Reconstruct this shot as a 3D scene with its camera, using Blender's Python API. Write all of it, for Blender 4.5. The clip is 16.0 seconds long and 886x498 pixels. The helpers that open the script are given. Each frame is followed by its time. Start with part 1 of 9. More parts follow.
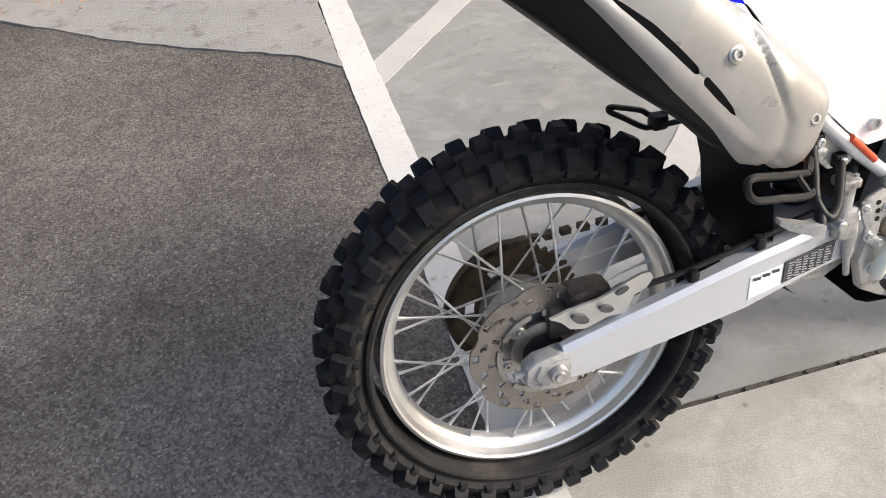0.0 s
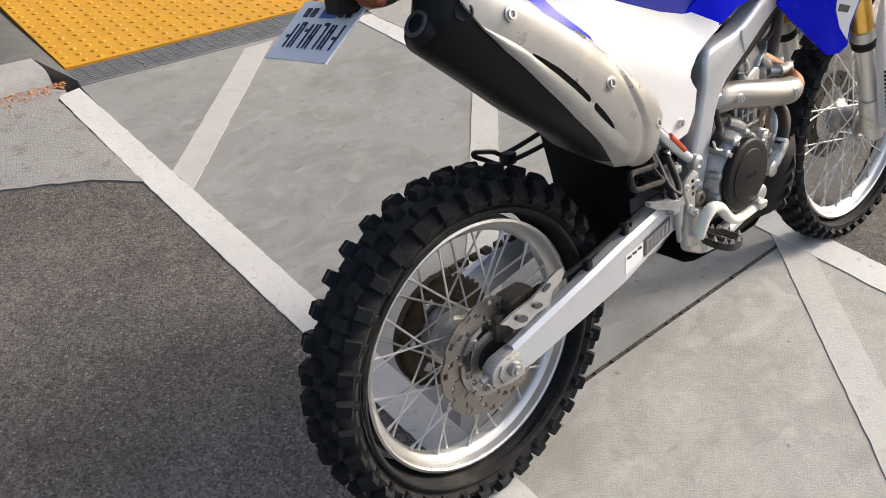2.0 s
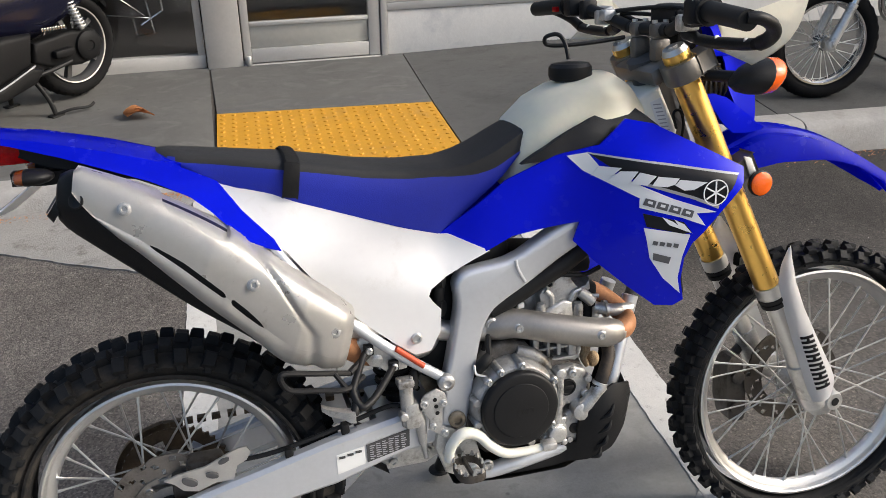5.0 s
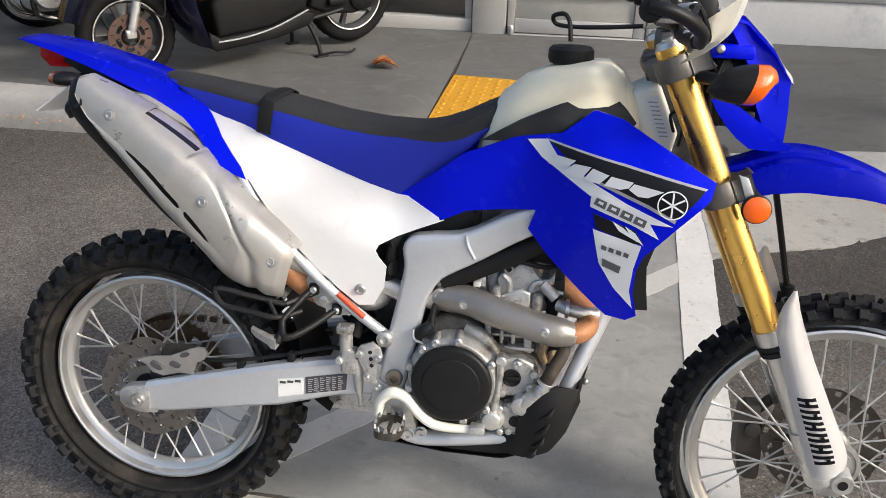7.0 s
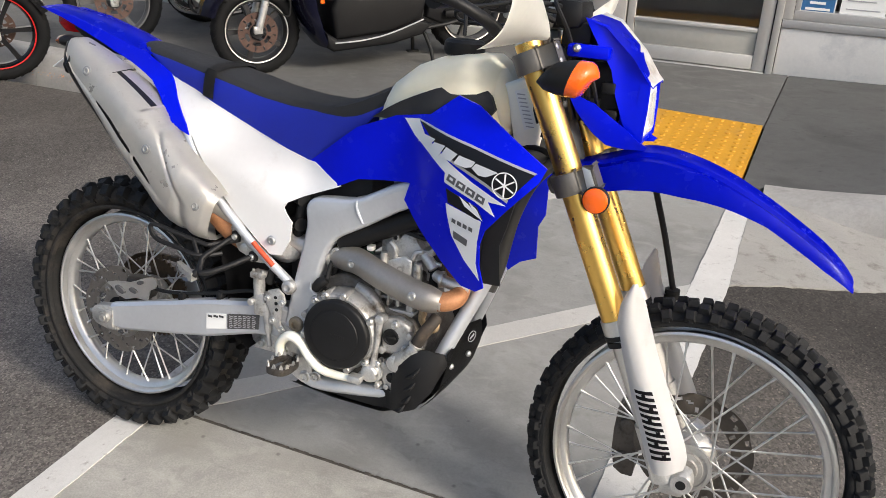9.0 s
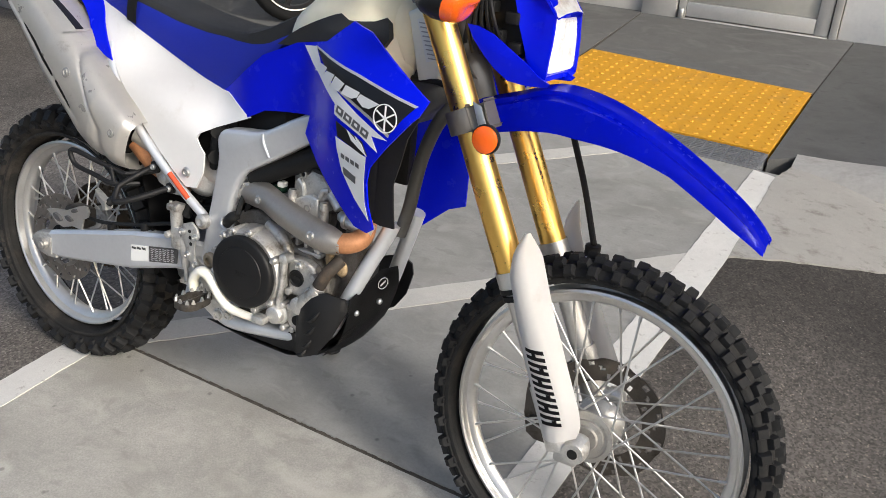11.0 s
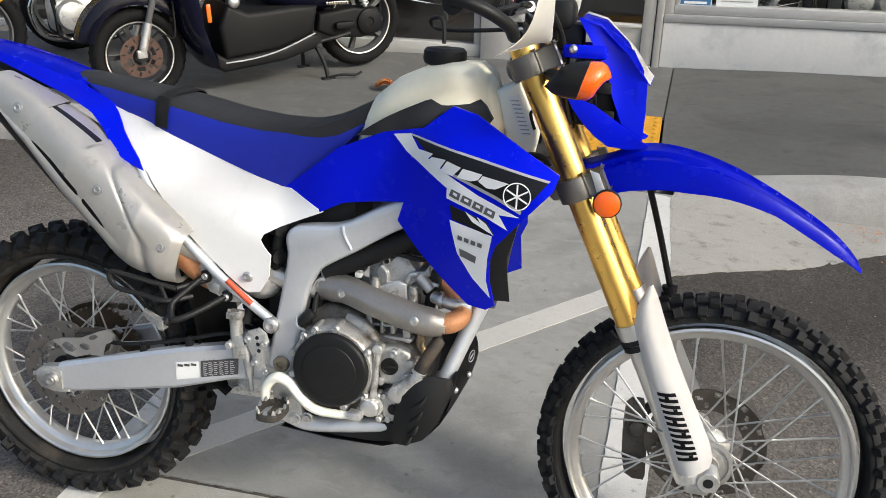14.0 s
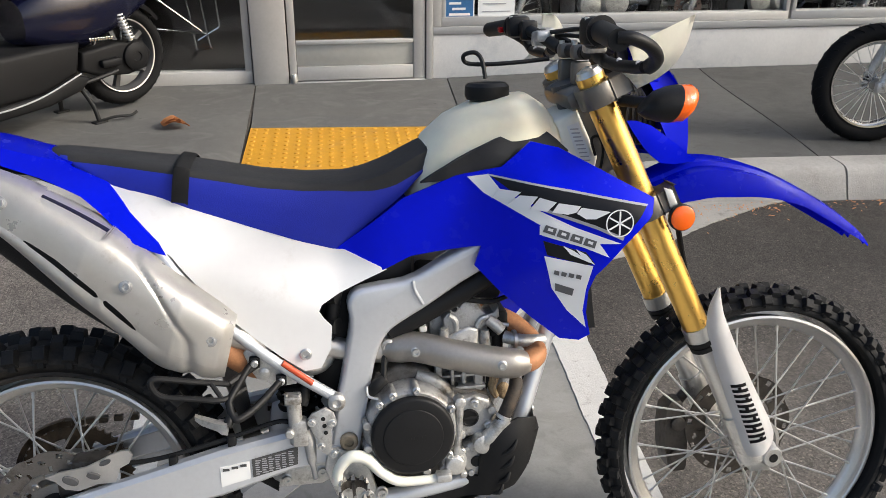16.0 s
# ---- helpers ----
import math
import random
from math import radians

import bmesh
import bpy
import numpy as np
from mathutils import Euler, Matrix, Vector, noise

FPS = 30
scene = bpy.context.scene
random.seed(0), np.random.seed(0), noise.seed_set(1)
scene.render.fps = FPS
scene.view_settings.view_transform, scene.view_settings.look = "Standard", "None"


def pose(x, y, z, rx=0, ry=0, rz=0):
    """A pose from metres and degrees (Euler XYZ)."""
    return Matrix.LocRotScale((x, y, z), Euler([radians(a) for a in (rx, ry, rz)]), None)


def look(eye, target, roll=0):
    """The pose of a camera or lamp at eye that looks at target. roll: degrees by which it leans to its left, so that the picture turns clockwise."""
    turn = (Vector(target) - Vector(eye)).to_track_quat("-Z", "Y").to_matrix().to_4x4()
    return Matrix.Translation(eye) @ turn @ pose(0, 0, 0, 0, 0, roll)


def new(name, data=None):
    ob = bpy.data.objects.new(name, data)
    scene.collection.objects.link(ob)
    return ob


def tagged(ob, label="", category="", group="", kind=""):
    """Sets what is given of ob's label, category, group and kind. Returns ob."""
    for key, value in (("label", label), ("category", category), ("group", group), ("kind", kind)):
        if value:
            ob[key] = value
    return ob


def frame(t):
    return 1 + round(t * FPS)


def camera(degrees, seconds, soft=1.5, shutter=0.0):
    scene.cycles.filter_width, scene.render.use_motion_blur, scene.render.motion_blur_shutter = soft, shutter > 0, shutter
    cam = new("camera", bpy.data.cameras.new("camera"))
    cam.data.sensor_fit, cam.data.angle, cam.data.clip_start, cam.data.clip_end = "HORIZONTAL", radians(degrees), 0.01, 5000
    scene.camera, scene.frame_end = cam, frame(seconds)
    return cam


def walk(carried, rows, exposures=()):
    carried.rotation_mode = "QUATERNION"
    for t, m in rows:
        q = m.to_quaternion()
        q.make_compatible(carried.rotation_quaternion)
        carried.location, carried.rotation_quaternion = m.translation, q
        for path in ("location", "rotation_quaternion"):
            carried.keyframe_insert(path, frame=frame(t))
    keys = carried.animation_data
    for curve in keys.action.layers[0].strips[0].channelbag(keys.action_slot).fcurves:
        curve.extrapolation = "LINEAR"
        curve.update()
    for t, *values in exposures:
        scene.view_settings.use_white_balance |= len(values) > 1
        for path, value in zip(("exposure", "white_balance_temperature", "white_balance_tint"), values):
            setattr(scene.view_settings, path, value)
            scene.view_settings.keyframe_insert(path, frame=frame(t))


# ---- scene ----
cam = camera(55.1, 16.0, soft=0.65)
PATH = [
    (0.0, -0.3981, -0.6947, 1.3125, 47.973, 1.021, -18.461),
    (0.5, -0.5802, -0.7741, 1.3019, 50.830, 0.467, -25.667),
    (1.0, -0.7272, -0.6777, 1.3039, 51.767, 0.424, -33.288),
    (1.5, -0.8418, -0.6018, 1.3093, 53.354, -0.259, -39.576),
    (2.0, -0.8315, -0.6855, 1.3780, 54.164, -0.757, -42.478),
    (2.5, -0.7139, -0.9405, 1.4294, 55.557, -0.546, -41.847),
    (3.0, -0.5767, -1.0657, 1.4803, 57.406, 0.277, -39.022),
    (3.5, -0.3758, -0.9971, 1.5013, 59.496, 0.274, -36.185),
    (4.0, -0.2033, -1.0176, 1.5124, 61.434, 0.070, -30.696),
    (4.5, -0.0217, -1.1766, 1.5306, 62.155, 0.326, -22.668),
    (4.7, 0.0471, -1.2255, 1.5255, 62.729, 0.307, -20.148),
    (6.8, 0.7949, -1.2520, 1.5073, 61.238, -0.533, 7.207),
    (7.0, 0.8432, -1.3090, 1.5025, 61.294, -0.628, 8.513),
    (7.5, 1.0087, -1.4053, 1.5216, 62.076, -0.667, 11.632),
    (8.0, 1.1802, -1.3419, 1.5124, 63.120, -0.919, 15.432),
    (8.5, 1.3408, -1.3037, 1.5144, 62.873, -0.672, 19.227),
    (9.0, 1.4668, -1.3494, 1.4934, 62.674, -1.127, 22.524),
    (9.5, 1.6410, -1.3688, 1.4881, 62.690, -1.358, 25.345),
    (10.0, 1.7510, -1.2310, 1.4575, 62.915, -1.338, 28.127),
    (10.2, 1.7801, -1.1663, 1.4346, 62.321, -1.650, 29.211),
    (12.3, 1.6604, -1.1151, 1.3955, 59.002, -1.405, 28.865),
    (12.5, 1.6236, -1.1777, 1.3909, 61.118, -1.631, 27.409),
    (13.0, 1.5225, -1.2908, 1.4225, 63.097, -1.636, 23.039),
    (13.5, 1.3580, -1.3151, 1.4324, 63.662, -0.112, 18.116),
    (14.0, 1.2050, -1.3427, 1.4668, 63.465, -0.146, 12.505),
    (14.5, 0.9977, -1.4192, 1.4735, 63.605, -0.153, 5.521),
    (15.0, 0.8270, -1.4643, 1.4936, 63.658, -0.628, -0.609),
    (15.5, 0.6659, -1.3578, 1.4759, 64.298, -0.354, -4.286),
    (16.0, 0.5027, -1.2812, 1.4876, 64.480, -0.644, -9.547),
]
walk(cam, [(t, pose(x, y, z, rx, ry, rz)) for t, x, y, z, rx, ry, rz in PATH],
     [(0, 0.80, 6300, 10), (1, 0.72, 6300, 10), (2, 0.50, 6300, 10), (3, 0.38, 6220, 9), (4.5, 0.32, 6200, 9), (7, 0.44, 6200, 9), (8, 0.44, 6200, 9), (10, 0.38, 6200, 9), (12.5, 0.27, 6080, 6), (13.2, 0.40, 6100, 6), (14, 0.45, 6120, 6), (14.5, 0.49, 6150, 7), (16, 0.43, 6200, 8)])

# ---- light: hazy sky with a soft sun ahead of the front wheel ----
world = bpy.data.worlds.new("sky")
scene.world = world
world.use_nodes = True
wn, wl = world.node_tree.nodes, world.node_tree.links
sky = wn.new("ShaderNodeTexSky")
sky.sky_type = 'NISHITA'
sky.sun_disc = False
SUN_EL, SUN_AZ = 33.0, 18.0   # height; direction it comes from, degrees from +x towards -y
sky.sun_elevation = radians(SUN_EL)
sky.sun_rotation = radians(90 + SUN_AZ)
sky.air_density, sky.dust_density, sky.ozone_density = 1.0, 5.0, 0.6
wl.new(sky.outputs[0], wn["Background"].inputs[0])
wn["Background"].inputs[1].default_value = 0.165
sun_data = bpy.data.lights.new("sun", 'SUN')
sun_data.energy, sun_data.angle, sun_data.color = 1.9, radians(8), (1.0, 0.95, 0.875)
sun = new("sun", sun_data)
ce = math.cos(radians(SUN_EL))
sun_from = Vector((ce * math.cos(radians(SUN_AZ)), -ce * math.sin(radians(SUN_AZ)), math.sin(radians(SUN_EL))))
sun.matrix_world = look(sun_from * 30, (0, 0, 0))


# ---- materials ----
def mat(name, color, rough=0.5, metal=0.0, var=0.0, scale=8.0, bump=0.0, bscale=120.0, detail=6.0,
        dirt=None, dirt_amt=0.0, dirt_scale=5.0, coat=0.0, spec=0.5, transmission=0.0, ior=1.45, rand=0.0, sss=0.0, rough_var=0.0, mid=0.0):
    """A surface: base colour with broad and fine variation, optional dirt, fine relief."""
    m = bpy.data.materials.new(name)
    m.use_nodes = True
    n, l = m.node_tree.nodes, m.node_tree.links
    b = n["Principled BSDF"]
    b.inputs["Roughness"].default_value = rough
    b.inputs["Metallic"].default_value = metal
    b.inputs["Coat Weight"].default_value = coat
    b.inputs["Coat Roughness"].default_value = 0.08
    b.inputs["Specular IOR Level"].default_value = spec
    b.inputs["Transmission Weight"].default_value = transmission
    b.inputs["IOR"].default_value = ior
    if sss:
        b.inputs["Subsurface Weight"].default_value = sss
        b.inputs["Subsurface Radius"].default_value = (0.02, 0.016, 0.01)
        b.inputs["Subsurface Scale"].default_value = 0.5
    tc = n.new("ShaderNodeTexCoord")
    src = tc.outputs["Object"]
    col = n.new("ShaderNodeRGB")
    col.outputs[0].default_value = (*color, 1)
    out = col.outputs[0]

    def noise_tex(sc, det=6.0, rgh=0.6):
        t = n.new("ShaderNodeTexNoise")
        t.inputs["Scale"].default_value, t.inputs["Detail"].default_value, t.inputs["Roughness"].default_value = sc, det, rgh
        l.new(src, t.inputs["Vector"])
        return t.outputs["Fac"]

    def ramp(fac, lo, hi, a, c):
        r = n.new("ShaderNodeMapRange")
        r.inputs["From Min"].default_value, r.inputs["From Max"].default_value = lo, hi
        r.inputs["To Min"].default_value, r.inputs["To Max"].default_value = a, c
        l.new(fac, r.inputs["Value"])
        return r.outputs[0]

    def mul(c, f):
        x = n.new("ShaderNodeMix")
        x.data_type, x.blend_type = 'RGBA', 'MULTIPLY'
        x.inputs[0].default_value = 1.0
        l.new(c, x.inputs[6])
        l.new(f, x.inputs[7])
        return x.outputs[2]
    if var:
        out = mul(out, ramp(noise_tex(scale), 0.25, 0.75, 1 - var, 1 + var))
        out = mul(out, ramp(noise_tex(scale * 11, 4), 0.25, 0.75, 1 - var * 0.6, 1 + var * 0.6))
    if mid:
        out = mul(out, ramp(noise_tex(scale * 60, 3), 0.3, 0.7, 1 - mid, 1 + mid))
    if rand:
        oi = n.new("ShaderNodeObjectInfo")
        out = mul(out, ramp(oi.outputs["Random"], 0, 1, 1 - rand, 1 + rand))
    if dirt:
        x = n.new("ShaderNodeMix")
        x.data_type = 'RGBA'
        l.new(ramp(noise_tex(dirt_scale, 8, 0.7), 0.62 - 0.25 * dirt_amt, 0.78 - 0.15 * dirt_amt, 0, min(1, 0.5 + dirt_amt)), x.inputs[0])
        l.new(out, x.inputs[6])
        x.inputs[7].default_value = (*dirt, 1)
        out = x.outputs[2]
    l.new(out, b.inputs["Base Color"])
    if rough_var:
        l.new(ramp(noise_tex(scale * 3), 0.3, 0.7, max(0.02, rough - rough_var), min(1, rough + rough_var)), b.inputs["Roughness"])
    if bump:
        bp = n.new("ShaderNodeBump")
        bp.inputs["Strength"].default_value = bump
        bp.inputs["Distance"].default_value = 0.004
        l.new(noise_tex(bscale, detail), bp.inputs["Height"])
        l.new(bp.outputs[0], b.inputs["Normal"])
    return m


def asphalt_mat(name, color, speck):
    """Asphalt: dark binder with pale stone specks, stains and coarse relief."""
    m = mat(name, color, 0.9, var=0.34, scale=1.9, bump=1.0, bscale=230, detail=3, mid=0.0)
    n, l = m.node_tree.nodes, m.node_tree.links
    b = n["Principled BSDF"]
    link = b.inputs["Base Color"].links[0]
    base = link.from_socket
    tc = n.new("ShaderNodeTexCoord")
    v = n.new("ShaderNodeTexVoronoi")
    v.inputs["Scale"].default_value = 210
    l.new(tc.outputs["Object"], v.inputs["Vector"])
    sep = n.new("ShaderNodeSeparateColor")
    l.new(v.outputs["Color"], sep.inputs[0])
    r = n.new("ShaderNodeMapRange")
    r.inputs["From Min"].default_value, r.inputs["From Max"].default_value = 0.93, 1.0
    r.inputs["To Max"].default_value = 0.6
    l.new(sep.outputs[0], r.inputs["Value"])
    g = n.new("ShaderNodeTexVoronoi")
    g.inputs["Scale"].default_value = 170
    l.new(tc.outputs["Object"], g.inputs["Vector"])
    gs = n.new("ShaderNodeSeparateColor")
    l.new(g.outputs["Color"], gs.inputs[0])
    gr = n.new("ShaderNodeMapRange")
    gr.inputs["To Min"].default_value, gr.inputs["To Max"].default_value = 0.55, 1.45
    l.new(gs.outputs[1], gr.inputs["Value"])
    gm = n.new("ShaderNodeMix")
    gm.data_type, gm.blend_type = 'RGBA', 'MULTIPLY'
    gm.inputs[0].default_value = 1.0
    l.new(base, gm.inputs[6])
    l.new(gr.outputs[0], gm.inputs[7])
    x = n.new("ShaderNodeMix")
    x.data_type = 'RGBA'
    l.new(r.outputs[0], x.inputs[0])
    l.new(gm.outputs[2], x.inputs[6])
    x.inputs[7].default_value = (*speck, 1)
    l.new(x.outputs[2], b.inputs["Base Color"])
    return m


def tone_falloff(m, a, b, start, full, start_gain, dark):
    """Multiplies the colour down along a ground direction, with a ragged, cloudy edge."""
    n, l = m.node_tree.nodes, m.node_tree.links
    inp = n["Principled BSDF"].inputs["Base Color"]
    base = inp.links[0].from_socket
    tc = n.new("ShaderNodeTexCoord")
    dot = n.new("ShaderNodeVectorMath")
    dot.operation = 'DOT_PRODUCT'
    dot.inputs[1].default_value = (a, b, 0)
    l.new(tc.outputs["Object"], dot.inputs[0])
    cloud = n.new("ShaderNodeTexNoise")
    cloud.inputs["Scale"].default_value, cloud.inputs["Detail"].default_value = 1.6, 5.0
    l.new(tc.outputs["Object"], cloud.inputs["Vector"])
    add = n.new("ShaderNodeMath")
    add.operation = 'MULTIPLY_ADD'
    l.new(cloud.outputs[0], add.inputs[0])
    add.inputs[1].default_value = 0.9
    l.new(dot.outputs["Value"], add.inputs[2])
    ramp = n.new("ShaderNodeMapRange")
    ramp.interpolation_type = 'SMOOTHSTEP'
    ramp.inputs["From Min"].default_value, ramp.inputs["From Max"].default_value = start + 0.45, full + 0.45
    ramp.inputs["To Min"].default_value, ramp.inputs["To Max"].default_value = start_gain, dark
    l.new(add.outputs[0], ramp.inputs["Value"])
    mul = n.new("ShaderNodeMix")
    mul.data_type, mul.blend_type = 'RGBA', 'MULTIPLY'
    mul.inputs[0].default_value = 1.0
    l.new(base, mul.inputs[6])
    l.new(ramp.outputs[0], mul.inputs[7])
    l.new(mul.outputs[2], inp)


def worn_paint(name, paint, under, worn=0.35, scale=14.0, bump=0.4):
    """Road paint, chipped through to what lies under it."""
    m = mat(name, paint, 0.75, var=0.08, scale=5, bump=bump, bscale=150, mid=0.06)
    n, l = m.node_tree.nodes, m.node_tree.links
    b = n["Principled BSDF"]
    base = b.inputs["Base Color"].links[0].from_socket
    tc = n.new("ShaderNodeTexCoord")
    t = n.new("ShaderNodeTexNoise")
    t.inputs["Scale"].default_value, t.inputs["Detail"].default_value, t.inputs["Roughness"].default_value = scale, 9, 0.75
    l.new(tc.outputs["Object"], t.inputs["Vector"])
    r = n.new("ShaderNodeMapRange")
    r.inputs["From Min"].default_value, r.inputs["From Max"].default_value = 0.72 - 0.3 * worn, 0.8 - 0.2 * worn
    l.new(t.outputs["Fac"], r.inputs["Value"])
    x = n.new("ShaderNodeMix")
    x.data_type = 'RGBA'
    l.new(r.outputs[0], x.inputs[0])
    l.new(base, x.inputs[6])
    x.inputs[7].default_value = (*under, 1)
    l.new(x.outputs[2], b.inputs["Base Color"])
    return m


def weathered(m, pale, dark, size=1.0):
    """Cloudy stains, pale scuffs and small dark spots over a concrete surface."""
    n, l = m.node_tree.nodes, m.node_tree.links
    b = n["Principled BSDF"]
    out = b.inputs["Base Color"].links[0].from_socket
    tc = n.new("ShaderNodeTexCoord")
    for sc, det, dist, lo, hi, col, amt in ((2.6 * size, 5, 1.2, 0.50, 0.68, dark, 0.58), (4.5 * size, 7, 2.0, 0.54, 0.72, pale, 0.50),
                                            (17.0 * size, 8, 0.6, 0.58, 0.70, dark, 0.55), (1.1 * size, 3, 0.4, 0.48, 0.66, pale, 0.22)):
        mp = n.new("ShaderNodeMapping")
        mp.inputs["Location"].default_value = (sc * 1.7, sc * 0.9, 0)
        mp.inputs["Scale"].default_value = (1.0, 1.5, 1.0)
        l.new(tc.outputs["Object"], mp.inputs["Vector"])
        t = n.new("ShaderNodeTexNoise")
        t.inputs["Scale"].default_value, t.inputs["Detail"].default_value, t.inputs["Distortion"].default_value = sc, det, dist
        l.new(mp.outputs[0], t.inputs["Vector"])
        r = n.new("ShaderNodeMapRange")
        r.inputs["From Min"].default_value, r.inputs["From Max"].default_value, r.inputs["To Max"].default_value = lo, hi, amt
        l.new(t.outputs["Fac"], r.inputs["Value"])
        x = n.new("ShaderNodeMix")
        x.data_type = 'RGBA'
        l.new(r.outputs[0], x.inputs[0])
        l.new(out, x.inputs[6])
        x.inputs[7].default_value = (*col, 1)
        out = x.outputs[2]
    v = n.new("ShaderNodeTexVoronoi")
    v.inputs["Scale"].default_value = 13 * size
    l.new(tc.outputs["Object"], v.inputs["Vector"])
    r = n.new("ShaderNodeMapRange")
    r.inputs["From Min"].default_value, r.inputs["From Max"].default_value = 0.10, 0.05
    r.inputs["To Max"].default_value = 0.55
    l.new(v.outputs["Distance"], r.inputs["Value"])
    s = n.new("ShaderNodeSeparateColor")
    l.new(v.outputs["Color"], s.inputs[0])
    pick = n.new("ShaderNodeMath")
    pick.operation = 'GREATER_THAN'
    pick.inputs[1].default_value = 0.72
    l.new(s.outputs[0], pick.inputs[0])
    pm = n.new("ShaderNodeMath")
    pm.operation = 'MULTIPLY'
    l.new(r.outputs[0], pm.inputs[0])
    l.new(pick.outputs[0], pm.inputs[1])
    x = n.new("ShaderNodeMix")
    x.data_type = 'RGBA'
    l.new(pm.outputs[0], x.inputs[0])
    l.new(out, x.inputs[6])
    x.inputs[7].default_value = (*[c * 0.45 for c in dark], 1)
    l.new(x.outputs[2], b.inputs["Base Color"])
    return m


ASPHALT = asphalt_mat("asphalt", (0.118, 0.105, 0.093), (0.36, 0.33, 0.29))
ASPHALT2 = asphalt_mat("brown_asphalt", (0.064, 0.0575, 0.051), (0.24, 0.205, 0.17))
# both asphalts get darker with position, towards the kerb side
tone_falloff(ASPHALT, -0.8, 0.5, 1.5, 2.5, 1.0, 0.58)
tone_falloff(ASPHALT2, 0.0, 1.0, 0.6, 1.5, 1.36, 0.55)
CONCRETE2 = mat("rear_aisle_concrete", (0.236, 0.231, 0.217), 0.8, var=0.10, scale=2.0, bump=0.25, bscale=220, dirt=(0.158, 0.154, 0.143), dirt_amt=0.35, dirt_scale=2.5, mid=0.06)
CONCRETE = mat("aisle_concrete", (0.335, 0.322, 0.291), 0.85, var=0.15, scale=3.2, bump=0.5, bscale=220, dirt=(0.225, 0.215, 0.198), dirt_amt=0.26, dirt_scale=9.0, mid=0.14)
# sidewalk colours sit below plain concrete: the shop front's shade is in them
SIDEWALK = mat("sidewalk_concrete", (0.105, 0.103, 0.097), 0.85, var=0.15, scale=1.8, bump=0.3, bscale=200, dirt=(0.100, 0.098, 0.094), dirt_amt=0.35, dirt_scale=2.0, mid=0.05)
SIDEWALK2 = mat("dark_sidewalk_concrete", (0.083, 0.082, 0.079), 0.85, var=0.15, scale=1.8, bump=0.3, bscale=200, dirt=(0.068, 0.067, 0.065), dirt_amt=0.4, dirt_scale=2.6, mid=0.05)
CURB = mat("curb_concrete", (0.315, 0.304, 0.286), 0.85, var=0.14, scale=5, bump=0.6, bscale=120, dirt=(0.22, 0.20, 0.18), dirt_amt=0.3, dirt_scale=7)
WHITE_LINE = worn_paint("white_road_paint", (0.53, 0.518, 0.49), (0.27, 0.255, 0.23), 0.50, 26)
APRON = worn_paint("painted_apron", (0.29, 0.278, 0.258), (0.163, 0.153, 0.138), 0.62, 12, 0.9)
HATCH_PAINT = worn_paint("faded_hatch_paint", (0.42, 0.405, 0.375), (0.32, 0.308, 0.288), 0.5, 11)
weathered(CONCRETE, (0.475, 0.460, 0.412), (0.250, 0.236, 0.209))
weathered(CONCRETE2, (0.335, 0.325, 0.300), (0.165, 0.159, 0.146))
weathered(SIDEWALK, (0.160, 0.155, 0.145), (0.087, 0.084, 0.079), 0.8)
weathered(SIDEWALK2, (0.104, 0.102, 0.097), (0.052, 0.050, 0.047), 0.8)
# far slab, with the most shade put into its base colour; blotches are stains
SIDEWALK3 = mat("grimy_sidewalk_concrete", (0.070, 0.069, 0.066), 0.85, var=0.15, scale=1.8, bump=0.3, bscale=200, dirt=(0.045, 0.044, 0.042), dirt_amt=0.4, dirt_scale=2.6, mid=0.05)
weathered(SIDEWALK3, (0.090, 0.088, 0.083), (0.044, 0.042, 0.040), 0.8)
DISCD = mat("grimy_disc_steel", (0.30, 0.275, 0.25), 0.38, metal=0.9, var=0.16, scale=24, dirt=(0.07, 0.06, 0.05), dirt_amt=0.3, dirt_scale=24)
YELLOW = mat("yellow_mat", (0.53, 0.262, 0.015), 0.6, var=0.10, scale=6, bump=0.15, bscale=300, dirt=(0.34, 0.20, 0.06), dirt_amt=0.22, dirt_scale=4)
STRIP = mat("grey_threshold", (0.20, 0.205, 0.215), 0.55, metal=0.4, var=0.12, scale=9)
JOINT = mat("joint_dirt", (0.07, 0.06, 0.05), 0.95, var=0.4, scale=40, bump=0.8, bscale=300)
STUCCO = mat("white_stucco", (0.70, 0.68, 0.64), 0.85, var=0.06, scale=4, bump=0.3, bscale=60, dirt=(0.42, 0.425, 0.43), dirt_amt=0.34, dirt_scale=2.2)
ALU = mat("door_aluminium", (0.47, 0.46, 0.44), 0.5, metal=0.25, var=0.06, scale=7, rough_var=0.1)
KICK = mat("kick_plate", (0.44, 0.435, 0.40), 0.4, metal=0.35, var=0.07, scale=3)
# one near-black for the whole shop room, its dimness put into the colour
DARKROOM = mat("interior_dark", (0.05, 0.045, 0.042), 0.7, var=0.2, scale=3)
BLUE = mat("blue_plastic", (0.002, 0.007, 0.60), 0.24, var=0.05, scale=8, spec=0.20, rough_var=0.06)
WHITE = mat("white_plastic", (0.75, 0.74, 0.73), 0.32, var=0.02, scale=7, dirt=(0.62, 0.59, 0.55), dirt_amt=0.1, dirt_scale=12)
BLACKP = mat("black_plastic", (0.010, 0.010, 0.0105), 0.48, var=0.2, scale=15, bump=0.1, bscale=400, spec=0.28)
SEATBLK = mat("seat_black", (0.024, 0.024, 0.025), 0.62, var=0.12, scale=14, bump=0.25, bscale=700, spec=0.28)
SEATBLUE = mat("seat_blue", (0.006, 0.016, 0.33), 0.5, var=0.08, scale=14, bump=0.25, bscale=700)
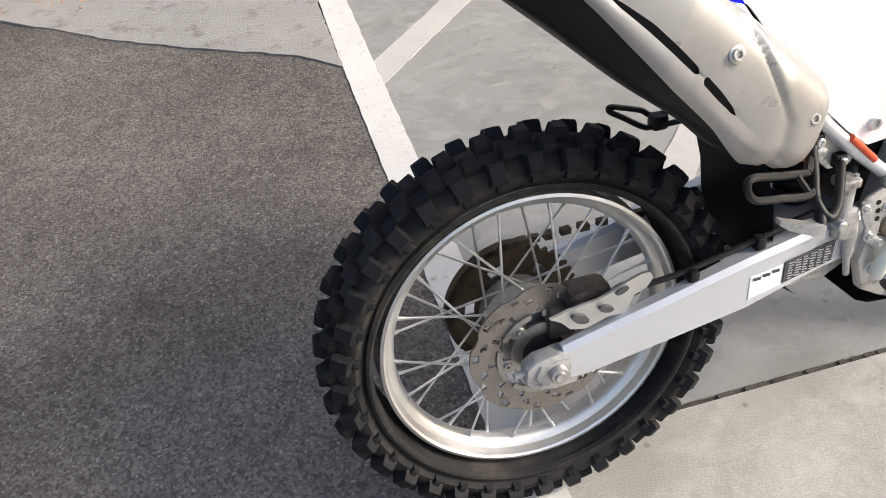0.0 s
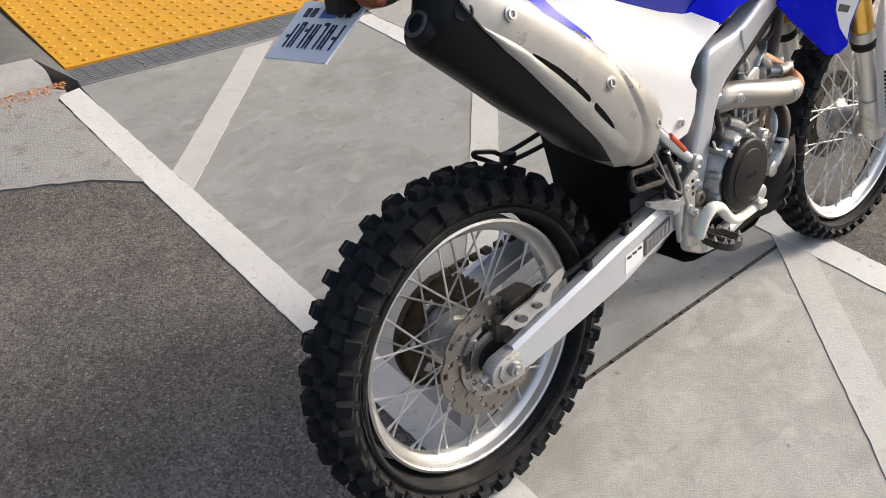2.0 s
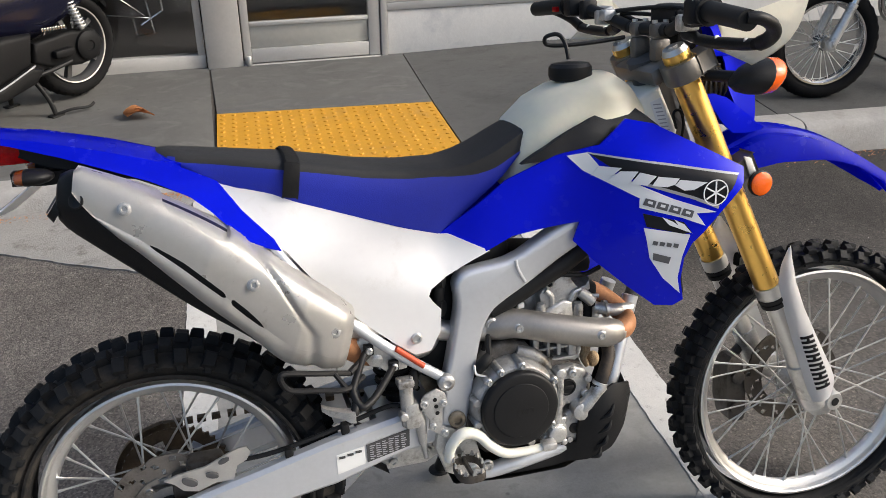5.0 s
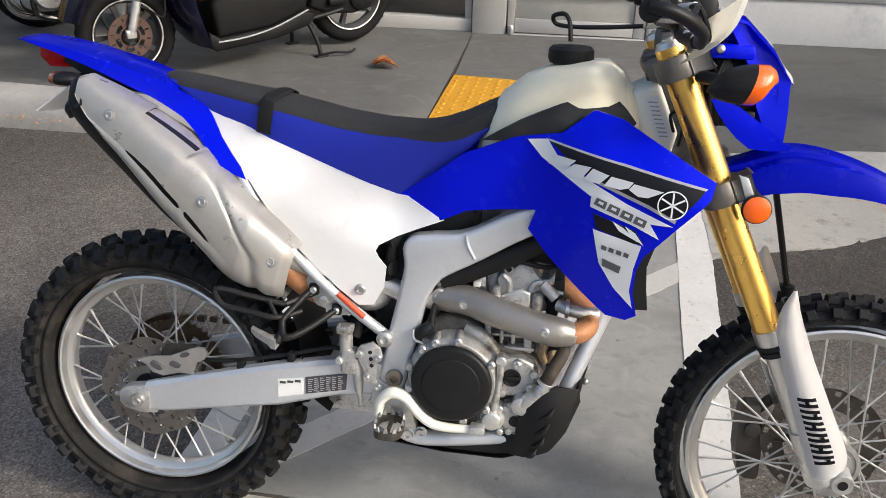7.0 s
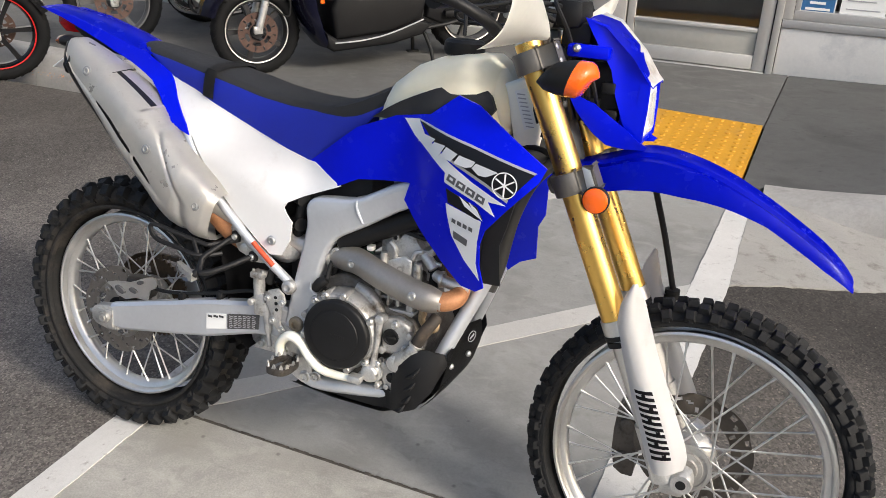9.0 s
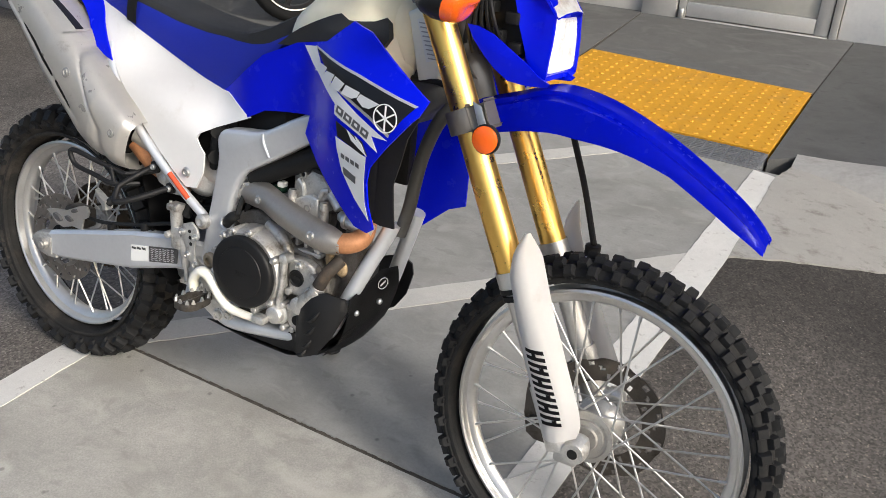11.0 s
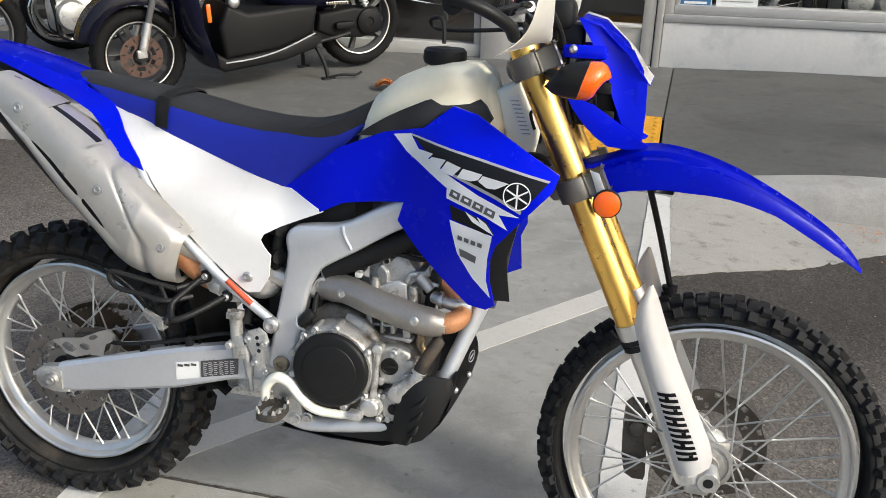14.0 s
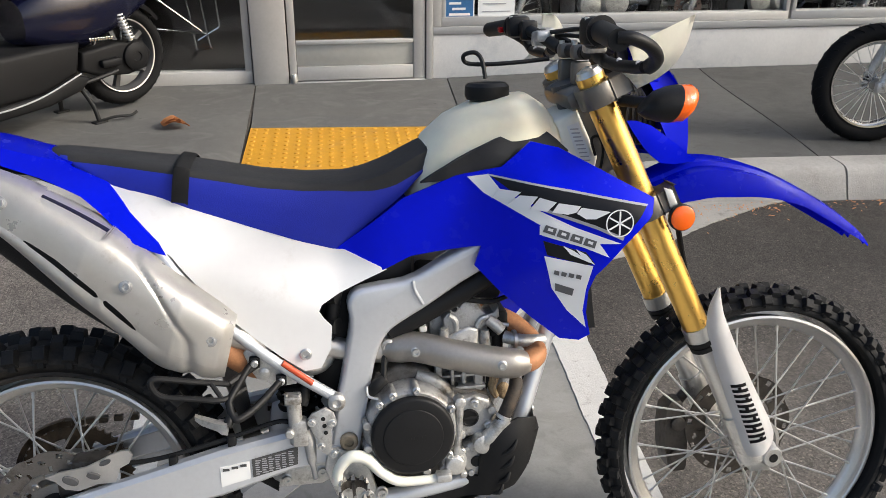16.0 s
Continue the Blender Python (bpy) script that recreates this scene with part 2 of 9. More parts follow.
SILVER = mat("silver_frame_paint", (0.60, 0.615, 0.64), 0.38, metal=0.55, var=0.05, scale=9, dirt=(0.34, 0.30, 0.24), dirt_amt=0.08, dirt_scale=16)
CASTALU = mat("cast_aluminium", (0.62, 0.61, 0.585), 0.36, metal=0.75, var=0.18, scale=28, bump=0.35, bscale=260, dirt=(0.085, 0.064, 0.040), dirt_amt=0.34, dirt_scale=19)
ENGCASE = mat("stained_engine_alloy", (0.47, 0.462, 0.445), 0.42, metal=0.6, var=0.16, scale=30, bump=0.3, bscale=260, dirt=(0.10, 0.075, 0.048), dirt_amt=0.42, dirt_scale=26)
# dark base puts the engine gaps' shade into the colour; brown dirt over it
ENGDARK = mat("oily_crankcase_alloy", (0.13, 0.122, 0.112), 0.5, metal=0.5, var=0.3, scale=24, bump=0.4, bscale=220, dirt=(0.045, 0.033, 0.022), dirt_amt=0.6, dirt_scale=20)
TANNED = mat("baked_mud", (0.36, 0.26, 0.15), 0.8, var=0.35, scale=40, bump=0.6, bscale=200, dirt=(0.09, 0.06, 0.035), dirt_amt=0.5, dirt_scale=30)
RIMALU = mat("rim_aluminium", (0.65, 0.64, 0.62), 0.38, metal=0.85, var=0.07, scale=20, rough_var=0.1)
STEEL = mat("stainless_steel", (0.66, 0.655, 0.64), 0.42, metal=1.0, var=0.08, scale=22, rough_var=0.08)
SPROCKET = mat("oily_sprocket_steel", (0.085, 0.062, 0.040), 0.5, metal=0.6, var=0.3, scale=30, dirt=(0.025, 0.020, 0.016), dirt_amt=0.5, dirt_scale=24)
DARKDISC = mat("dark_disc_steel", (0.13, 0.115, 0.098), 0.4, metal=0.8, var=0.2, scale=24, dirt=(0.05, 0.04, 0.03), dirt_amt=0.5, dirt_scale=16)
DISC = mat("brake_disc_steel", (0.40, 0.385, 0.36), 0.33, metal=0.95, var=0.16, scale=24, dirt=(0.14, 0.11, 0.085), dirt_amt=0.25, dirt_scale=24)
SHIELD = mat("muffler_shield", (0.72, 0.70, 0.665), 0.34, metal=0.5, var=0.05, scale=8, dirt=(0.36, 0.32, 0.27), dirt_amt=0.1, dirt_scale=22, rough_var=0.08)
HEADER = mat("header_steel", (0.60, 0.57, 0.53), 0.38, metal=0.75, var=0.10, scale=15, rough_var=0.1)
COPPER = mat("heat_browned_pipe", (0.40, 0.185, 0.085), 0.6, metal=0.3, var=0.25, scale=18)
GOLD = mat("gold_anodised", (0.92, 0.58, 0.15), 0.30, metal=1.0, var=0.05, scale=10, rough_var=0.06)
RUBBER = mat("tyre_rubber", (0.0155, 0.0155, 0.0155), 0.75, var=0.25, scale=14, bump=0.3, bscale=160, dirt=(0.036, 0.031, 0.026), dirt_amt=0.38, dirt_scale=9, spec=0.22)
RUBBERD = mat("dusty_tyre_rubber", (0.016, 0.0155, 0.015), 0.78, var=0.25, scale=14, bump=0.3, bscale=160, dirt=(0.062, 0.052, 0.042), dirt_amt=0.55, dirt_scale=7, spec=0.28)
KNOB = mat("tread_block_rubber", (0.0120, 0.0122, 0.0128), 0.66, var=0.3, scale=18, bump=0.3, bscale=160, dirt=(0.022, 0.019, 0.016), dirt_amt=0.25, dirt_scale=12, spec=0.24)
RUBBERS = mat("black_rubber", (0.011, 0.011, 0.011), 0.55, var=0.2, scale=20, spec=0.28)
TANK = mat("natural_plastic_tank", (0.80, 0.74, 0.57), 0.62, var=0.05, scale=6, sss=0.3, bump=0.1, bscale=90, spec=0.25)
CREAM = mat("cream_plastic", (0.80, 0.78, 0.68), 0.4, var=0.04, scale=9, sss=0.15)
GUARDW = mat("off_white_plastic", (0.86, 0.84, 0.76), 0.4, var=0.04, scale=9)
FRAMEGREY = mat("frame_grey_paint", (0.085, 0.083, 0.078), 0.45, metal=0.3, var=0.1, scale=12, dirt=(0.08, 0.07, 0.055), dirt_amt=0.2, dirt_scale=14)
HUBALU = mat("hub_aluminium", (0.42, 0.41, 0.39), 0.42, metal=0.7, var=0.14, scale=25, bump=0.2, bscale=260, dirt=(0.12, 0.10, 0.075), dirt_amt=0.35, dirt_scale=20)
ORANGE = mat("orange_lens", (0.90, 0.13, 0.004), 0.10, var=0.05, scale=10, coat=0.6, bump=0.3, bscale=300)
AMBERD = mat("dark_amber_lens", (0.22, 0.055, 0.010), 0.15, var=0.05, scale=10, coat=0.5, bump=0.3, bscale=300)
REDL = mat("red_lens", (0.36, 0.002, 0.004), 0.22, var=0.35, scale=60, spec=0.25, bump=0.4, bscale=260)
CLAMP = mat("clamp_grey", (0.17, 0.158, 0.142), 0.42, metal=0.6, var=0.06, scale=18, bump=0.05, bscale=300)
CHROME = mat("chrome", (0.78, 0.78, 0.78), 0.10, metal=1.0, rough_var=0.04)
GRIMY = mat("grimy_steel", (0.11, 0.10, 0.09), 0.5, metal=0.8, var=0.05, scale=30, dirt=(0.05, 0.04, 0.03), dirt_amt=0.6, dirt_scale=40)
RUSTY = mat("rusty_steel", (0.30, 0.25, 0.18), 0.55, metal=0.6, var=0.3, scale=25, dirt=(0.16, 0.11, 0.06), dirt_amt=0.4, dirt_scale=30)
DKGREY = mat("dark_grey_plate", (0.07, 0.07, 0.072), 0.5, var=0.15, scale=12)
DECALK = mat("black_decal", (0.010, 0.010, 0.012), 0.34, spec=0.25)
DECALW = mat("white_decal", (0.80, 0.80, 0.80), 0.25, coat=0.2)
DECALD = mat("dark_grey_decal", (0.10, 0.10, 0.105), 0.3)
DECALG = mat("grey_decal", (0.36, 0.36, 0.37), 0.3)
PAPER = mat("paper_white", (0.76, 0.76, 0.74), 0.8)
PRINT = mat("print_dark", (0.06, 0.06, 0.06), 0.7)
STICKRED = mat("orange_red_sticker", (0.55, 0.075, 0.025), 0.5)
# pale, nearly diffuse, with dark blotches: painted reflections instead of mirrored ones
LAMPPAINT = mat("lamp_reflector", (0.92, 0.90, 0.85), 0.30, metal=0.2, bump=0.8, bscale=60, var=0.4, scale=26)


def glass_mat(name, tint, rough=0.0):
    m = bpy.data.materials.new(name)
    m.use_nodes = True
    b = m.node_tree.nodes["Principled BSDF"]
    b.inputs["Base Color"].default_value = (*tint, 1)
    b.inputs["Roughness"].default_value = rough
    b.inputs["Transmission Weight"].default_value = 1.0
    b.inputs["IOR"].default_value = 1.45
    return m


GLASS = glass_mat("window_glass", (0.80, 0.82, 0.82))
CLEARLENS = glass_mat("clear_lens", (0.96, 0.96, 0.96), 0.02)


# ---- builders ----
def part(name, bm, material, parent=None, label="", smooth=38, at=None):
    """Links a bmesh as one mesh object, under parent if given. material: one, or a list for the faces' indices."""
    me = bpy.data.meshes.new(name)
    bmesh.ops.recalc_face_normals(bm, faces=bm.faces[:])
    lim = radians(smooth)
    for e in bm.edges:
        e.smooth = len(e.link_faces) == 2 and e.calc_face_angle(3.0) < lim
    for f in bm.faces:
        f.smooth = True
    bm.to_mesh(me)
    bm.free()
    for m in (material if isinstance(material, (list, tuple)) else [material]):
        me.materials.append(m)
    ob = new(name, me)
    if parent is not None:
        ob.parent = parent
    if at is not None:
        ob.matrix_basis = at
    if label:
        tagged(ob, label)
    return ob


def share(ob, parent, m):
    """Another piece on the same mesh."""
    o = new(ob.name.split(".")[0], ob.data)
    o.parent = parent
    o.matrix_basis = m
    return o


def thing(name, label, category, m=None, group="", kind=""):
    ob = new(name)
    ob.empty_display_size = 0.05
    if m is not None:
        ob.matrix_basis = m
    return tagged(ob, label, category, group, kind)


def box(bm, x0, x1, y0, y1, z0, z1, bevel=0.0, m=None, seg=2, mi=0):
    r = bmesh.ops.create_cube(bm, size=1.0)
    vs = r["verts"]
    for v in vs:
        v.co = Vector(((x0 + x1) / 2 + v.co.x * (x1 - x0), (y0 + y1) / 2 + v.co.y * (y1 - y0), (z0 + z1) / 2 + v.co.z * (z1 - z0)))
    fs = {f for v in vs for f in v.link_faces}
    for f in fs:
        f.material_index = mi
    if bevel:
        es = list({e for v in vs for e in v.link_edges})
        r = bmesh.ops.bevel(bm, geom=es, offset=bevel, segments=seg, profile=0.5, affect='EDGES', clamp_overlap=True)
        vs = list({v for f in r["faces"] for v in f.verts} | {v for v in vs if v.is_valid})
    if m is not None:
        bmesh.ops.transform(bm, matrix=m, verts=vs)
    return bm


def prism(bm, outline, y0, y1, bevel=0.0, seg=2, m=None, mi=0):
    """A plate: an outline in x, z, from y0 to y1, with rounded edges."""
    a = [bm.verts.new((x, y0, z)) for x, z in outline]
    b = [bm.verts.new((x, y1, z)) for x, z in outline]
    n = len(outline)
    fs = [bm.faces.new(a), bm.faces.new(b[::-1])]
    for i in range(n):
        fs.append(bm.faces.new((a[i], b[i], b[(i + 1) % n], a[(i + 1) % n])))
    for f in fs:
        f.material_index = mi
    bmesh.ops.recalc_face_normals(bm, faces=fs)
    vs = a + b
    if bevel:
        es = [e for f in fs[:2] for e in f.edges]
        r = bmesh.ops.bevel(bm, geom=es, offset=bevel, segments=seg, profile=0.5, affect='EDGES', clamp_overlap=True)
        vs = list({v for f in r["faces"] for v in f.verts} | {v for v in vs if v.is_valid})
    if m is not None:
        bmesh.ops.transform(bm, matrix=m, verts=vs)
    return bm


def spline(pts, n):
    """n points along a smooth line through pts."""
    p = [Vector(q) for q in pts]
    if len(p) == 2:
        return [p[0].lerp(p[1], i / (n - 1)) for i in range(n)]
    out = []
    for i in range(n):
        u = i / (n - 1) * (len(p) - 1)
        k = min(int(u), len(p) - 2)
        f = u - k
        a, b, c, d = p[max(k - 1, 0)], p[k], p[k + 1], p[min(k + 2, len(p) - 1)]
        out.append(0.5 * ((2 * b) + (c - a) * f + (2 * a - 5 * b + 4 * c - d) * f * f + (3 * b - a - 3 * c + d) * f ** 3))
    return out


def tube(bm, pts, r, n=None, seg=12, flat=1.0, caps=True, mi=0):
    """A round bar or pipe along a smooth line; r: one radius or one for each point given. flat: height to width."""
    n = n or (2 if len(pts) == 2 else 6 * len(pts))
    p = spline(pts, n)
    rs = r if isinstance(r, (list, tuple)) else [r] * len(pts)
    up = Vector((0, 1, 0))
    rings = []
    for i, q in enumerate(p):
        d = (p[min(i + 1, n - 1)] - p[max(i - 1, 0)]).normalized()
        side = d.cross(up)
        if side.length < 0.2:
            side = d.cross(Vector((1, 0, 0.3)))
        side.normalize()
        o = side.cross(d).normalized()
        u = i / (n - 1) * (len(rs) - 1)
        k = min(int(u), len(rs) - 2) if len(rs) > 1 else 0
        rr = rs[k] + (rs[min(k + 1, len(rs) - 1)] - rs[k]) * (u - k)
        rings.append([bm.verts.new(q + rr * (math.cos(a) * side * flat + math.sin(a) * o)) for a in [2 * math.pi * j / seg for j in range(seg)]])
    fs = []
    for a, b in zip(rings, rings[1:]):
        for j in range(seg):
            fs.append(bm.faces.new((a[j], a[(j + 1) % seg], b[(j + 1) % seg], b[j])))
    if caps:
        fs += [bm.faces.new(rings[0][::-1]), bm.faces.new(rings[-1])]
    for f in fs:
        f.material_index = mi
    return bm


def loft(bm, rings, closed=True, caps=True, mi=0):
    """A skin over rings of points with the same count."""
    vr = [[bm.verts.new(p) for p in r] for r in rings]
    m = len(vr[0])
    fs = []
    for a, b in zip(vr, vr[1:]):
        for j in range(m if closed else m - 1):
            fs.append(bm.faces.new((a[j], a[(j + 1) % m], b[(j + 1) % m], b[j])))
    if caps and closed:
        fs += [bm.faces.new(vr[0][::-1]), bm.faces.new(vr[-1])]
    for f in fs:
        f.material_index = mi
    return fs


def lathe(bm, prof, seg=32, m=None, mi=0, closed=False):
    """Turned round the y axis: prof is a list of (radius, y)."""
    rings = [[bm.verts.new((r * math.cos(a), y, r * math.sin(a))) for a in [2 * math.pi * j / seg for j in range(seg)]] for r, y in prof]
    fs = []
    pairs = list(zip(rings, rings[1:])) + ([(rings[-1], rings[0])] if closed else [])
    for a, b in pairs:
        for j in range(seg):
            fs.append(bm.faces.new((a[j], a[(j + 1) % seg], b[(j + 1) % seg], b[j])))
    if not closed:
        fs += [bm.faces.new(rings[0][::-1]), bm.faces.new(rings[-1])]
    for f in fs:
        f.material_index = mi
    if m is not None:
        bmesh.ops.transform(bm, matrix=m, verts=[v for r in rings for v in r])
    return bm


def panel(bm, outline, yfun, thick, cell=0.03, m=None, mi=0):
    """A moulded skin: an outline in x, z, bent sideways by yfun(x, z), with thickness."""
    f = bm.faces.new([bm.verts.new((x, 0, z)) for x, z in outline])
    xs, zs = [p[0] for p in outline], [p[1] for p in outline]
    for axis, lo, hi in ((0, min(xs), max(xs)), (2, min(zs), max(zs))):
        k = max(1, int((hi - lo) / cell))
        for i in range(1, k):
            co, no = Vector((0, 0, 0)), Vector((0, 0, 0))
            co[axis], no[axis] = lo + (hi - lo) * i / k + 1e-5, 1
            g = [f for f in bm.faces if abs(f.normal.y) > 0.5 or f.normal.length < 0.5]
            geom = set(g)
            for q in g:
                geom.update(q.edges), geom.update(q.verts)
            bmesh.ops.bisect_plane(bm, geom=list(geom), plane_co=co, plane_no=no, dist=1e-6)
    for v in bm.verts:
        v.co.y = yfun(v.co.x, v.co.z)
    bm.normal_update()
    fs = bm.faces[:]
    r = bmesh.ops.extrude_face_region(bm, geom=fs)
    vs = [v for v in r["geom"] if isinstance(v, bmesh.types.BMVert)]
    for v in vs:
        v.co.y += thick
    for f in bm.faces:
        f.material_index = mi
    if m is not None:
        bmesh.ops.transform(bm, matrix=m, verts=bm.verts[:])
    return bm


def ball(bm, c, rx, ry=None, rz=None, seg=14, rings=10, m=None, mi=0):
    r = bmesh.ops.create_uvsphere(bm, u_segments=seg, v_segments=rings, radius=1)
    for v in r["verts"]:
        v.co = Vector((c[0] + v.co.x * rx, c[1] + v.co.y * (ry or rx), c[2] + v.co.z * (rz or rx)))
    for f in {f for v in r["verts"] for f in v.link_faces}:
        f.material_index = mi
    return bm


def bolt(bm, x, y, z, r=0.008, h=0.006, mi=0):
    """A hexagon-socket bolt head that looks to the right side."""
    lathe(bm, [(r * 1.25, y + h * 0.5), (r * 1.25, y), (r, y - h * 0.2), (r * 0.9, y - h), (r * 0.5, y - h), (r * 0.45, y - h * 0.5)], 14, Matrix.Translation((x, 0, z)), mi)
    return bm


def ease(u):
    u = min(1.0, max(0.0, u))
    return u * u * (3 - 2 * u)


def interp(x, table):
    """A straight-line table."""
    for (a, p), (b, q) in zip(table, table[1:]):
        if x <= b:
            return p + (q - p) * max(0.0, (x - a) / (b - a))
    return table[-1][1]


MIRROR = Matrix.Diagonal((1, -1, 1, 1))

# ================= the setting =================
def x_left(y):      # asphalt edge of the rear border line
    return -0.048 + 0.040 * y


def x_left_in(y):
    return 0.045 + 0.043 * y


def x_right_in(y):
    return 1.215 + 0.060 * y


def x_right(y):     # asphalt edge of the front border line
    return 1.327 + 0.068 * y


def z_asphalt(x, y):
    """The two stalls fall away gently on both sides of the aisle."""
    if x < 0.66:
        return -0.001 - 0.050 * ease((x_left(y) - x) / 0.9)
    return -0.003 - 0.058 * ease((x - x_right(y)) / 0.60)


def y_curb(x):
    return 2.50 - 0.075 * x


def z_walk(x, y):
    """Sidewalk: dropped at the yellow mat, with a flare that rises to the kerb's height."""
    back = ease((y - 2.4) / 1.9)
    mid = 0.004 + 0.05 * max(0.0, (y - 2.45) / 1.86)
    if x < 0.19:
        return mid + (0.040 - 0.04 * back) * ease((0.19 - x) / 0.12)
    return mid + (0.085 - 0.07 * back) * ease((x - 1.40) / 0.95)


def sheet(bm, outline, zfun, thick=0.0, cell=0.15, mi=0):
    """A flat piece of ground: an outline in x, y laid on zfun(x, y), with a skirt of that depth."""
    bm.faces.new([bm.verts.new((x, y, 0)) for x, y in outline])
    for axis in (0, 1):
        vals = [p[axis] for p in outline]
        lo, hi = min(vals), max(vals)
        k = max(1, int((hi - lo) / cell))
        for i in range(1, k):
            co, no = Vector((0, 0, 0)), Vector((0, 0, 0))
            co[axis], no[axis] = lo + (hi - lo) * i / k + 1e-5, 1
            bmesh.ops.bisect_plane(bm, geom=bm.faces[:] + bm.edges[:] + bm.verts[:], plane_co=co, plane_no=no, dist=1e-6)
    for v in bm.verts:
        v.co.z = zfun(v.co.x, v.co.y)
    if thick:
        r = bmesh.ops.extrude_face_region(bm, geom=bm.faces[:])
        for v in r["geom"]:
            if isinstance(v, bmesh.types.BMVert):
                v.co.z -= thick
    return bm


# asphalt, one sheet to the horizon
xs = [-600, -150, -40, -15, -8, -5, -4, -3.2] + [-2.6 + 0.1 * i for i in range(66)] + [4.5, 5.5, 8, 15, 40, 150, 600]
ys = [-600, -150, -40, -15, -8, -5, -4, -3] + [-2.4 + 0.1 * i for i in range(50)] + [3.5, 8, 15, 40, 150, 600]
bm = bmesh.new()
grid = []
for y in ys:
    row = []
    for x in xs:
        inside = x_left(y) < x < x_right(y)
        z = -0.045 if inside else z_asphalt(x, y)
        if y > 2.45:
            z = -0.16
        elif y > 2.2 and inside:
            z = -0.16
        row.append(bm.verts.new((x, y, z - 0.002)))
    grid.append(row)
for a, b in zip(grid, grid[1:]):
    for i in range(len(xs) - 1):
        bm.faces.new((a[i], a[i + 1], b[i + 1], b[i]))
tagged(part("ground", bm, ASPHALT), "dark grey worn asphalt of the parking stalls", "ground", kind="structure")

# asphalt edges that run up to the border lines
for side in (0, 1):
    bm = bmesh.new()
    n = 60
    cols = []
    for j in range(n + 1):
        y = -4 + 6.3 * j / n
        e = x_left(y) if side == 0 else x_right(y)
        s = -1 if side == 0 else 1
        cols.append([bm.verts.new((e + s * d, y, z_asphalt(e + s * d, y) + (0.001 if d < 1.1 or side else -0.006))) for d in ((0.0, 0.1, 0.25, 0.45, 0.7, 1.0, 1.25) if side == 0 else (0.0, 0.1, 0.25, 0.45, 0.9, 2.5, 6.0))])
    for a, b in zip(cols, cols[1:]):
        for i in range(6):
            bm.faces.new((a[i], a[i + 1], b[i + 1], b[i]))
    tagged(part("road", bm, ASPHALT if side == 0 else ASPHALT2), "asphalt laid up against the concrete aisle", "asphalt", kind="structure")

# concrete aisle in two slabs with an open joint
JY = lambda x: 0.125 - 0.022 * x
bm = bmesh.new()
sheet(bm, [(x_left(-5) , -5), (x_right(-5), -5), (x_right(JY(1.3)) , JY(1.3) - 0.006), (x_left(JY(0)), JY(0) - 0.006)], lambda x, y: 0.0, 0.14, 0.5)
tagged(part("pavement_front", bm, CONCRETE), "smooth grey concrete slab of the loading aisle", "pavement", kind="structure")
bm = bmesh.new()
sheet(bm, [(x_left(JY(0)), JY(0) + 0.006), (x_right(JY(1.3)), JY(1.3) + 0.006), (x_right(2.28), 2.272), (x_left(2.37) + 0.11, 2.365)], lambda x, y: 0.0, 0.14, 0.5)
tagged(part("pavement_rear", bm, CONCRETE2), "smooth grey concrete slab of the loading aisle", "pavement", kind="structure")
bm = bmesh.new()
rr = random.Random(5)
for i in range(90):
    x = x_left(0) + 1.36 * i / 90
    w = 0.006 + rr.random() * 0.004
    box(bm, x, x + 0.0151, JY(x) - w, JY(x) + w, -0.02, -0.006 + 0.005 * rr.random(), 0)
tagged(part("joint_filling", bm, JOINT), "dark dirt and grit in the slab joint", "joint", kind="structure")


def strip(name, pts, material, label, z=0.003, thick=0.003, jag=0.0017, seed=1, zf=None):
    """A painted band: its outline, with a slightly uneven edge."""
    r = random.Random(seed)
    out = []
    for (x0, y0), (x1, y1) in zip(pts, pts[1:] + pts[:1]):
        ln = math.hypot(x1 - x0, y1 - y0)
        k = max(1, int(ln / 0.028))
        for i in range(k):
            f = i / k
            j = jag if i else 0
            out.append((x0 + (x1 - x0) * f + r.uniform(-j, j), y0 + (y1 - y0) * f + r.uniform(-j, j)))
    bm = bmesh.new()
    sheet(bm, out, zf or (lambda x, y: z), thick, 0.25)
    return tagged(part(name, bm, material), label, "road marking", kind="structure")


strip("line_rear", [(x_left(-5), -5), (x_left_in(-5) - 0.01, -5), (x_left_in(-2), -2), (x_left_in(2.35), 2.35), (x_left_in(2.35) - 0.09, 2.33), (x_left(1.574), 1.574)], WHITE_LINE, "worn white painted border line on concrete", seed=2)
strip("line_front", [(x_right_in(-5), -5), (x_right(-5), -5), (x_right(1.49), 1.49), (x_right_in(2.26) + 0.09, 2.24), (x_right_in(2.27), 2.27)], WHITE_LINE, "worn white painted border line on concrete", seed=3)
for k, c in enumerate((1.40, 0.08, -1.15, -2.43, -3.7)):
    w = 0.066
    pts = []
    for dc in (-w, w):
        # where the band's edges y = x + c meet the two border lines
        xa = (0.045 + 0.043 * (c + dc)) / (1 - 0.043)
        xb = (1.215 + 0.060 * (c + dc)) / (1 - 0.060)
        if xb + c + dc > 2.27:
            xb = 2.275 - c - dc
        pts.append(((xa, xa + c + dc), (xb, xb + c + dc)))
    strip("hatch_stripe", [pts[0][0], pts[0][1], pts[1][1], pts[1][0]], HATCH_PAINT, "faded off-white diagonal hatch stripe", z=0.0025, seed=10 + k)

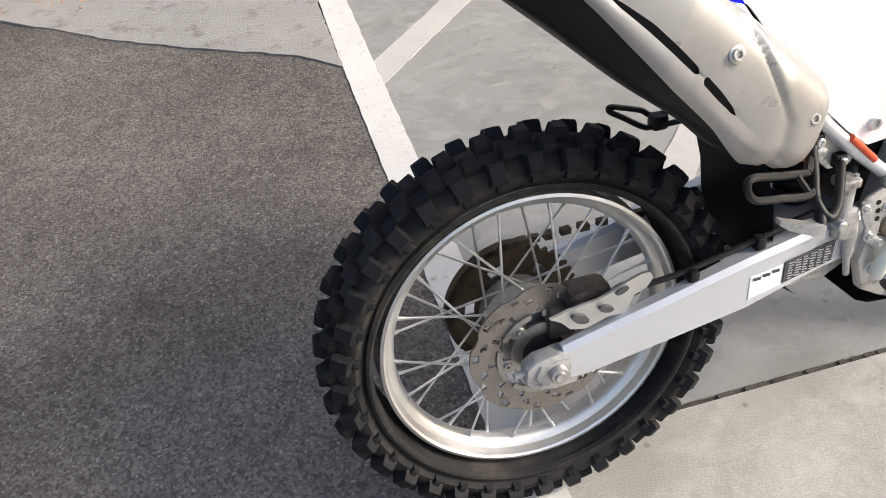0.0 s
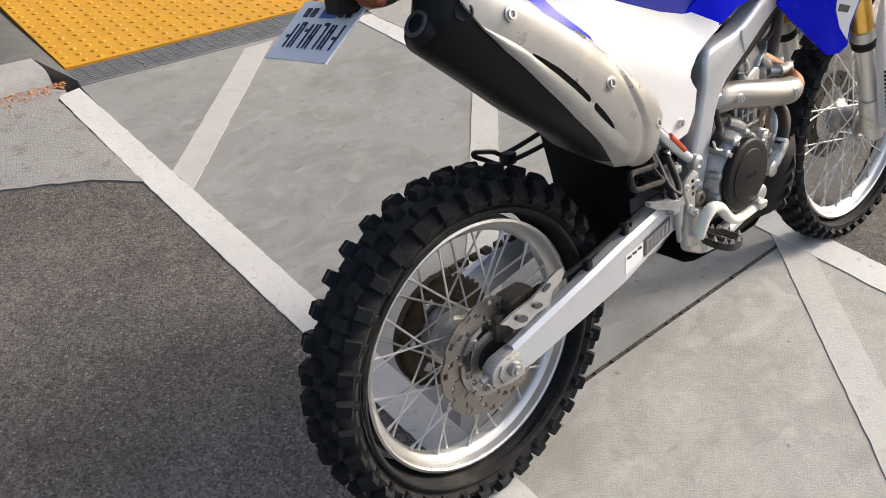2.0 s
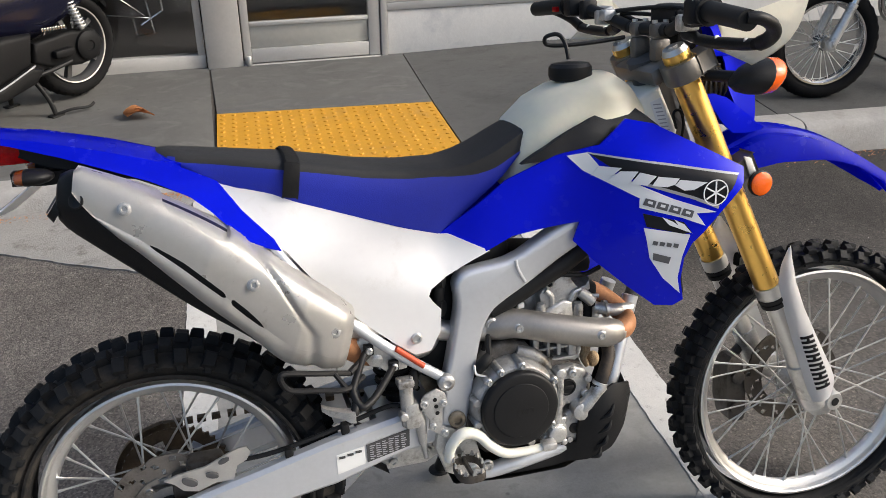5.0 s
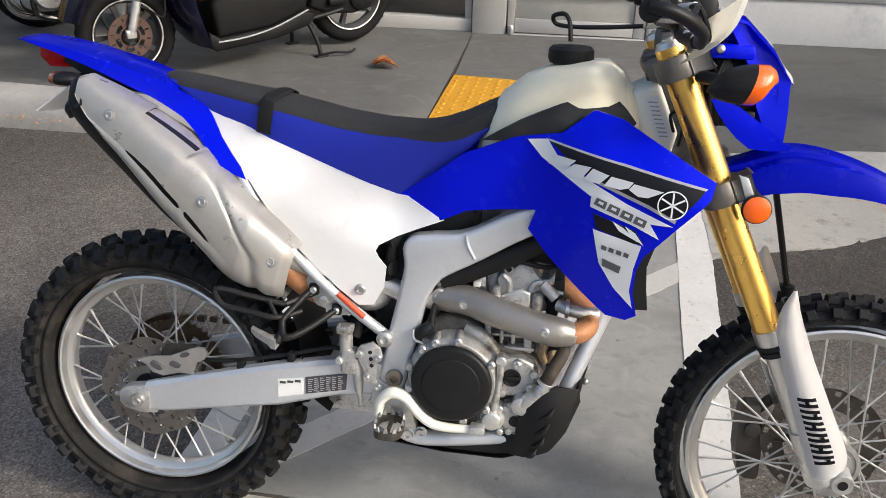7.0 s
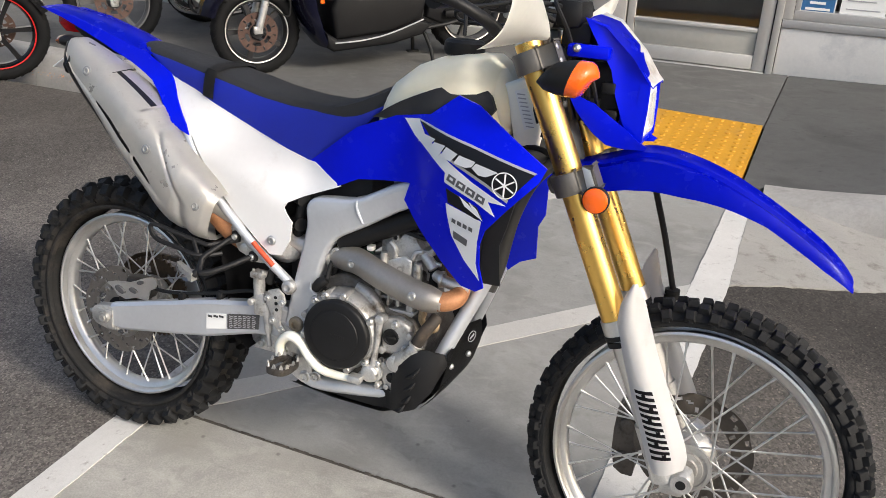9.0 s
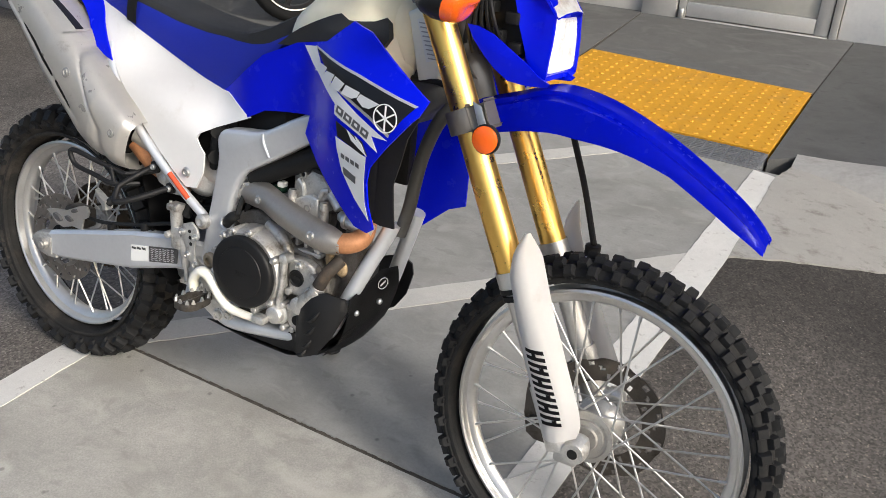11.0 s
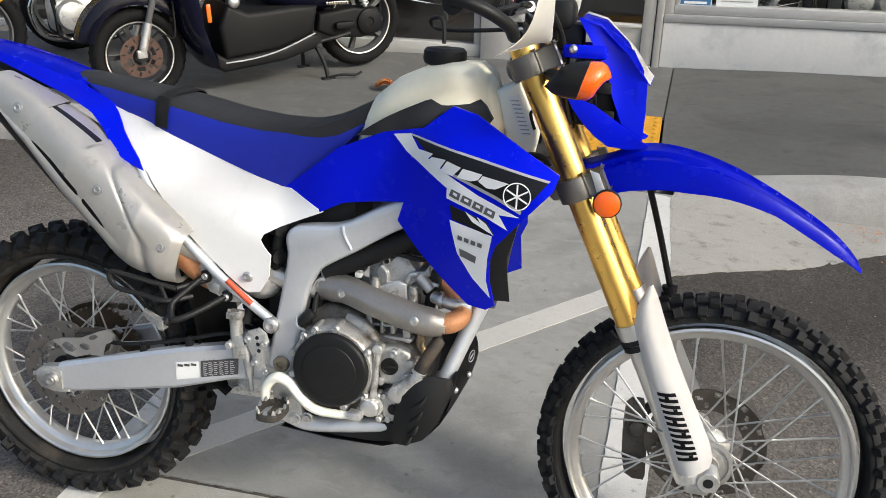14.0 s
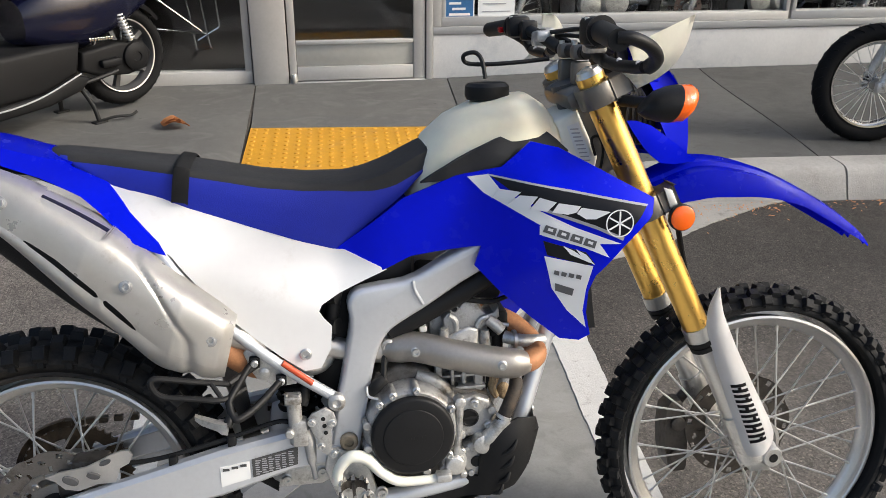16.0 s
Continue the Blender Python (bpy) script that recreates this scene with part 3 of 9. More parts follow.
# painted aprons between the asphalt and the kerbs
strip("apron_rear", [(x_left(1.574), 1.574), (-0.10, 1.695), (-0.28, 1.81), (-0.47, 1.945), (-0.67, 2.10), (-0.83, 2.24), (-1.05, 2.40), (-1.35, 2.46), (-1.35, 2.52), (0.0, 2.47), (0.10, 2.36), (x_left(2.3), 2.3)],
      APRON, "rough white-painted concrete apron at the kerb", seed=21, jag=0.004, thick=0.05, zf=lambda x, y: z_asphalt(x, y) + 0.007)
strip("apron_front", [(x_right(1.49), 1.49), (1.665, 1.624), (1.979, 1.789), (2.307, 2.0), (2.62, 2.15), (2.95, 2.26), (2.95, 2.35), (1.5, 2.44), (x_right_in(2.26) + 0.09, 2.24)],
      APRON, "rough white-painted concrete apron at the kerb", seed=22, jag=0.004, thick=0.05, zf=lambda x, y: z_asphalt(x, y) + 0.007)


def walk_slab(name, pts, label, material=None):
    bm = bmesh.new()
    sheet(bm, pts, z_walk, 0.16, 0.12)
    return tagged(part(name, bm, material or SIDEWALK), label, "sidewalk", kind="structure")


xl0, xl1 = 0.163, 0.222   # joint on the rear side of the mat, at the strip and at the wall
xr0, xr1 = 1.372, 1.492
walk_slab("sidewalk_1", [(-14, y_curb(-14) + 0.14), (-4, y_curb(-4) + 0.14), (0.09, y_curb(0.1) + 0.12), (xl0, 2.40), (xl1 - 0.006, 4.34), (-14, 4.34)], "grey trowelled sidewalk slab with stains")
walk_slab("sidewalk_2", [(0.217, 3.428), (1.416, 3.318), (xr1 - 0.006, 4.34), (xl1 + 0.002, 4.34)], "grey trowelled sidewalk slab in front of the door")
walk_slab("sidewalk_3", [(xr0 + 0.010, 2.40), (1.50, y_curb(1.5) + 0.12), (3.05, y_curb(3.05) + 0.12), (3.30, 4.34), (xr1 + 0.002, 4.34), (1.424, 3.316)], "dark grey sidewalk slab with scuffs, shade in its colour, sloping to the mat", SIDEWALK2)
walk_slab("sidewalk_4", [(3.058, y_curb(3.06) + 0.12), (14, y_curb(14) + 0.12), (14, 4.34), (3.308, 4.34)], "dark grey stained sidewalk slab, shade put into its colour", SIDEWALK3)
bm = bmesh.new()
box(bm, -14, 14, 1.9, 4.6, -0.30, -0.165)
tagged(part("sidewalk_bed", bm, JOINT), "earth under the sidewalk slabs", "ground bed", kind="structure")
bm = bmesh.new()
sheet(bm, [(xl0 - 0.01, 2.42), (xl0 + 0.012, 2.42), (xl1 + 0.012, 4.33), (xl1 - 0.012, 4.33)], lambda x, y: z_walk(x, y) - 0.006, 0.01, 0.2)
sheet2 = bmesh.new()
tagged(part("joint_strip", bm, JOINT), "dirty sidewalk joint", "joint", kind="structure")
sheet(sheet2, [(1.408, 3.3), (1.43, 3.3), (xr1 + 0.010, 4.33), (xr1 - 0.012, 4.33)], lambda x, y: z_walk(x, y) - 0.006, 0.01, 0.2)
tagged(part("joint_strip", sheet2, JOINT), "dirty sidewalk joint", "joint", kind="structure")
sheet3 = bmesh.new()
sheet(sheet3, [(3.046, 2.45), (3.066, 2.45), (3.313, 4.33), (3.293, 4.33)], lambda x, y: z_walk(x, y) - 0.006, 0.01, 0.2)
tagged(part("joint_strip", sheet3, JOINT), "dirty sidewalk joint", "joint", kind="structure")


def curb(name, xa, xb, label):
    """A kerb stone run with a battered face and a rounded nose."""
    bm = bmesh.new()
    rings = []
    r = random.Random(int(abs(xa) * 100))
    k = max(4, int(abs(xb - xa) / 0.12))
    for i in range(k + 1):
        x = xa + (xb - xa) * i / k
        yt = y_curb(x)
        if x < 0.19:
            zt = z_walk(x, yt + 0.1) + 0.004
        else:
            zt = z_walk(x, yt + 0.1) + 0.004
        w = lambda: r.uniform(-0.003, 0.003)
        rings.append([(x, yt - 0.095, -0.2), (x, yt - 0.09 + w(), min(-0.06, zt - 0.03)), (x, yt - 0.045 + w(), zt - 0.045), (x, yt - 0.03 + w(), zt - 0.018),
                      (x, yt - 0.008, zt - 0.004), (x, yt + 0.02, zt), (x, yt + 0.125, zt), (x, yt + 0.125, -0.2)])
    loft(bm, rings)
    return tagged(part(name, bm, CURB, smooth=50), label, "curb", kind="structure")


curb("curb_1", -12, -3.0, "pale concrete kerb with dirt along its foot")
curb("curb_2", -2.994, 0.085, "chipped pale concrete kerb ending at the yellow mat")
curb("curb_3", 1.48, 3.10, "pale concrete kerb rising beside the mat")
curb("curb_4", 3.108, 12, "pale concrete kerb")

# yellow tactile mat with rows of domes, and the ribbed strip before it
C00, C10, C11, C01 = Vector((0.170, 2.532, 0)), Vector((1.372, 2.474, 0)), Vector((1.412, 3.310, 0)), Vector((0.216, 3.420, 0))


def on_mat(u, v):
    p = C00.lerp(C10, u).lerp(C01.lerp(C11, u), v)
    return Vector((p.x, p.y, z_walk(p.x, p.y) + 0.006))


bm = bmesh.new()
nu, nv = 20, 14
loft(bm, [[on_mat(u / nu, v / nv) for u in range(nu + 1)] for v in range(nv + 1)], closed=False)
edge = [e for e in bm.edges if len(e.link_faces) == 1]
r = bmesh.ops.extrude_edge_only(bm, edges=edge)
for v in r["geom"]:
    if isinstance(v, bmesh.types.BMVert):
        v.co.z -= 0.05
for i in range(nu):
    for j in range(nv):
        p = on_mat((i + 0.5) / nu, (j + 0.5) / nv)
        rings = []
        for rad, h in ((0.0135, -0.001), (0.0115, 0.0035), (0.0075, 0.0052)):
            rings.append([p + Vector((rad * math.cos(a), rad * math.sin(a), h)) for a in [2 * math.pi * k / 8 for k in range(8)]])
        vr = [[bm.verts.new(q) for q in ring] for ring in rings]
        for a, b in zip(vr, vr[1:]):
            for k in range(8):
                bm.faces.new((a[k], a[(k + 1) % 8], b[(k + 1) % 8], b[k]))
        bm.faces.new(vr[-1])
tagged(part("tactile_mat", bm, YELLOW), "scuffed yellow tactile mat with rows of raised domes", "tactile mat")
bm = bmesh.new()
sheet(bm, [(0.160, 2.366), (1.362, 2.278), (1.372, 2.468), (0.169, 2.526)], lambda x, y: 0.003, 0.05, 0.3)
for i in range(9):
    v = 0.012 + i * 0.0165
    for s in range(24):
        u0, u1 = s / 24 + 0.004, (s + 1) / 24 - 0.004
        a = Vector((0.162 + 1.2 * u0, 2.366 - 0.088 * u0 + v * (1 + 0.2 * u0), 0))
        b = Vector((0.162 + 1.2 * u1, 2.366 - 0.088 * u1 + v * (1 + 0.2 * u1), 0))
        box(bm, a.x, b.x, a.y, a.y + 0.007, 0.002, 0.008, 0.0)
tagged(part("threshold_strip", bm, STRIP), "grey ribbed metal strip in front of the yellow mat", "threshold strip", kind="structure")

# ---- storefront ----
YW = 4.335


def slab_box(name, x0, x1, y0, y1, z0, z1, material, label, cat="wall", bevel=0.004, parent=None, kind="structure"):
    bm = bmesh.new()
    box(bm, x0, x1, y0, y1, z0, z1, bevel)
    o = part(name, bm, material, parent)
    if parent is None:
        tagged(o, label, cat, kind=kind)
    elif label:
        tagged(o, label)
    return o


slab_box("wall_north", 1.392, 14, YW, YW + 0.2, -0.1, 0.345, STUCCO, "white stucco knee wall with scuffed and blue-grey worn patches", bevel=0.012)
slab_box("wall_north_upper", -14, 14, YW, YW + 0.2, 2.6, 3.4, STUCCO, "white stucco wall above the shop windows")
slab_box("window_sill", 1.392, 14, YW - 0.012, YW + 0.2, 0.347, 0.395, ALU, "grey aluminium window sill above the knee wall", "sill")
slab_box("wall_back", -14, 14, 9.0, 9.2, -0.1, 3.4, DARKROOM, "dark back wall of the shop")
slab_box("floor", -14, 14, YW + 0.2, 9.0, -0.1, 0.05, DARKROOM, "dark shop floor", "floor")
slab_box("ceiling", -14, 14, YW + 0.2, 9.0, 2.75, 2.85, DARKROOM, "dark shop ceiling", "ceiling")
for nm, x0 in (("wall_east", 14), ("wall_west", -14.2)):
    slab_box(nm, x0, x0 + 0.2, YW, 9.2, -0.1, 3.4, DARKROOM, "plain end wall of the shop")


def window(name, x0, x1, z0, z1, label, bar=0.045):
    w = thing(name, label, "window", kind="structure")
    bm = bmesh.new()
    box(bm, x0 + bar, x1 - bar, YW + 0.045, YW + 0.055, z0 + bar, z1 - bar)
    g = part("pane", bm, GLASS, w)
    g.visible_shadow = False
    for nm, a, b, c, d in (("frame_bottom", x0, x1, z0, z0 + bar * 1.9), ("frame_top", x0, x1, z1 - bar, z1), ("frame_side", x0, x0 + bar, z0 + bar * 1.9, z1 - bar), ("frame_side", x1 - bar, x1, z0 + bar * 1.9, z1 - bar)):
        bm = bmesh.new()
        box(bm, a, b, YW + 0.005, YW + 0.10, c, d, 0.004)
        part(nm, bm, ALU, w)
    return w


window("window_1", -1.8, 0.205, 0.05, 2.6, "tall shop window with a grey aluminium frame")
window("window_2", 1.45, 3.93, 0.397, 2.6, "dark shop window above the knee wall", 0.03)
window("window_3", 3.95, 6.6, 0.397, 2.6, "dark shop window above the knee wall", 0.03)
window("window_4", -4.0, -1.82, 0.05, 2.6, "tall shop window with a grey aluminium frame")
slab_box("wall_pier", -14, -4.02, YW, YW + 0.2, -0.1, 2.6, STUCCO, "white stucco wall")
slab_box("wall_pier_east", 6.62, 14, YW, YW + 0.2, 0.397, 2.6, STUCCO, "white stucco wall")
slab_box("door_post", 0.212, 0.435, YW - 0.03, YW + 0.12, 0.03, 2.6, ALU, "wide grey aluminium post beside the shop door", "post", 0.006)
slab_box("door_jamb", 1.345, 1.388, YW - 0.02, YW + 0.12, 0.03, 2.6, ALU, "grey aluminium door jamb", "jamb")
slab_box("window_jamb", 1.388, 1.448, YW - 0.005, YW + 0.12, 0.397, 2.6, ALU, "grey aluminium window jamb", "jamb")
slab_box("door_head", 0.437, 1.343, YW - 0.02, YW + 0.12, 2.16, 2.6, ALU, "grey aluminium panel over the door", "panel")
door = thing("door_1", "closed shop door of grey aluminium with a kick plate and dark glass", "door", kind="structure")
for nm, a, b, c, d, y0, mt in (("stile", 0.445, 0.492, 0.062, 2.15, 0.0, ALU), ("stile", 1.262, 1.338, 0.062, 2.15, 0.0, ALU), ("bottom_rail", 0.494, 1.26, 0.066, 0.155, 0.0, ALU),
                               ("middle_rail", 0.494, 1.26, 0.300, 0.325, -0.004, ALU), ("top_rail", 0.494, 1.26, 2.08, 2.15, 0.0, ALU), ("kick_plate", 0.494, 1.26, 0.157, 0.298, 0.018, KICK)):
    bm = bmesh.new()
    box(bm, a, b, YW - 0.012 + y0, YW + 0.035, c, d, 0.004)
    part(nm, bm, mt, door, "flat grey-beige kick plate" if nm == "kick_plate" else "")
bm = bmesh.new()
box(bm, 0.494, 1.26, YW + 0.006, YW + 0.014, 0.327, 2.078)
part("pane", bm, GLASS, door).visible_shadow = False
bm = bmesh.new()
lathe(bm, [(0.016, 0), (0.018, 0.006), (0.018, 0.05), (0.014, 0.06)], 16, pose(0.470, YW - 0.03, 0.055, 90, 0, 0))
part("pivot", bm, STEEL, door, "steel floor pivot of the door")
bm = bmesh.new()
box(bm, 0.44, 1.34, YW - 0.03, YW + 0.1, 0.03, 0.058, 0.006)
tagged(part("door_sill", bm, ALU), "aluminium door sill", "sill", kind="structure")
# posters inside the glass
poster = thing("poster", "blue printed notice with pale bars of text taped inside the glass", "poster", pose(1.475, YW + 0.035, 0.43))
bm = bmesh.new()
box(bm, 0, 0.20, 0, 0.004, 0, 0.27)
part("sheet", bm, PAPER, poster)
bm = bmesh.new()
box(bm, 0.008, 0.192, -0.003, -0.001, 0.01, 0.26)
part("blue_print", bm, mat("poster_blue", (0.035, 0.13, 0.30), 0.5, var=0.2, scale=12), poster)
for q in range(6):
    bm = bmesh.new()
    box(bm, 0.03 + 0.02 * (q % 2), 0.17 - 0.03 * (q % 3), -0.006, -0.004, 0.03 + q * 0.036, 0.045 + q * 0.036)
    part("text_bar", bm, PAPER, poster)
notice = thing("paper_notice", "white paper sheet with grey bars of text taped inside the glass", "notice", pose(1.70, YW + 0.035, 0.45))
bm = bmesh.new()
box(bm, 0, 0.25, 0, 0.004, 0, 0.3)
part("sheet", bm, PAPER, notice)
for q in range(5):
    bm = bmesh.new()
    box(bm, 0.03, 0.22 - 0.03 * (q % 2), -0.003, -0.001, 0.03 + q * 0.05, 0.036 + q * 0.05)
    part("text_bar", bm, DECALG, notice)

# ================= the motorcycle =================
BIKE_AT = pose(0, 0.083, 0.006, -10, 0, 0)
bike = thing("dirt_motorcycle", "blue and white dual-sport motorcycle with gold forks on its side stand", "motorcycle", BIKE_AT)


def both(name, make, material, parent, label="", smooth=38):
    """A part and its mirror image on the other side."""
    for s in (0, 1):
        bm = bmesh.new()
        make(bm)
        if s:
            bmesh.ops.transform(bm, matrix=MIRROR, verts=bm.verts[:])
        part(name, bm, material, parent, label, smooth)


def knobby_tyre(bm, R, rim, half, knob_h, rows, count):
    """Carcass with a round section, and rows of tapered blocks: (angle on the section, across, along, height, phase)."""
    rc = R - knob_h
    mid = (rc + rim) / 2 + 0.004
    a = rc - mid
    sec = []
    for k in range(21):
        f = radians(-152 + 304 * k / 20)
        sec.append((mid + a * math.cos(f) * (1 if abs(f) < 1.57 else 1.0), half * math.sin(f) * (0.97 if abs(f) < 1.6 else 0.9)))
    lathe(bm, sec, 72, closed=True)
    # moulded ring low on the sidewalls
    for s in (-1, 1):
        lathe(bm, [(rim + 0.014, s * half * 0.80), (rim + 0.017, s * half * 0.93), (rim + 0.021, s * half * 0.96), (rim + 0.026, s * half * 0.93)], 72, closed=True)
    rr = random.Random(3)
    for f0, wid, lng, h, ph, n, alt in rows:
        for s in ((-1, 1) if f0 else (1,)):
            f = radians(f0) * s
            er = mid + a * math.cos(f)
            ey = half * 0.97 * math.sin(f)
            nr, ny = math.cos(f), math.sin(f) * a / half * 1.5
            q = math.hypot(nr, ny)
            nr, ny = nr / q, ny / q
            for i in range(n):
                th = 2 * math.pi * (i + ph + (0.5 if s > 0 and alt else 0.0)) / n
                rad = Vector((math.cos(th), 0, math.sin(th)))
                tan = Vector((-math.sin(th), 0, math.cos(th)))
                nor = (rad * nr + Vector((0, ny, 0))).normalized()
                lat = nor.cross(tan).normalized()
                base = rad * er + Vector((0, ey, 0))
                tw = rr.uniform(-0.13, 0.13)
                tan2 = tan * math.cos(tw) + lat * math.sin(tw)
                lat2 = nor.cross(tan2)
                v = []
                for hh, k in ((-0.006, 1.12), (h * 0.72, 0.98), (h * rr.uniform(0.90, 1.0), rr.uniform(0.78, 0.86))):
                    for sx, sy in ((-1, -1), (1, -1), (1, 1), (-1, 1)):
                        v.append(bm.verts.new(base + nor * hh + tan2 * sx * lng / 2 * k + lat2 * sy * wid / 2 * k))
                for fc in ((8, 9, 10, 11), (0, 1, 5, 4), (1, 2, 6, 5), (2, 3, 7, 6), (3, 0, 4, 7), (4, 5, 9, 8), (5, 6, 10, 9), (6, 7, 11, 10), (7, 4, 8, 11)):
                    bm.faces.new([v[j] for j in fc]).material_index = 1
    return bm


def ring_plate(bm, radii, y0, y1, n, skip=None, wave=None):
    """A flat ring in bands; skip(band, i) leaves openings; wave(i) changes the outer radius."""
    vs = []
    for k, r in enumerate(radii):
        row = []
        for i in range(n):
            th = 2 * math.pi * i / n
            q = r + (wave(i) if wave and k == len(radii) - 1 else 0)
            row.append(bm.verts.new((q * math.cos(th), y0, q * math.sin(th))))
        vs.append(row)
    fs = []
    for k in range(len(radii) - 1):
        for i in range(n):
            if skip and skip(k, i):
                continue
            fs.append(bm.faces.new((vs[k][i], vs[k][(i + 1) % n], vs[k + 1][(i + 1) % n], vs[k + 1][i])))
    r = bmesh.ops.extrude_face_region(bm, geom=fs)
    for v in r["geom"]:
        if isinstance(v, bmesh.types.BMVert):
            v.co.y = y1
    bmesh.ops.delete(bm, geom=[v for v in bm.verts if not v.link_faces], context='VERTS')
    return bm


def wheel(name, centre, turn, R, rim, rimw, half, knob_h, rows, hub_r, hub_w, spokes, label):
    """Hub with its tyre, rim and wire spokes."""
    at = Matrix.Translation(centre) @ Matrix.Rotation(radians(turn[0]), 4, 'Z') @ Matrix.Rotation(radians(turn[1]), 4, 'X')
    bm = bmesh.new()
    w = hub_w
    prof = [(0.013, -w - 0.010), (0.024, -w - 0.010), (0.0255, -w - 0.004), (hub_r * 0.66, -w - 0.003), (hub_r * 0.68, -w + 0.002), (hub_r * 0.82, -w + 0.003), (hub_r * 0.84, -w), (hub_r, -w + 0.001), (hub_r, -w + 0.007), (hub_r * 0.84, -w + 0.011), (hub_r * 0.62, -w + 0.020), (hub_r * 0.56, -0.010)]
    lathe(bm, prof + [(r_, -y_) for r_, y_ in prof[::-1]], 44)
    hub = part(name, bm, HUBALU, bike, label, at=at)
    bm = bmesh.new()
    knobby_tyre(bm, R, rim, half, knob_h, rows, 0)
    part("tyre", bm, [RUBBERD if name == "rear_wheel" else RUBBER, KNOB], hub, "black knobby off-road tyre with dusty sidewalls")
    bm = bmesh.new()
    h = rimw
    lathe(bm, [(rim, h), (rim, h + 0.003), (rim - 0.005, h + 0.0045), (rim - 0.0085, h + 0.002), (rim - 0.0105, h - 0.005), (rim - 0.0125, h * 0.62), (rim - 0.022, h * 0.50), (rim - 0.0265, h * 0.30), (rim - 0.029, 0.0), (rim - 0.0265, -h * 0.30), (rim - 0.022, -h * 0.50), (rim - 0.0125, -h * 0.62), (rim - 0.0105, -h + 0.005), (rim - 0.0085, -h - 0.002),
               (rim - 0.005, -h - 0.0045), (rim, -h - 0.003), (rim, -h), (rim - 0.01, -h * 0.9), (rim - 0.014, 0), (rim - 0.01, h * 0.9)], 96, closed=True)
    part("rim", bm, RIMALU, hub, "brushed aluminium rim")
    kinds = []
    for s in (-1, 1):
        for lead in (-1, 1):
            bm = bmesh.new()
            ang = radians(62) * lead
            p0 = Vector((hub_r * 0.9 * math.cos(ang), s * (w - 0.007), hub_r * 0.9 * math.sin(ang)))
            p1 = Vector((rim - 0.023, s * h * 0.25, 0))
            tube(bm, [p0, p1], 0.0022, seg=6)
            d = (p0 - p1).normalized()
            tube(bm, [p1 - d * 0.004, p1 + d * 0.016], [0.0042, 0.0030], n=2, seg=6)
            kinds.append(bm)
    n = spokes // 4
    for k, bm in enumerate(kinds):
        off = (0.0, 0.5, 0.25, 0.75)[k]
        first = None
        for i in range(n):
            m = Matrix.Rotation(-2 * math.pi * (i + off) / n, 4, 'Y')
            if first is None:
                first = part("spoke", bm, STEEL, hub, at=m)
            else:
                share(first, hub, m)
    return hub


rear = wheel("rear_wheel", (0.0017, 0.0018, 0.3185), (-1.7, -1.9), 0.337, 0.2450, 0.030, 0.060, 0.016,
             [(0, 0.026, 0.024, 0.017, 0.0, 36, 0), (31, 0.024, 0.024, 0.017, 0.5, 36, 0), (61, 0.030, 0.025, 0.016, 0.0, 36, 1), (86, 0.018, 0.013, 0.005, 0.0, 36, 1)],
             0.058, 0.048, 36, "cast aluminium rear hub")
front = wheel("front_wheel", (1.4358, -0.0307, 0.3075), (-2.65, -1.9), 0.3465, 0.2825, 0.022, 0.043, 0.014,
              [(0, 0.022, 0.020, 0.013, 0.0, 44, 0), (34, 0.018, 0.020, 0.013, 0.5, 44, 0), (66, 0.021, 0.019, 0.012, 0.0, 44, 1), (88, 0.012, 0.010, 0.004, 0.0, 44, 1)],
              0.052, 0.040, 36, "cast aluminium front hub")

# brake discs
def wave_disc(y0, y1, r_in, r_out, name, parent, label, material):
    """A petal disc: notched outer edge, slanting slots, and a lighter carrier with round openings."""
    bm = bmesh.new()
    n, mid = 216, (r_in + r_out) / 2
    radii = [r_in, r_in + 0.004, mid - 0.006, mid - 0.002, mid + 0.004, mid + 0.008, r_out - 0.004, r_out]
    def gap(k, i):
        q = i % 18
        return (k == 1 and q in (1, 2, 3)) or (k == 3 and q in (5, 6, 7, 8)) or (k == 4 and q in (7, 8, 9)) or (k == 5 and q in (12, 13, 14, 15))
    def lobe(i):
        q = (i % 27) / 27
        return -0.0075 * math.exp(-((q - 0.5) / 0.13) ** 2)
    ring_plate(bm, radii, y0, y1, n, gap, lobe)
    return part(name, bm, material, parent, label)


wave_disc(-0.068, -0.064, 0.072, 0.116, "brake_disc", rear, "wavy slotted steel brake disc", DISCD)
bm = bmesh.new()
ring_plate(bm, [0.030, 0.046, 0.052, 0.066, 0.075], -0.0725, -0.0685, 144, lambda k, i: (k == 2 and i % 24 > 8) or (k == 3 and i % 24 in (12, 13, 14, 15, 16, 17)), None)
for a in range(0, 360, 60):
    bolt(bm, 0.060 * math.cos(radians(a + 8)), -0.0725, 0.060 * math.sin(radians(a + 8)), 0.006, 0.005)
part("disc_carrier", bm, DISC, rear, "six-armed bright disc carrier")
bm = bmesh.new()
lathe(bm, [(0.018, -0.074), (0.034, -0.0735), (0.036, -0.066), (0.036, -0.05)], 32)
part("bearing_seal", bm, RUBBERS, rear, "dark bearing seal")
wave_disc(0.052, 0.056, 0.078, 0.124, "brake_disc", front, "dark wavy slotted steel brake disc", DARKDISC)
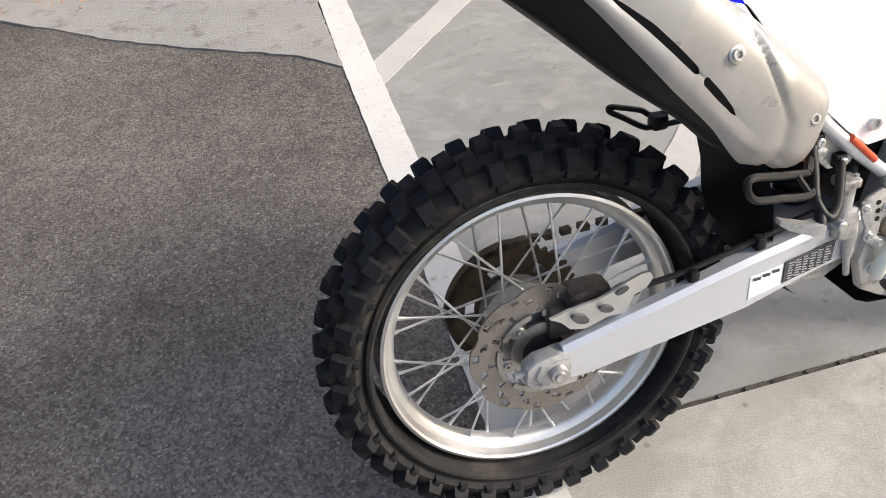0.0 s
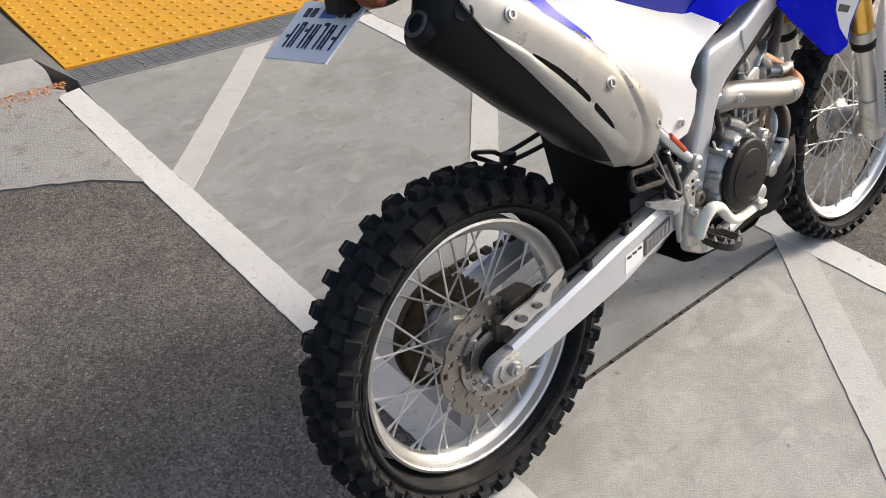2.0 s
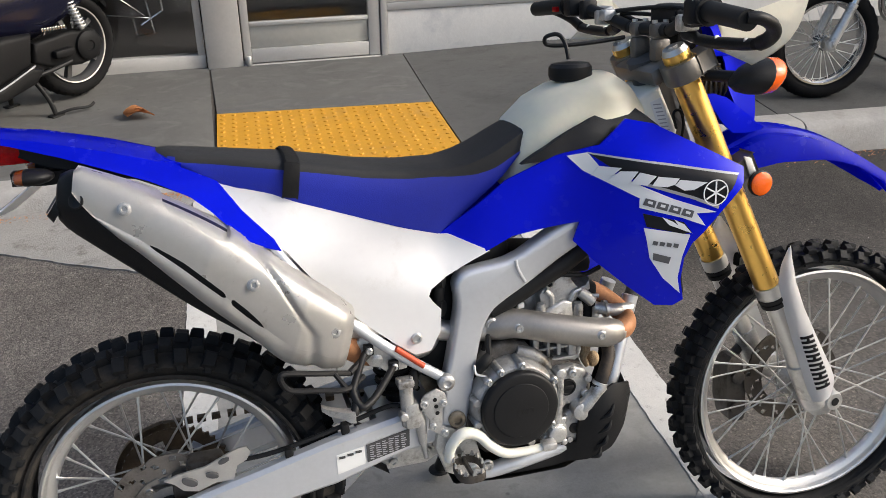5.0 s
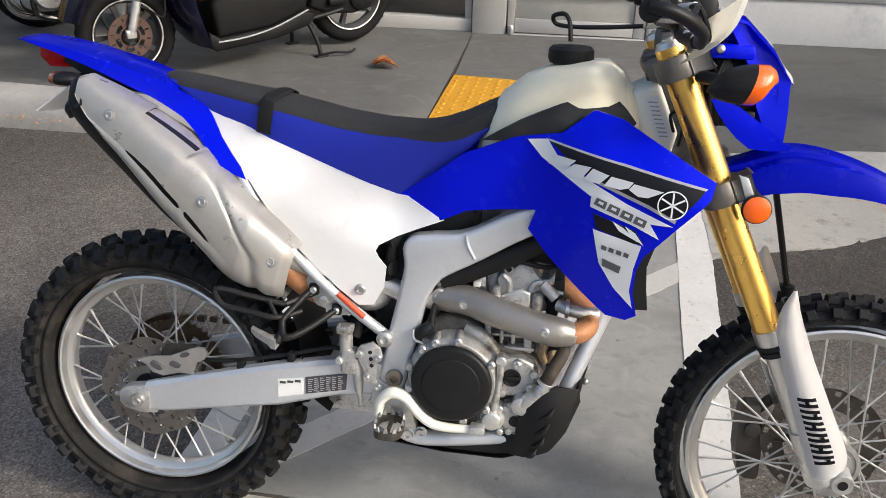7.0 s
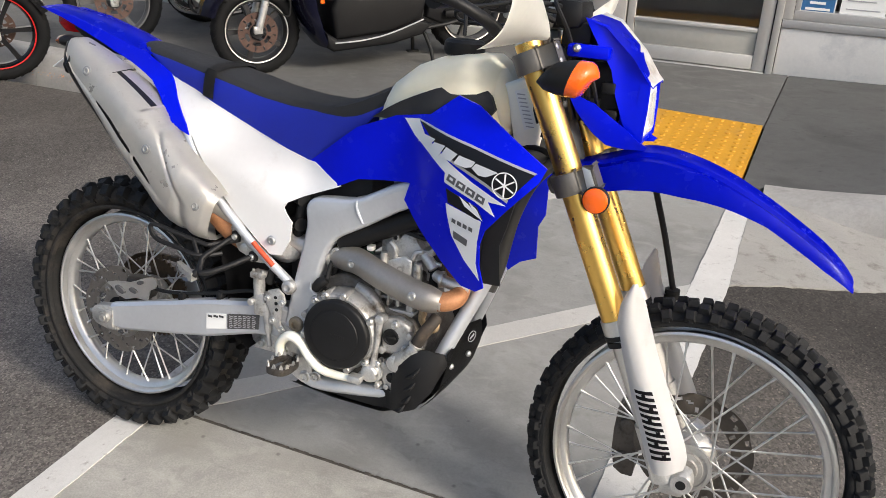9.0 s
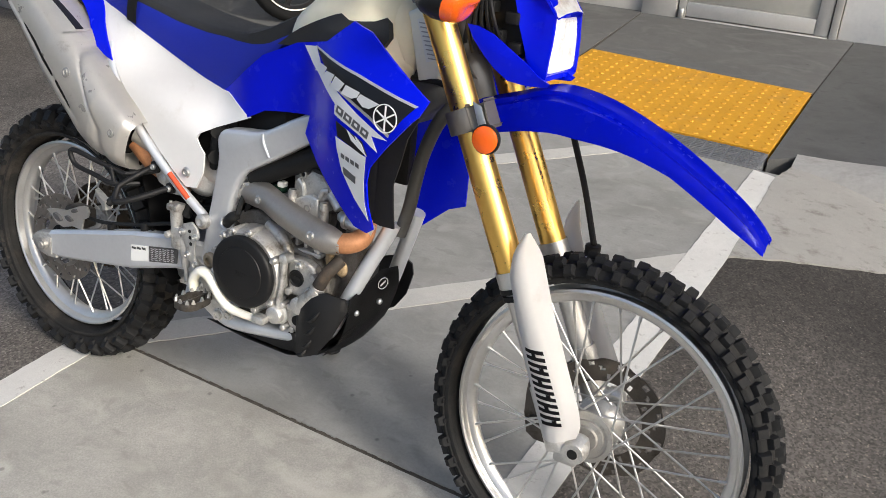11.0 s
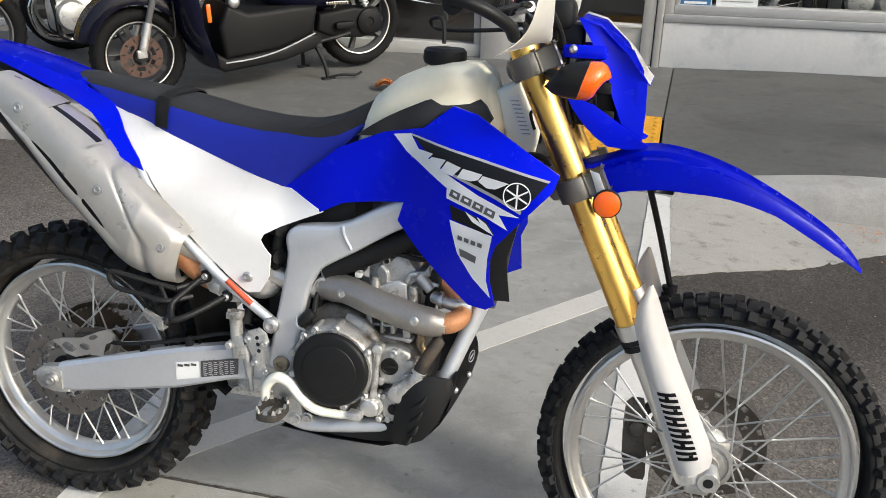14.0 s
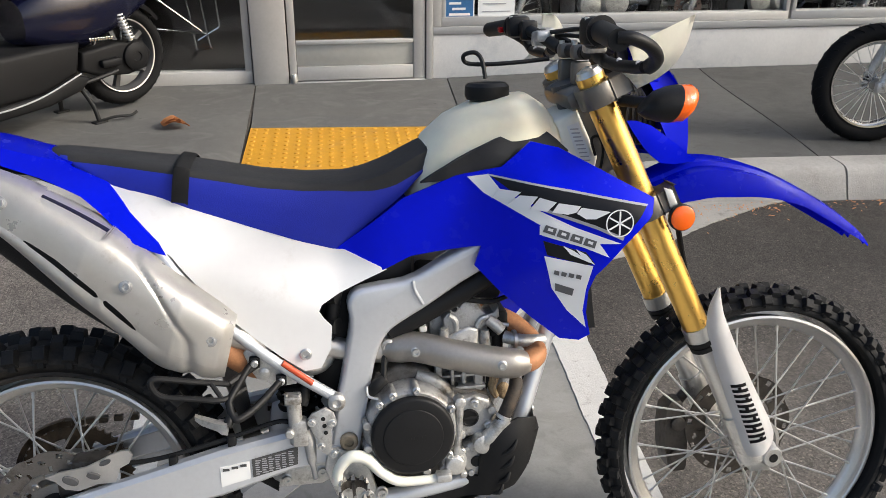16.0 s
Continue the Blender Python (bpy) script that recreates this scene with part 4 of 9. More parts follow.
# sprocket and chain
bm = bmesh.new()
ring_plate(bm, [0.052, 0.066, 0.084, 0.110], 0.060, 0.067, 132, lambda k, i: k == 1 and i % 22 > 14, lambda i: (0.004 if i % 3 == 0 else -0.003))
part("sprocket", bm, SPROCKET, rear, "oily brown steel sprocket")
bm = bmesh.new()
lathe(bm, [(0.02, 0.03), (0.058, 0.035), (0.060, 0.062), (0.02, 0.066)], 32)
part("sprocket_carrier", bm, CASTALU, rear)
bm = bmesh.new()
path = [Vector((0.50, 0.065, 0.425)), Vector((0.25, 0.065, 0.435)), Vector((0.02, 0.065, 0.435))]
path += [Vector((-0.108 * math.sin(radians(a)), 0.065, 0.326 + 0.108 * math.cos(radians(a)))) for a in range(10, 180, 17)]
path += [Vector((0.02, 0.065, 0.218)), Vector((0.25, 0.065, 0.285)), Vector((0.50, 0.065, 0.355))]
pp = spline(path, 118)
for i, (a, b) in enumerate(zip(pp, pp[1:])):
    d = b - a
    m = Matrix.Translation((a + b) / 2) @ Matrix.Rotation(-math.atan2(d.z, d.x), 4, 'Y')
    w = 0.0075 if i % 2 else 0.0055
    box(bm, -0.0085, 0.0085, -w, w, -0.0055, 0.0055, 0, m)
part("chain", bm, SPROCKET, bike, "grimy drive chain")

# swingarm
def swing(bm):
    secs = []
    for x, z0, z1, y0, y1 in ((0.530, 0.385, 0.462, -0.115, -0.075), (0.44, 0.378, 0.458, -0.122, -0.082), (0.31, 0.340, 0.434, -0.124, -0.088), (0.19, 0.318, 0.403, -0.122, -0.09),
                              (0.05, 0.292, 0.366, -0.118, -0.09), (0.012, 0.291, 0.355, -0.116, -0.09)):
        e = 0.008
        secs.append([(x, y0 + e, z0), (x, y1 - e, z0), (x, y1, z0 + e), (x, y1, z1 - e), (x, y1 - e, z1), (x, y0 + e, z1), (x, y0, z1 - e), (x, y0, z0 + e)])
    loft(bm, secs)


both("swingarm_leg", swing, SILVER, bike, "silver tapered swingarm leg")
bm = bmesh.new()
box(bm, 0.40, 0.55, -0.082, 0.082, 0.385, 0.44, 0.014)
part("swingarm_bridge", bm, SILVER, bike)
def axle_block(bm):
    prism(bm, [(0.034, 0.287), (0.034, 0.344), (0.012, 0.350), (-0.030, 0.344), (-0.046, 0.332), (-0.048, 0.306), (-0.036, 0.292), (0.0, 0.284)], -0.1165, -0.088, 0.004, 2)
    prism(bm, [(0.022, 0.296), (0.022, 0.340), (-0.026, 0.337), (-0.034, 0.318), (-0.026, 0.300)], -0.1205, -0.114, 0.002)
    tube(bm, [(-0.044, -0.102, 0.318), (-0.062, -0.102, 0.317)], 0.0055, seg=8)
both("axle_block", axle_block, ENGCASE, bike, "cast chain adjuster block at the axle")
bm = bmesh.new()
lathe(bm, [(0.004, -0.133), (0.0075, -0.134), (0.0085, -0.130), (0.0135, -0.130), (0.0145, -0.127), (0.0145, -0.120), (0.0175, -0.1195), (0.0175, -0.116), (0.009, -0.11), (0.009, 0.11), (0.018, 0.112), (0.018, 0.13), (0.006, 0.13)], 6 * 4, Matrix.Translation((0, 0, 0.319)))
part("rear_axle", bm, HUBALU, bike, "steel axle with nut")
bm = bmesh.new()
panel(bm, [(0.311, 0.363), (0.366, 0.376), (0.366, 0.413), (0.311, 0.404)], lambda x, z: -0.1252, 0.001, 0.1)
part("warning_label", bm, PAPER, bike, "white printed warning label on the swingarm")
bm = bmesh.new()
for q in range(3):
    panel_x = 0.316 + 0.016 * q
    box(bm, panel_x, panel_x + 0.012, -0.1266, -0.1256, 0.396 + 0.003 * q, 0.401 + 0.003 * q)
part("label_print", bm, PRINT, bike)
bm = bmesh.new()
panel(bm, [(0.370, 0.377), (0.455, 0.395), (0.457, 0.432), (0.370, 0.415)], lambda x, z: -0.1252 + 0.02 * max(0.0, x - 0.38), 0.001, 0.1)
part("spec_label", bm, PRINT, bike, "black label with fine pale print")
bm = bmesh.new()
rl = random.Random(8)
for q in range(7):
    for s in range(6):
        x0 = 0.376 + s * 0.0125
        box(bm, x0, x0 + rl.uniform(0.006, 0.011), -0.1264, -0.1254 , 0.383 + q * 0.0046 + s * 0.0026, 0.3846 + q * 0.0046 + s * 0.0026)
part("label_print", bm, DECALG, bike)
# brake hose on the swingarm
bm = bmesh.new()
tube(bm, [(0.06, -0.080, 0.415), (0.12, -0.086, 0.412), (0.20, -0.095, 0.420), (0.32, -0.10, 0.448), (0.43, -0.108, 0.480), (0.465, -0.12, 0.455)], 0.0048, seg=8)
part("brake_hose", bm, RUBBERS, bike, "black rubber brake hose")
for x, z in ((0.225, 0.410), (0.335, 0.440)):
    bm = bmesh.new()
    box(bm, x - 0.008, x + 0.008, -0.112, -0.092, z - 0.010, z + 0.018, 0.004)
    part("hose_clip", bm, BLACKP, bike)
# rear caliper and its guard
bm = bmesh.new()
box(bm, 0.035, 0.105, -0.088, -0.040, 0.372, 0.425, 0.012)
box(bm, 0.005, 0.05, -0.080, -0.055, 0.345, 0.40, 0.008)
bolt(bm, 0.05, -0.088, 0.40), bolt(bm, 0.09, -0.088, 0.405)
part("rear_caliper", bm, GRIMY, bike, "grimy rear brake caliper")
bm = bmesh.new()
outl = [(-0.005, 0.406), (0.022, 0.415), (0.07, 0.422), (0.115, 0.443), (0.135, 0.450), (0.149, 0.450), (0.155, 0.438), (0.146, 0.422), (0.128, 0.412), (0.122, 0.395), (0.118, 0.383), (0.087, 0.384), (0.052, 0.373), (0.027, 0.379), (0.013, 0.395)]
panel(bm, outl, lambda x, z: -0.104 - 0.006 * ease((z - 0.40) / 0.04), 0.005, 0.02)
part("caliper_guard", bm, RIMALU, bike, "bare aluminium caliper guard with dark discs for cut-outs")
# dark discs set proud of the plate, colour standing for the openings' shade
for q, (x, z, w, h, r) in enumerate(((0.105, 0.430, 0.011, 0.005, 20), (0.081, 0.404, 0.012, 0.0055, -18), (0.040, 0.398, 0.015, 0.007, -28))):
    bm = bmesh.new()
    lathe(bm, [(0.01, -0.1125), (1.0, -0.1120), (1.0, -0.099), (0.99, -0.099)], 16, Matrix.Translation((x, 0, z)) @ Matrix.Rotation(radians(-r), 4, 'Y') @ Matrix.Diagonal((w, 1, h, 1)))
    part("cut_out", bm, DKGREY, bike)

# frame: twin silver spars
SPAR = [(0.860, 0.836), (0.762, 0.790), (0.684, 0.748), (0.620, 0.738), (0.580, 0.730), (0.564, 0.708), (0.567, 0.672), (0.560, 0.628), (0.548, 0.569), (0.536, 0.515), (0.524, 0.450), (0.520, 0.405), (0.545, 0.388), (0.570, 0.400),
        (0.580, 0.441), (0.593, 0.502), (0.606, 0.567), (0.617, 0.608), (0.636, 0.643), (0.664, 0.664), (0.713, 0.692), (0.80, 0.746), (0.92, 0.806), (0.96, 0.88)]


def spar(bm):
    smooth_line = [(p.x, p.z) for p in spline([(x, 0, z) for x, z in SPAR], 64)]
    prism(bm, smooth_line, -0.120, -0.078, 0.013, 4)


both("frame_spar", spar, SILVER, bike, "silver-grey painted aluminium frame spar")
bm = bmesh.new()
tube(bm, [(0.686, -0.1195, 0.744), (0.690, -0.1205, 0.724), (0.704, -0.1195, 0.698)], 0.0034, n=8, seg=8)
part("weld_rib", bm, SILVER, bike)
bm = bmesh.new()
tube(bm, [(0.92, 0, 0.83), (1.08, 0, 0.95)], 0.05, seg=16)
box(bm, 0.84, 0.98, -0.10, 0.10, 0.80, 0.87, 0.02)
tube(bm, [(1.10, 0, 0.86), (1.015, 0, 1.09)], 0.038, seg=20)
part("steering_head", bm, DKGREY, bike)
bm = bmesh.new()
tube(bm, [(0.545, -0.075, 0.42), (0.545, 0.075, 0.42)], 0.03, seg=16)
lathe(bm, [(0.0175, -0.115), (0.0175, -0.127), (0.014, -0.131), (0.0085, -0.131), (0.0085, -0.124), (0.002, -0.124)], 24, Matrix.Translation((0.554, 0, 0.4326)))
part("swingarm_pivot", bm, RUSTY, bike, "swingarm pivot bolt")
# lower cradle and down tubes
def cradle(bm):
    tube(bm, [(0.966, -0.050, 0.606), (0.955, -0.055, 0.575), (0.925, -0.075, 0.50), (0.892, -0.095, 0.415), (0.862, -0.10, 0.350), (0.81, -0.105, 0.324), (0.70, -0.115, 0.309), (0.60, -0.115, 0.300), (0.545, -0.105, 0.325)], 0.0165, n=40, seg=14)
both("cradle_tube", cradle, SILVER, bike, "silver lower cradle tube")
bm = bmesh.new()
tube(bm, [(1.090, -0.03, 0.885), (1.055, -0.03, 0.852), (1.030, -0.03, 0.815), (1.008, -0.03, 0.755), (0.997, -0.03, 0.700), (0.988, -0.03, 0.640), (0.972, -0.03, 0.580)], 0.0135, n=30, seg=14)
part("down_tube", bm, FRAMEGREY, bike, "grey frame down tube")
# subframe rail
def subrail(bm):
    tube(bm, [(0.225, -0.085, 0.850), (0.248, -0.104, 0.812), (0.290, -0.116, 0.752), (0.332, -0.121, 0.697), (0.432, -0.122, 0.603), (0.530, -0.115, 0.525)], 0.0105, n=30, seg=12)
both("subframe_rail", subrail, SILVER, bike, "silver subframe tube")
bm = bmesh.new()
tube(bm, [(0.440, -0.1295, 0.607), (0.492, -0.1270, 0.561)], 0.0058, seg=12)
part("warning_sticker", bm, STICKRED, bike, "orange-red sticker on the subframe tube")
# foot peg hanger: loops of black rod with silver pegs
bm = bmesh.new()
tube(bm, [(0.390, -0.122, 0.609), (0.378, -0.130, 0.602), (0.362, -0.158, 0.585), (0.347, -0.183, 0.568), (0.346, -0.190, 0.558), (0.351, -0.202, 0.544), (0.360, -0.206, 0.539), (0.381, -0.191, 0.544), (0.408, -0.160, 0.556), (0.428, -0.134, 0.567), (0.4355, -0.124, 0.570)], 0.0068, n=56, seg=10)
tube(bm, [(0.349, -0.196, 0.545), (0.344, -0.206, 0.536), (0.340, -0.210, 0.530)], 0.0085, n=6, seg=10)
part("peg_hanger", bm, BLACKP, bike, "black passenger peg hanger")
for x, z in ((0.390, 0.6095), (0.4353, 0.5695)):
    bm = bmesh.new()
    box(bm, x - 0.0095, x + 0.0095, -0.127, -0.114, z - 0.011, z + 0.011, 0.003)
    part("hanger_foot", bm, BLACKP, bike)
    bm = bmesh.new()
    lathe(bm, [(0.0070, -0.126), (0.0070, -0.131), (0.0055, -0.1325), (0.003, -0.1325), (0.002, -0.130)], 14, Matrix.Translation((x, 0, z)))
    part("hanger_bolt", bm, STEEL, bike, "bright socket bolt")
bm = bmesh.new()
tube(bm, [(0.44, 0.125, 0.560), (0.37, 0.165, 0.532), (0.318, 0.187, 0.520), (0.300, 0.190, 0.522), (0.262, 0.192, 0.546), (0.238, 0.194, 0.561), (0.240, 0.196, 0.568), (0.270, 0.202, 0.558), (0.306, 0.208, 0.544), (0.332, 0.200, 0.534), (0.40, 0.155, 0.570)], 0.0052, n=50, seg=8)
box(bm, 0.315, 0.345, 0.178, 0.206, 0.512, 0.540, 0.006)
part("peg_hanger", bm, BLACKP, bike, "black passenger peg hanger")
bm = bmesh.new()
loft(bm, [[(x, y - w, z - h), (x, y + w, z - h), (x, y + w, z + h), (x, y - w, z + h)] for x, y, z, w, h in ((0.342, -0.210, 0.528, 0.011, 0.010), (0.332, -0.208, 0.529, 0.011, 0.010), (0.324, -0.205, 0.531, 0.009, 0.007), (0.298, -0.196, 0.538, 0.008, 0.006), (0.286, -0.192, 0.544, 0.006, 0.004))])
part("passenger_peg", bm, CASTALU, bike, "folded bare aluminium passenger peg")
bm = bmesh.new()
prism(bm, [(0.368, 0.625), (0.384, 0.640), (0.420, 0.612), (0.470, 0.572), (0.462, 0.556), (0.425, 0.553), (0.410, 0.566), (0.392, 0.572), (0.375, 0.600)], -0.115, -0.106, 0.003)
lathe(bm, [(0.011, -0.110), (0.011, -0.117), (0.007, -0.119), (0.002, -0.119)], 14, Matrix.Translation((0.4057, 0, 0.5832)))
part("hanger_plate", bm, CASTALU, bike)

# airbox, inner guard, shock: dark inner parts
bm = bmesh.new()
box(bm, 0.36, 0.54, -0.068, 0.068, 0.62, 0.82, 0.03)
box(bm, 0.50, 0.58, -0.075, 0.075, 0.50, 0.78, 0.02)
box(bm, 0.55, 0.70, -0.065, 0.065, 0.60, 0.80, 0.03)
part("airbox", bm, BLACKP, bike, "black airbox and intake")
bm = bmesh.new()
loft(bm, [[(0.29, y, 0.74), (0.322, y, 0.60), (0.350, y, 0.50), (0.360, y, 0.42), (0.375, y, 0.36), (0.415, y, 0.33)] for y in (-0.105, -0.06, 0.0, 0.055, 0.088)], closed=False)
r = bmesh.ops.solidify(bm, geom=bm.faces[:], thickness=0.006)
part("mud_guard", bm, BLACKP, bike, "black inner mud guard behind the rear wheel")
bm = bmesh.new()
loop_ = [(0.345, -0.165, 0.590), (0.285, -0.187, 0.610), (0.224, -0.203, 0.626), (0.233, -0.204, 0.596), (0.285, -0.197, 0.582), (0.335, -0.188, 0.571), (0.372, -0.150, 0.572)]
tube(bm, loop_, 0.0055, n=60, seg=8)
tube(bm, [(0.335, -0.188, 0.571), (0.316, -0.178, 0.601)], 0.0045, seg=8)
tube(bm, [(0.345, -0.165, 0.590), (0.395, -0.110, 0.600)], 0.0065, seg=8)
part("side_guard_loop", bm, BLACKP, bike, "black open guard loop under the muffler")
bm = bmesh.new()
tube(bm, [(0.47, 0, 0.40), (0.44, 0, 0.72)], 0.028, seg=16)
tube(bm, [(0.466 - 0.0024 * k / 10 + 0.04 * math.cos(k * 0.7), 0.04 * math.sin(k * 0.7), 0.45 + 0.0026 * k) for k in range(90)], 0.006, n=180, seg=6)
part("rear_shock", bm, RUBBERS, bike, "rear shock with coil spring")
bm = bmesh.new()
tube(bm, [(0.505, -0.06, 0.60), (0.53, -0.085, 0.64), (0.54, -0.09, 0.70), (0.555, -0.07, 0.75)], 0.012, seg=10)
tube(bm, [(0.52, -0.08, 0.66), (0.545, -0.10, 0.66)], 0.016, seg=10)
tube(bm, [(0.52, -0.08, 0.715), (0.548, -0.10, 0.715)], 0.013, seg=10)
part("intake_hose", bm, RUBBERS, bike, "black hoses beside the airbox")
bm = bmesh.new()
ball(bm, (0.49, -0.075, 0.60), 0.05, 0.03, 0.045)
part("reservoir", bm, CASTALU, bike, "grey reservoir")
bm = bmesh.new()
# rubber hoses under the spar
tube(bm, [(0.64, -0.085, 0.635), (0.72, -0.085, 0.675), (0.80, -0.085, 0.715), (0.88, -0.08, 0.765)], 0.022, n=20, seg=12)
part("frame_hose", bm, BLACKP, bike, "thick black hose along the spar")
bm = bmesh.new()
tube(bm, [(0.60, -0.088, 0.44), (0.615, -0.09, 0.52), (0.640, -0.09, 0.60), (0.665, -0.088, 0.65)], 0.006, seg=8)
tube(bm, [(0.598, -0.10, 0.46), (0.600, -0.10, 0.50), (0.612, -0.10, 0.53)], 0.004, seg=8)
part("wiring_loom", bm, RUBBERS, bike, "ribbed black wiring loom")

# ---- engine ----
bm = bmesh.new()
prism(bm, [(0.585, 0.36), (0.585, 0.50), (0.612, 0.555), (0.66, 0.572), (0.71, 0.560), (0.745, 0.520), (0.83, 0.500), (0.855, 0.44), (0.845, 0.36), (0.80, 0.325), (0.62, 0.325)], -0.100, 0.105, 0.012, 3)
part("crankcase", bm, ENGDARK, bike, "dirty cast crankcase, gap shade put into its dark colour")
CLX, CLZ = 0.6735, 0.4490
bosses = []
bm = bmesh.new()
lathe(bm, [(0.050, -0.085), (0.093, -0.098), (0.0905, -0.122), (0.0885, -0.140), (0.083, -0.147), (0.050, -0.147)], 56, Matrix.Translation((CLX, 0, CLZ)))
for x, z in ((0.639, 0.5285), (0.682, 0.530), (0.744, 0.4905), (0.7455, 0.3955), (0.618, 0.509), (0.590, 0.472), (0.588, 0.425), (0.612, 0.382), (0.70, 0.3635)):
    d = Vector((x - CLX, 0, z - CLZ)).normalized() * 0.088
    bosses.append((CLX + d.x, CLZ + d.z))
housing = part("clutch_housing", bm, ENGCASE, bike, "stained cast clutch housing with bolt bosses")
for x, z in bosses:
    bm = bmesh.new()
    lathe(bm, [(0.0082, -0.105), (0.0082, -0.149), (0.0065, -0.151), (0.002, -0.151)], 12, Matrix.Translation((x, 0, z)))
    part("bolt_boss", bm, ENGCASE, housing)
for x, z in ((0.639, 0.5285), (0.682, 0.530), (0.744, 0.4905), (0.7455, 0.3955), (0.618, 0.509)):
    d = Vector((x - CLX, 0, z - CLZ)).normalized() * 0.088
    bm = bmesh.new()
    bolt(bm, CLX + d.x, -0.151, CLZ + d.z, 0.0056)
    part("case_bolt", bm, STEEL, housing, "bright case bolt")
bm = bmesh.new()
lathe(bm, [(0.03, -0.13), (0.076, -0.146), (0.0795, -0.150), (0.0795, -0.158), (0.077, -0.1625), (0.0735, -0.164), (0.0575, -0.1645), (0.0562, -0.1665), (0.0545, -0.167), (0.002, -0.167)], 64, Matrix.Translation((CLX, 0, CLZ)))
cover = part("clutch_cover", bm, BLACKP, bike, "matt black round clutch cover")
bm = bmesh.new()
for k in range(7):
    box(bm, 0.664 + 0.0052 * k, 0.6672 + 0.0052 * k, -0.1676, -0.1665, 0.444 - 0.0003 * k, 0.454 - 0.0003 * k)
part("moulded_marks", bm, RUBBERS, cover, "faint moulded bars")
# upper hump of the case behind the clutch, a bright machined edge along the joint
bm = bmesh.new()
tube(bm, [(0.690, -0.098, 0.548), (0.722, -0.100, 0.534), (0.746, -0.102, 0.510), (0.757, -0.104, 0.480)], [0.010, 0.014, 0.014, 0.010], n=16, seg=10)
part("case_shoulder", bm, ENGCASE, bike)
# water pump body: plate with a dark port, column, elbow and lower cover
bm = bmesh.new()
prism(bm, [(0.764, 0.498), (0.805, 0.502), (0.830, 0.490), (0.840, 0.460), (0.826, 0.432), (0.806, 0.416), (0.768, 0.416)], -0.122, -0.092, 0.008, 3)
for x, z, r_ in ((0.799, 0.490, 0.0095), (0.826, 0.441, 0.009), (0.772, 0.425, 0.008), (0.833, 0.472, 0.008)):
    lathe(bm, [(r_, -0.110), (r_, -0.130), (r_ * 0.7, -0.131), (0.002, -0.131)], 12, Matrix.Translation((x, 0, z)))
pump = part("pump_body", bm, ENGCASE, bike, "stained cast water pump body")
for x, z in ((0.799, 0.490), (0.826, 0.441)):
    bm = bmesh.new()
    bolt(bm, x, -0.131, z, 0.006)
    part("case_bolt", bm, STEEL, pump)
# black disc with a bar, its colour standing for the pump's dark hole
bm = bmesh.new()
lathe(bm, [(0.0185, -0.121), (0.0185, -0.1245), (0.0155, -0.1255), (0.014, -0.123), (0.002, -0.1225)], 24, Matrix.Translation((0.789, 0, 0.4585)))
box(bm, 0.776, 0.803, -0.1275, -0.122, 0.455, 0.462, 0.002)
part("filler_cap", bm, RUBBERS, pump, "raised black disc and bar for the pump's dark hole")
bm = bmesh.new()
tube(bm, [(0.768, -0.136, 0.505), (0.7655, -0.140, 0.45), (0.759, -0.140, 0.385)], [0.0085, 0.0065, 0.0075], n=14, seg=10)
lathe(bm, [(0.011, -0.120), (0.011, -0.143), (0.008, -0.145), (0.003, -0.145)], 14, Matrix.Translation((0.768, 0, 0.500)))
part("oil_column", bm, CASTALU, bike, "slim cast oil column")
bm = bmesh.new()
prism(bm, [(0.776, 0.400), (0.800, 0.411), (0.824, 0.398), (0.829, 0.365), (0.817, 0.340), (0.786, 0.336), (0.772, 0.360)], -0.130, -0.100, 0.007, 3)
for x, z in ((0.781, 0.394), (0.819, 0.392), (0.815, 0.346), (0.790, 0.343)):
    lathe(bm, [(0.0065, -0.120), (0.0065, -0.134), (0.004, -0.135)], 10, Matrix.Translation((x, 0, z)))
lower = part("pump_cover", bm, ENGCASE, bike, "cast lower pump cover")
# disc painted black in place of a dark hole in the cover
bm = bmesh.new()
lathe(bm, [(0.0115, -0.129), (0.0115, -0.1325), (0.009, -0.1335), (0.002, -0.1315)], 18, Matrix.Translation((0.8005, 0, 0.367)))
part("case_plug", bm, RUBBERS, lower, "black disc for the cover's dark hole")
bm = bmesh.new()
tube(bm, [(0.806, -0.130, 0.402), (0.826, -0.138, 0.423), (0.845, -0.139, 0.444), (0.858, -0.138, 0.458)], [0.0155, 0.0155, 0.0145, 0.0145], n=16, seg=14)
lathe(bm, [(0.019, -0.120), (0.019, -0.146), (0.014, -0.149), (0.003, -0.149)], 20, Matrix.Translation((0.812, 0, 0.409)))
part("pump_elbow", bm, CASTALU, bike, "bare aluminium pump elbow")
bm = bmesh.new()
lathe(bm, [(0.0195, -0.133), (0.0205, -0.148), (0.0185, -0.1535), (0.0165, -0.155), (0.003, -0.155)], 30, Matrix.Translation((0.7555, 0, 0.3730)))
lathe(bm, [(0.0245, -0.118), (0.0245, -0.138), (0.020, -0.1395)], 30, Matrix.Translation((0.7565, 0, 0.3730)))
for x, z in ((0.773, 0.346), (0.770, 0.397), (0.733, 0.362)):
    lathe(bm, [(0.0072, -0.118), (0.0072, -0.143), (0.005, -0.145), (0.002, -0.145)], 12, Matrix.Translation((x, 0, z)))
part("oil_filter_cover", bm, CASTALU, bike, "round bare aluminium oil filter cover")
bm = bmesh.new()
tube(bm, [(0.850, -0.137, 0.452), (0.866, -0.134, 0.486), (0.880, -0.122, 0.510), (0.886, -0.108, 0.522)], 0.0135, n=18, seg=14)
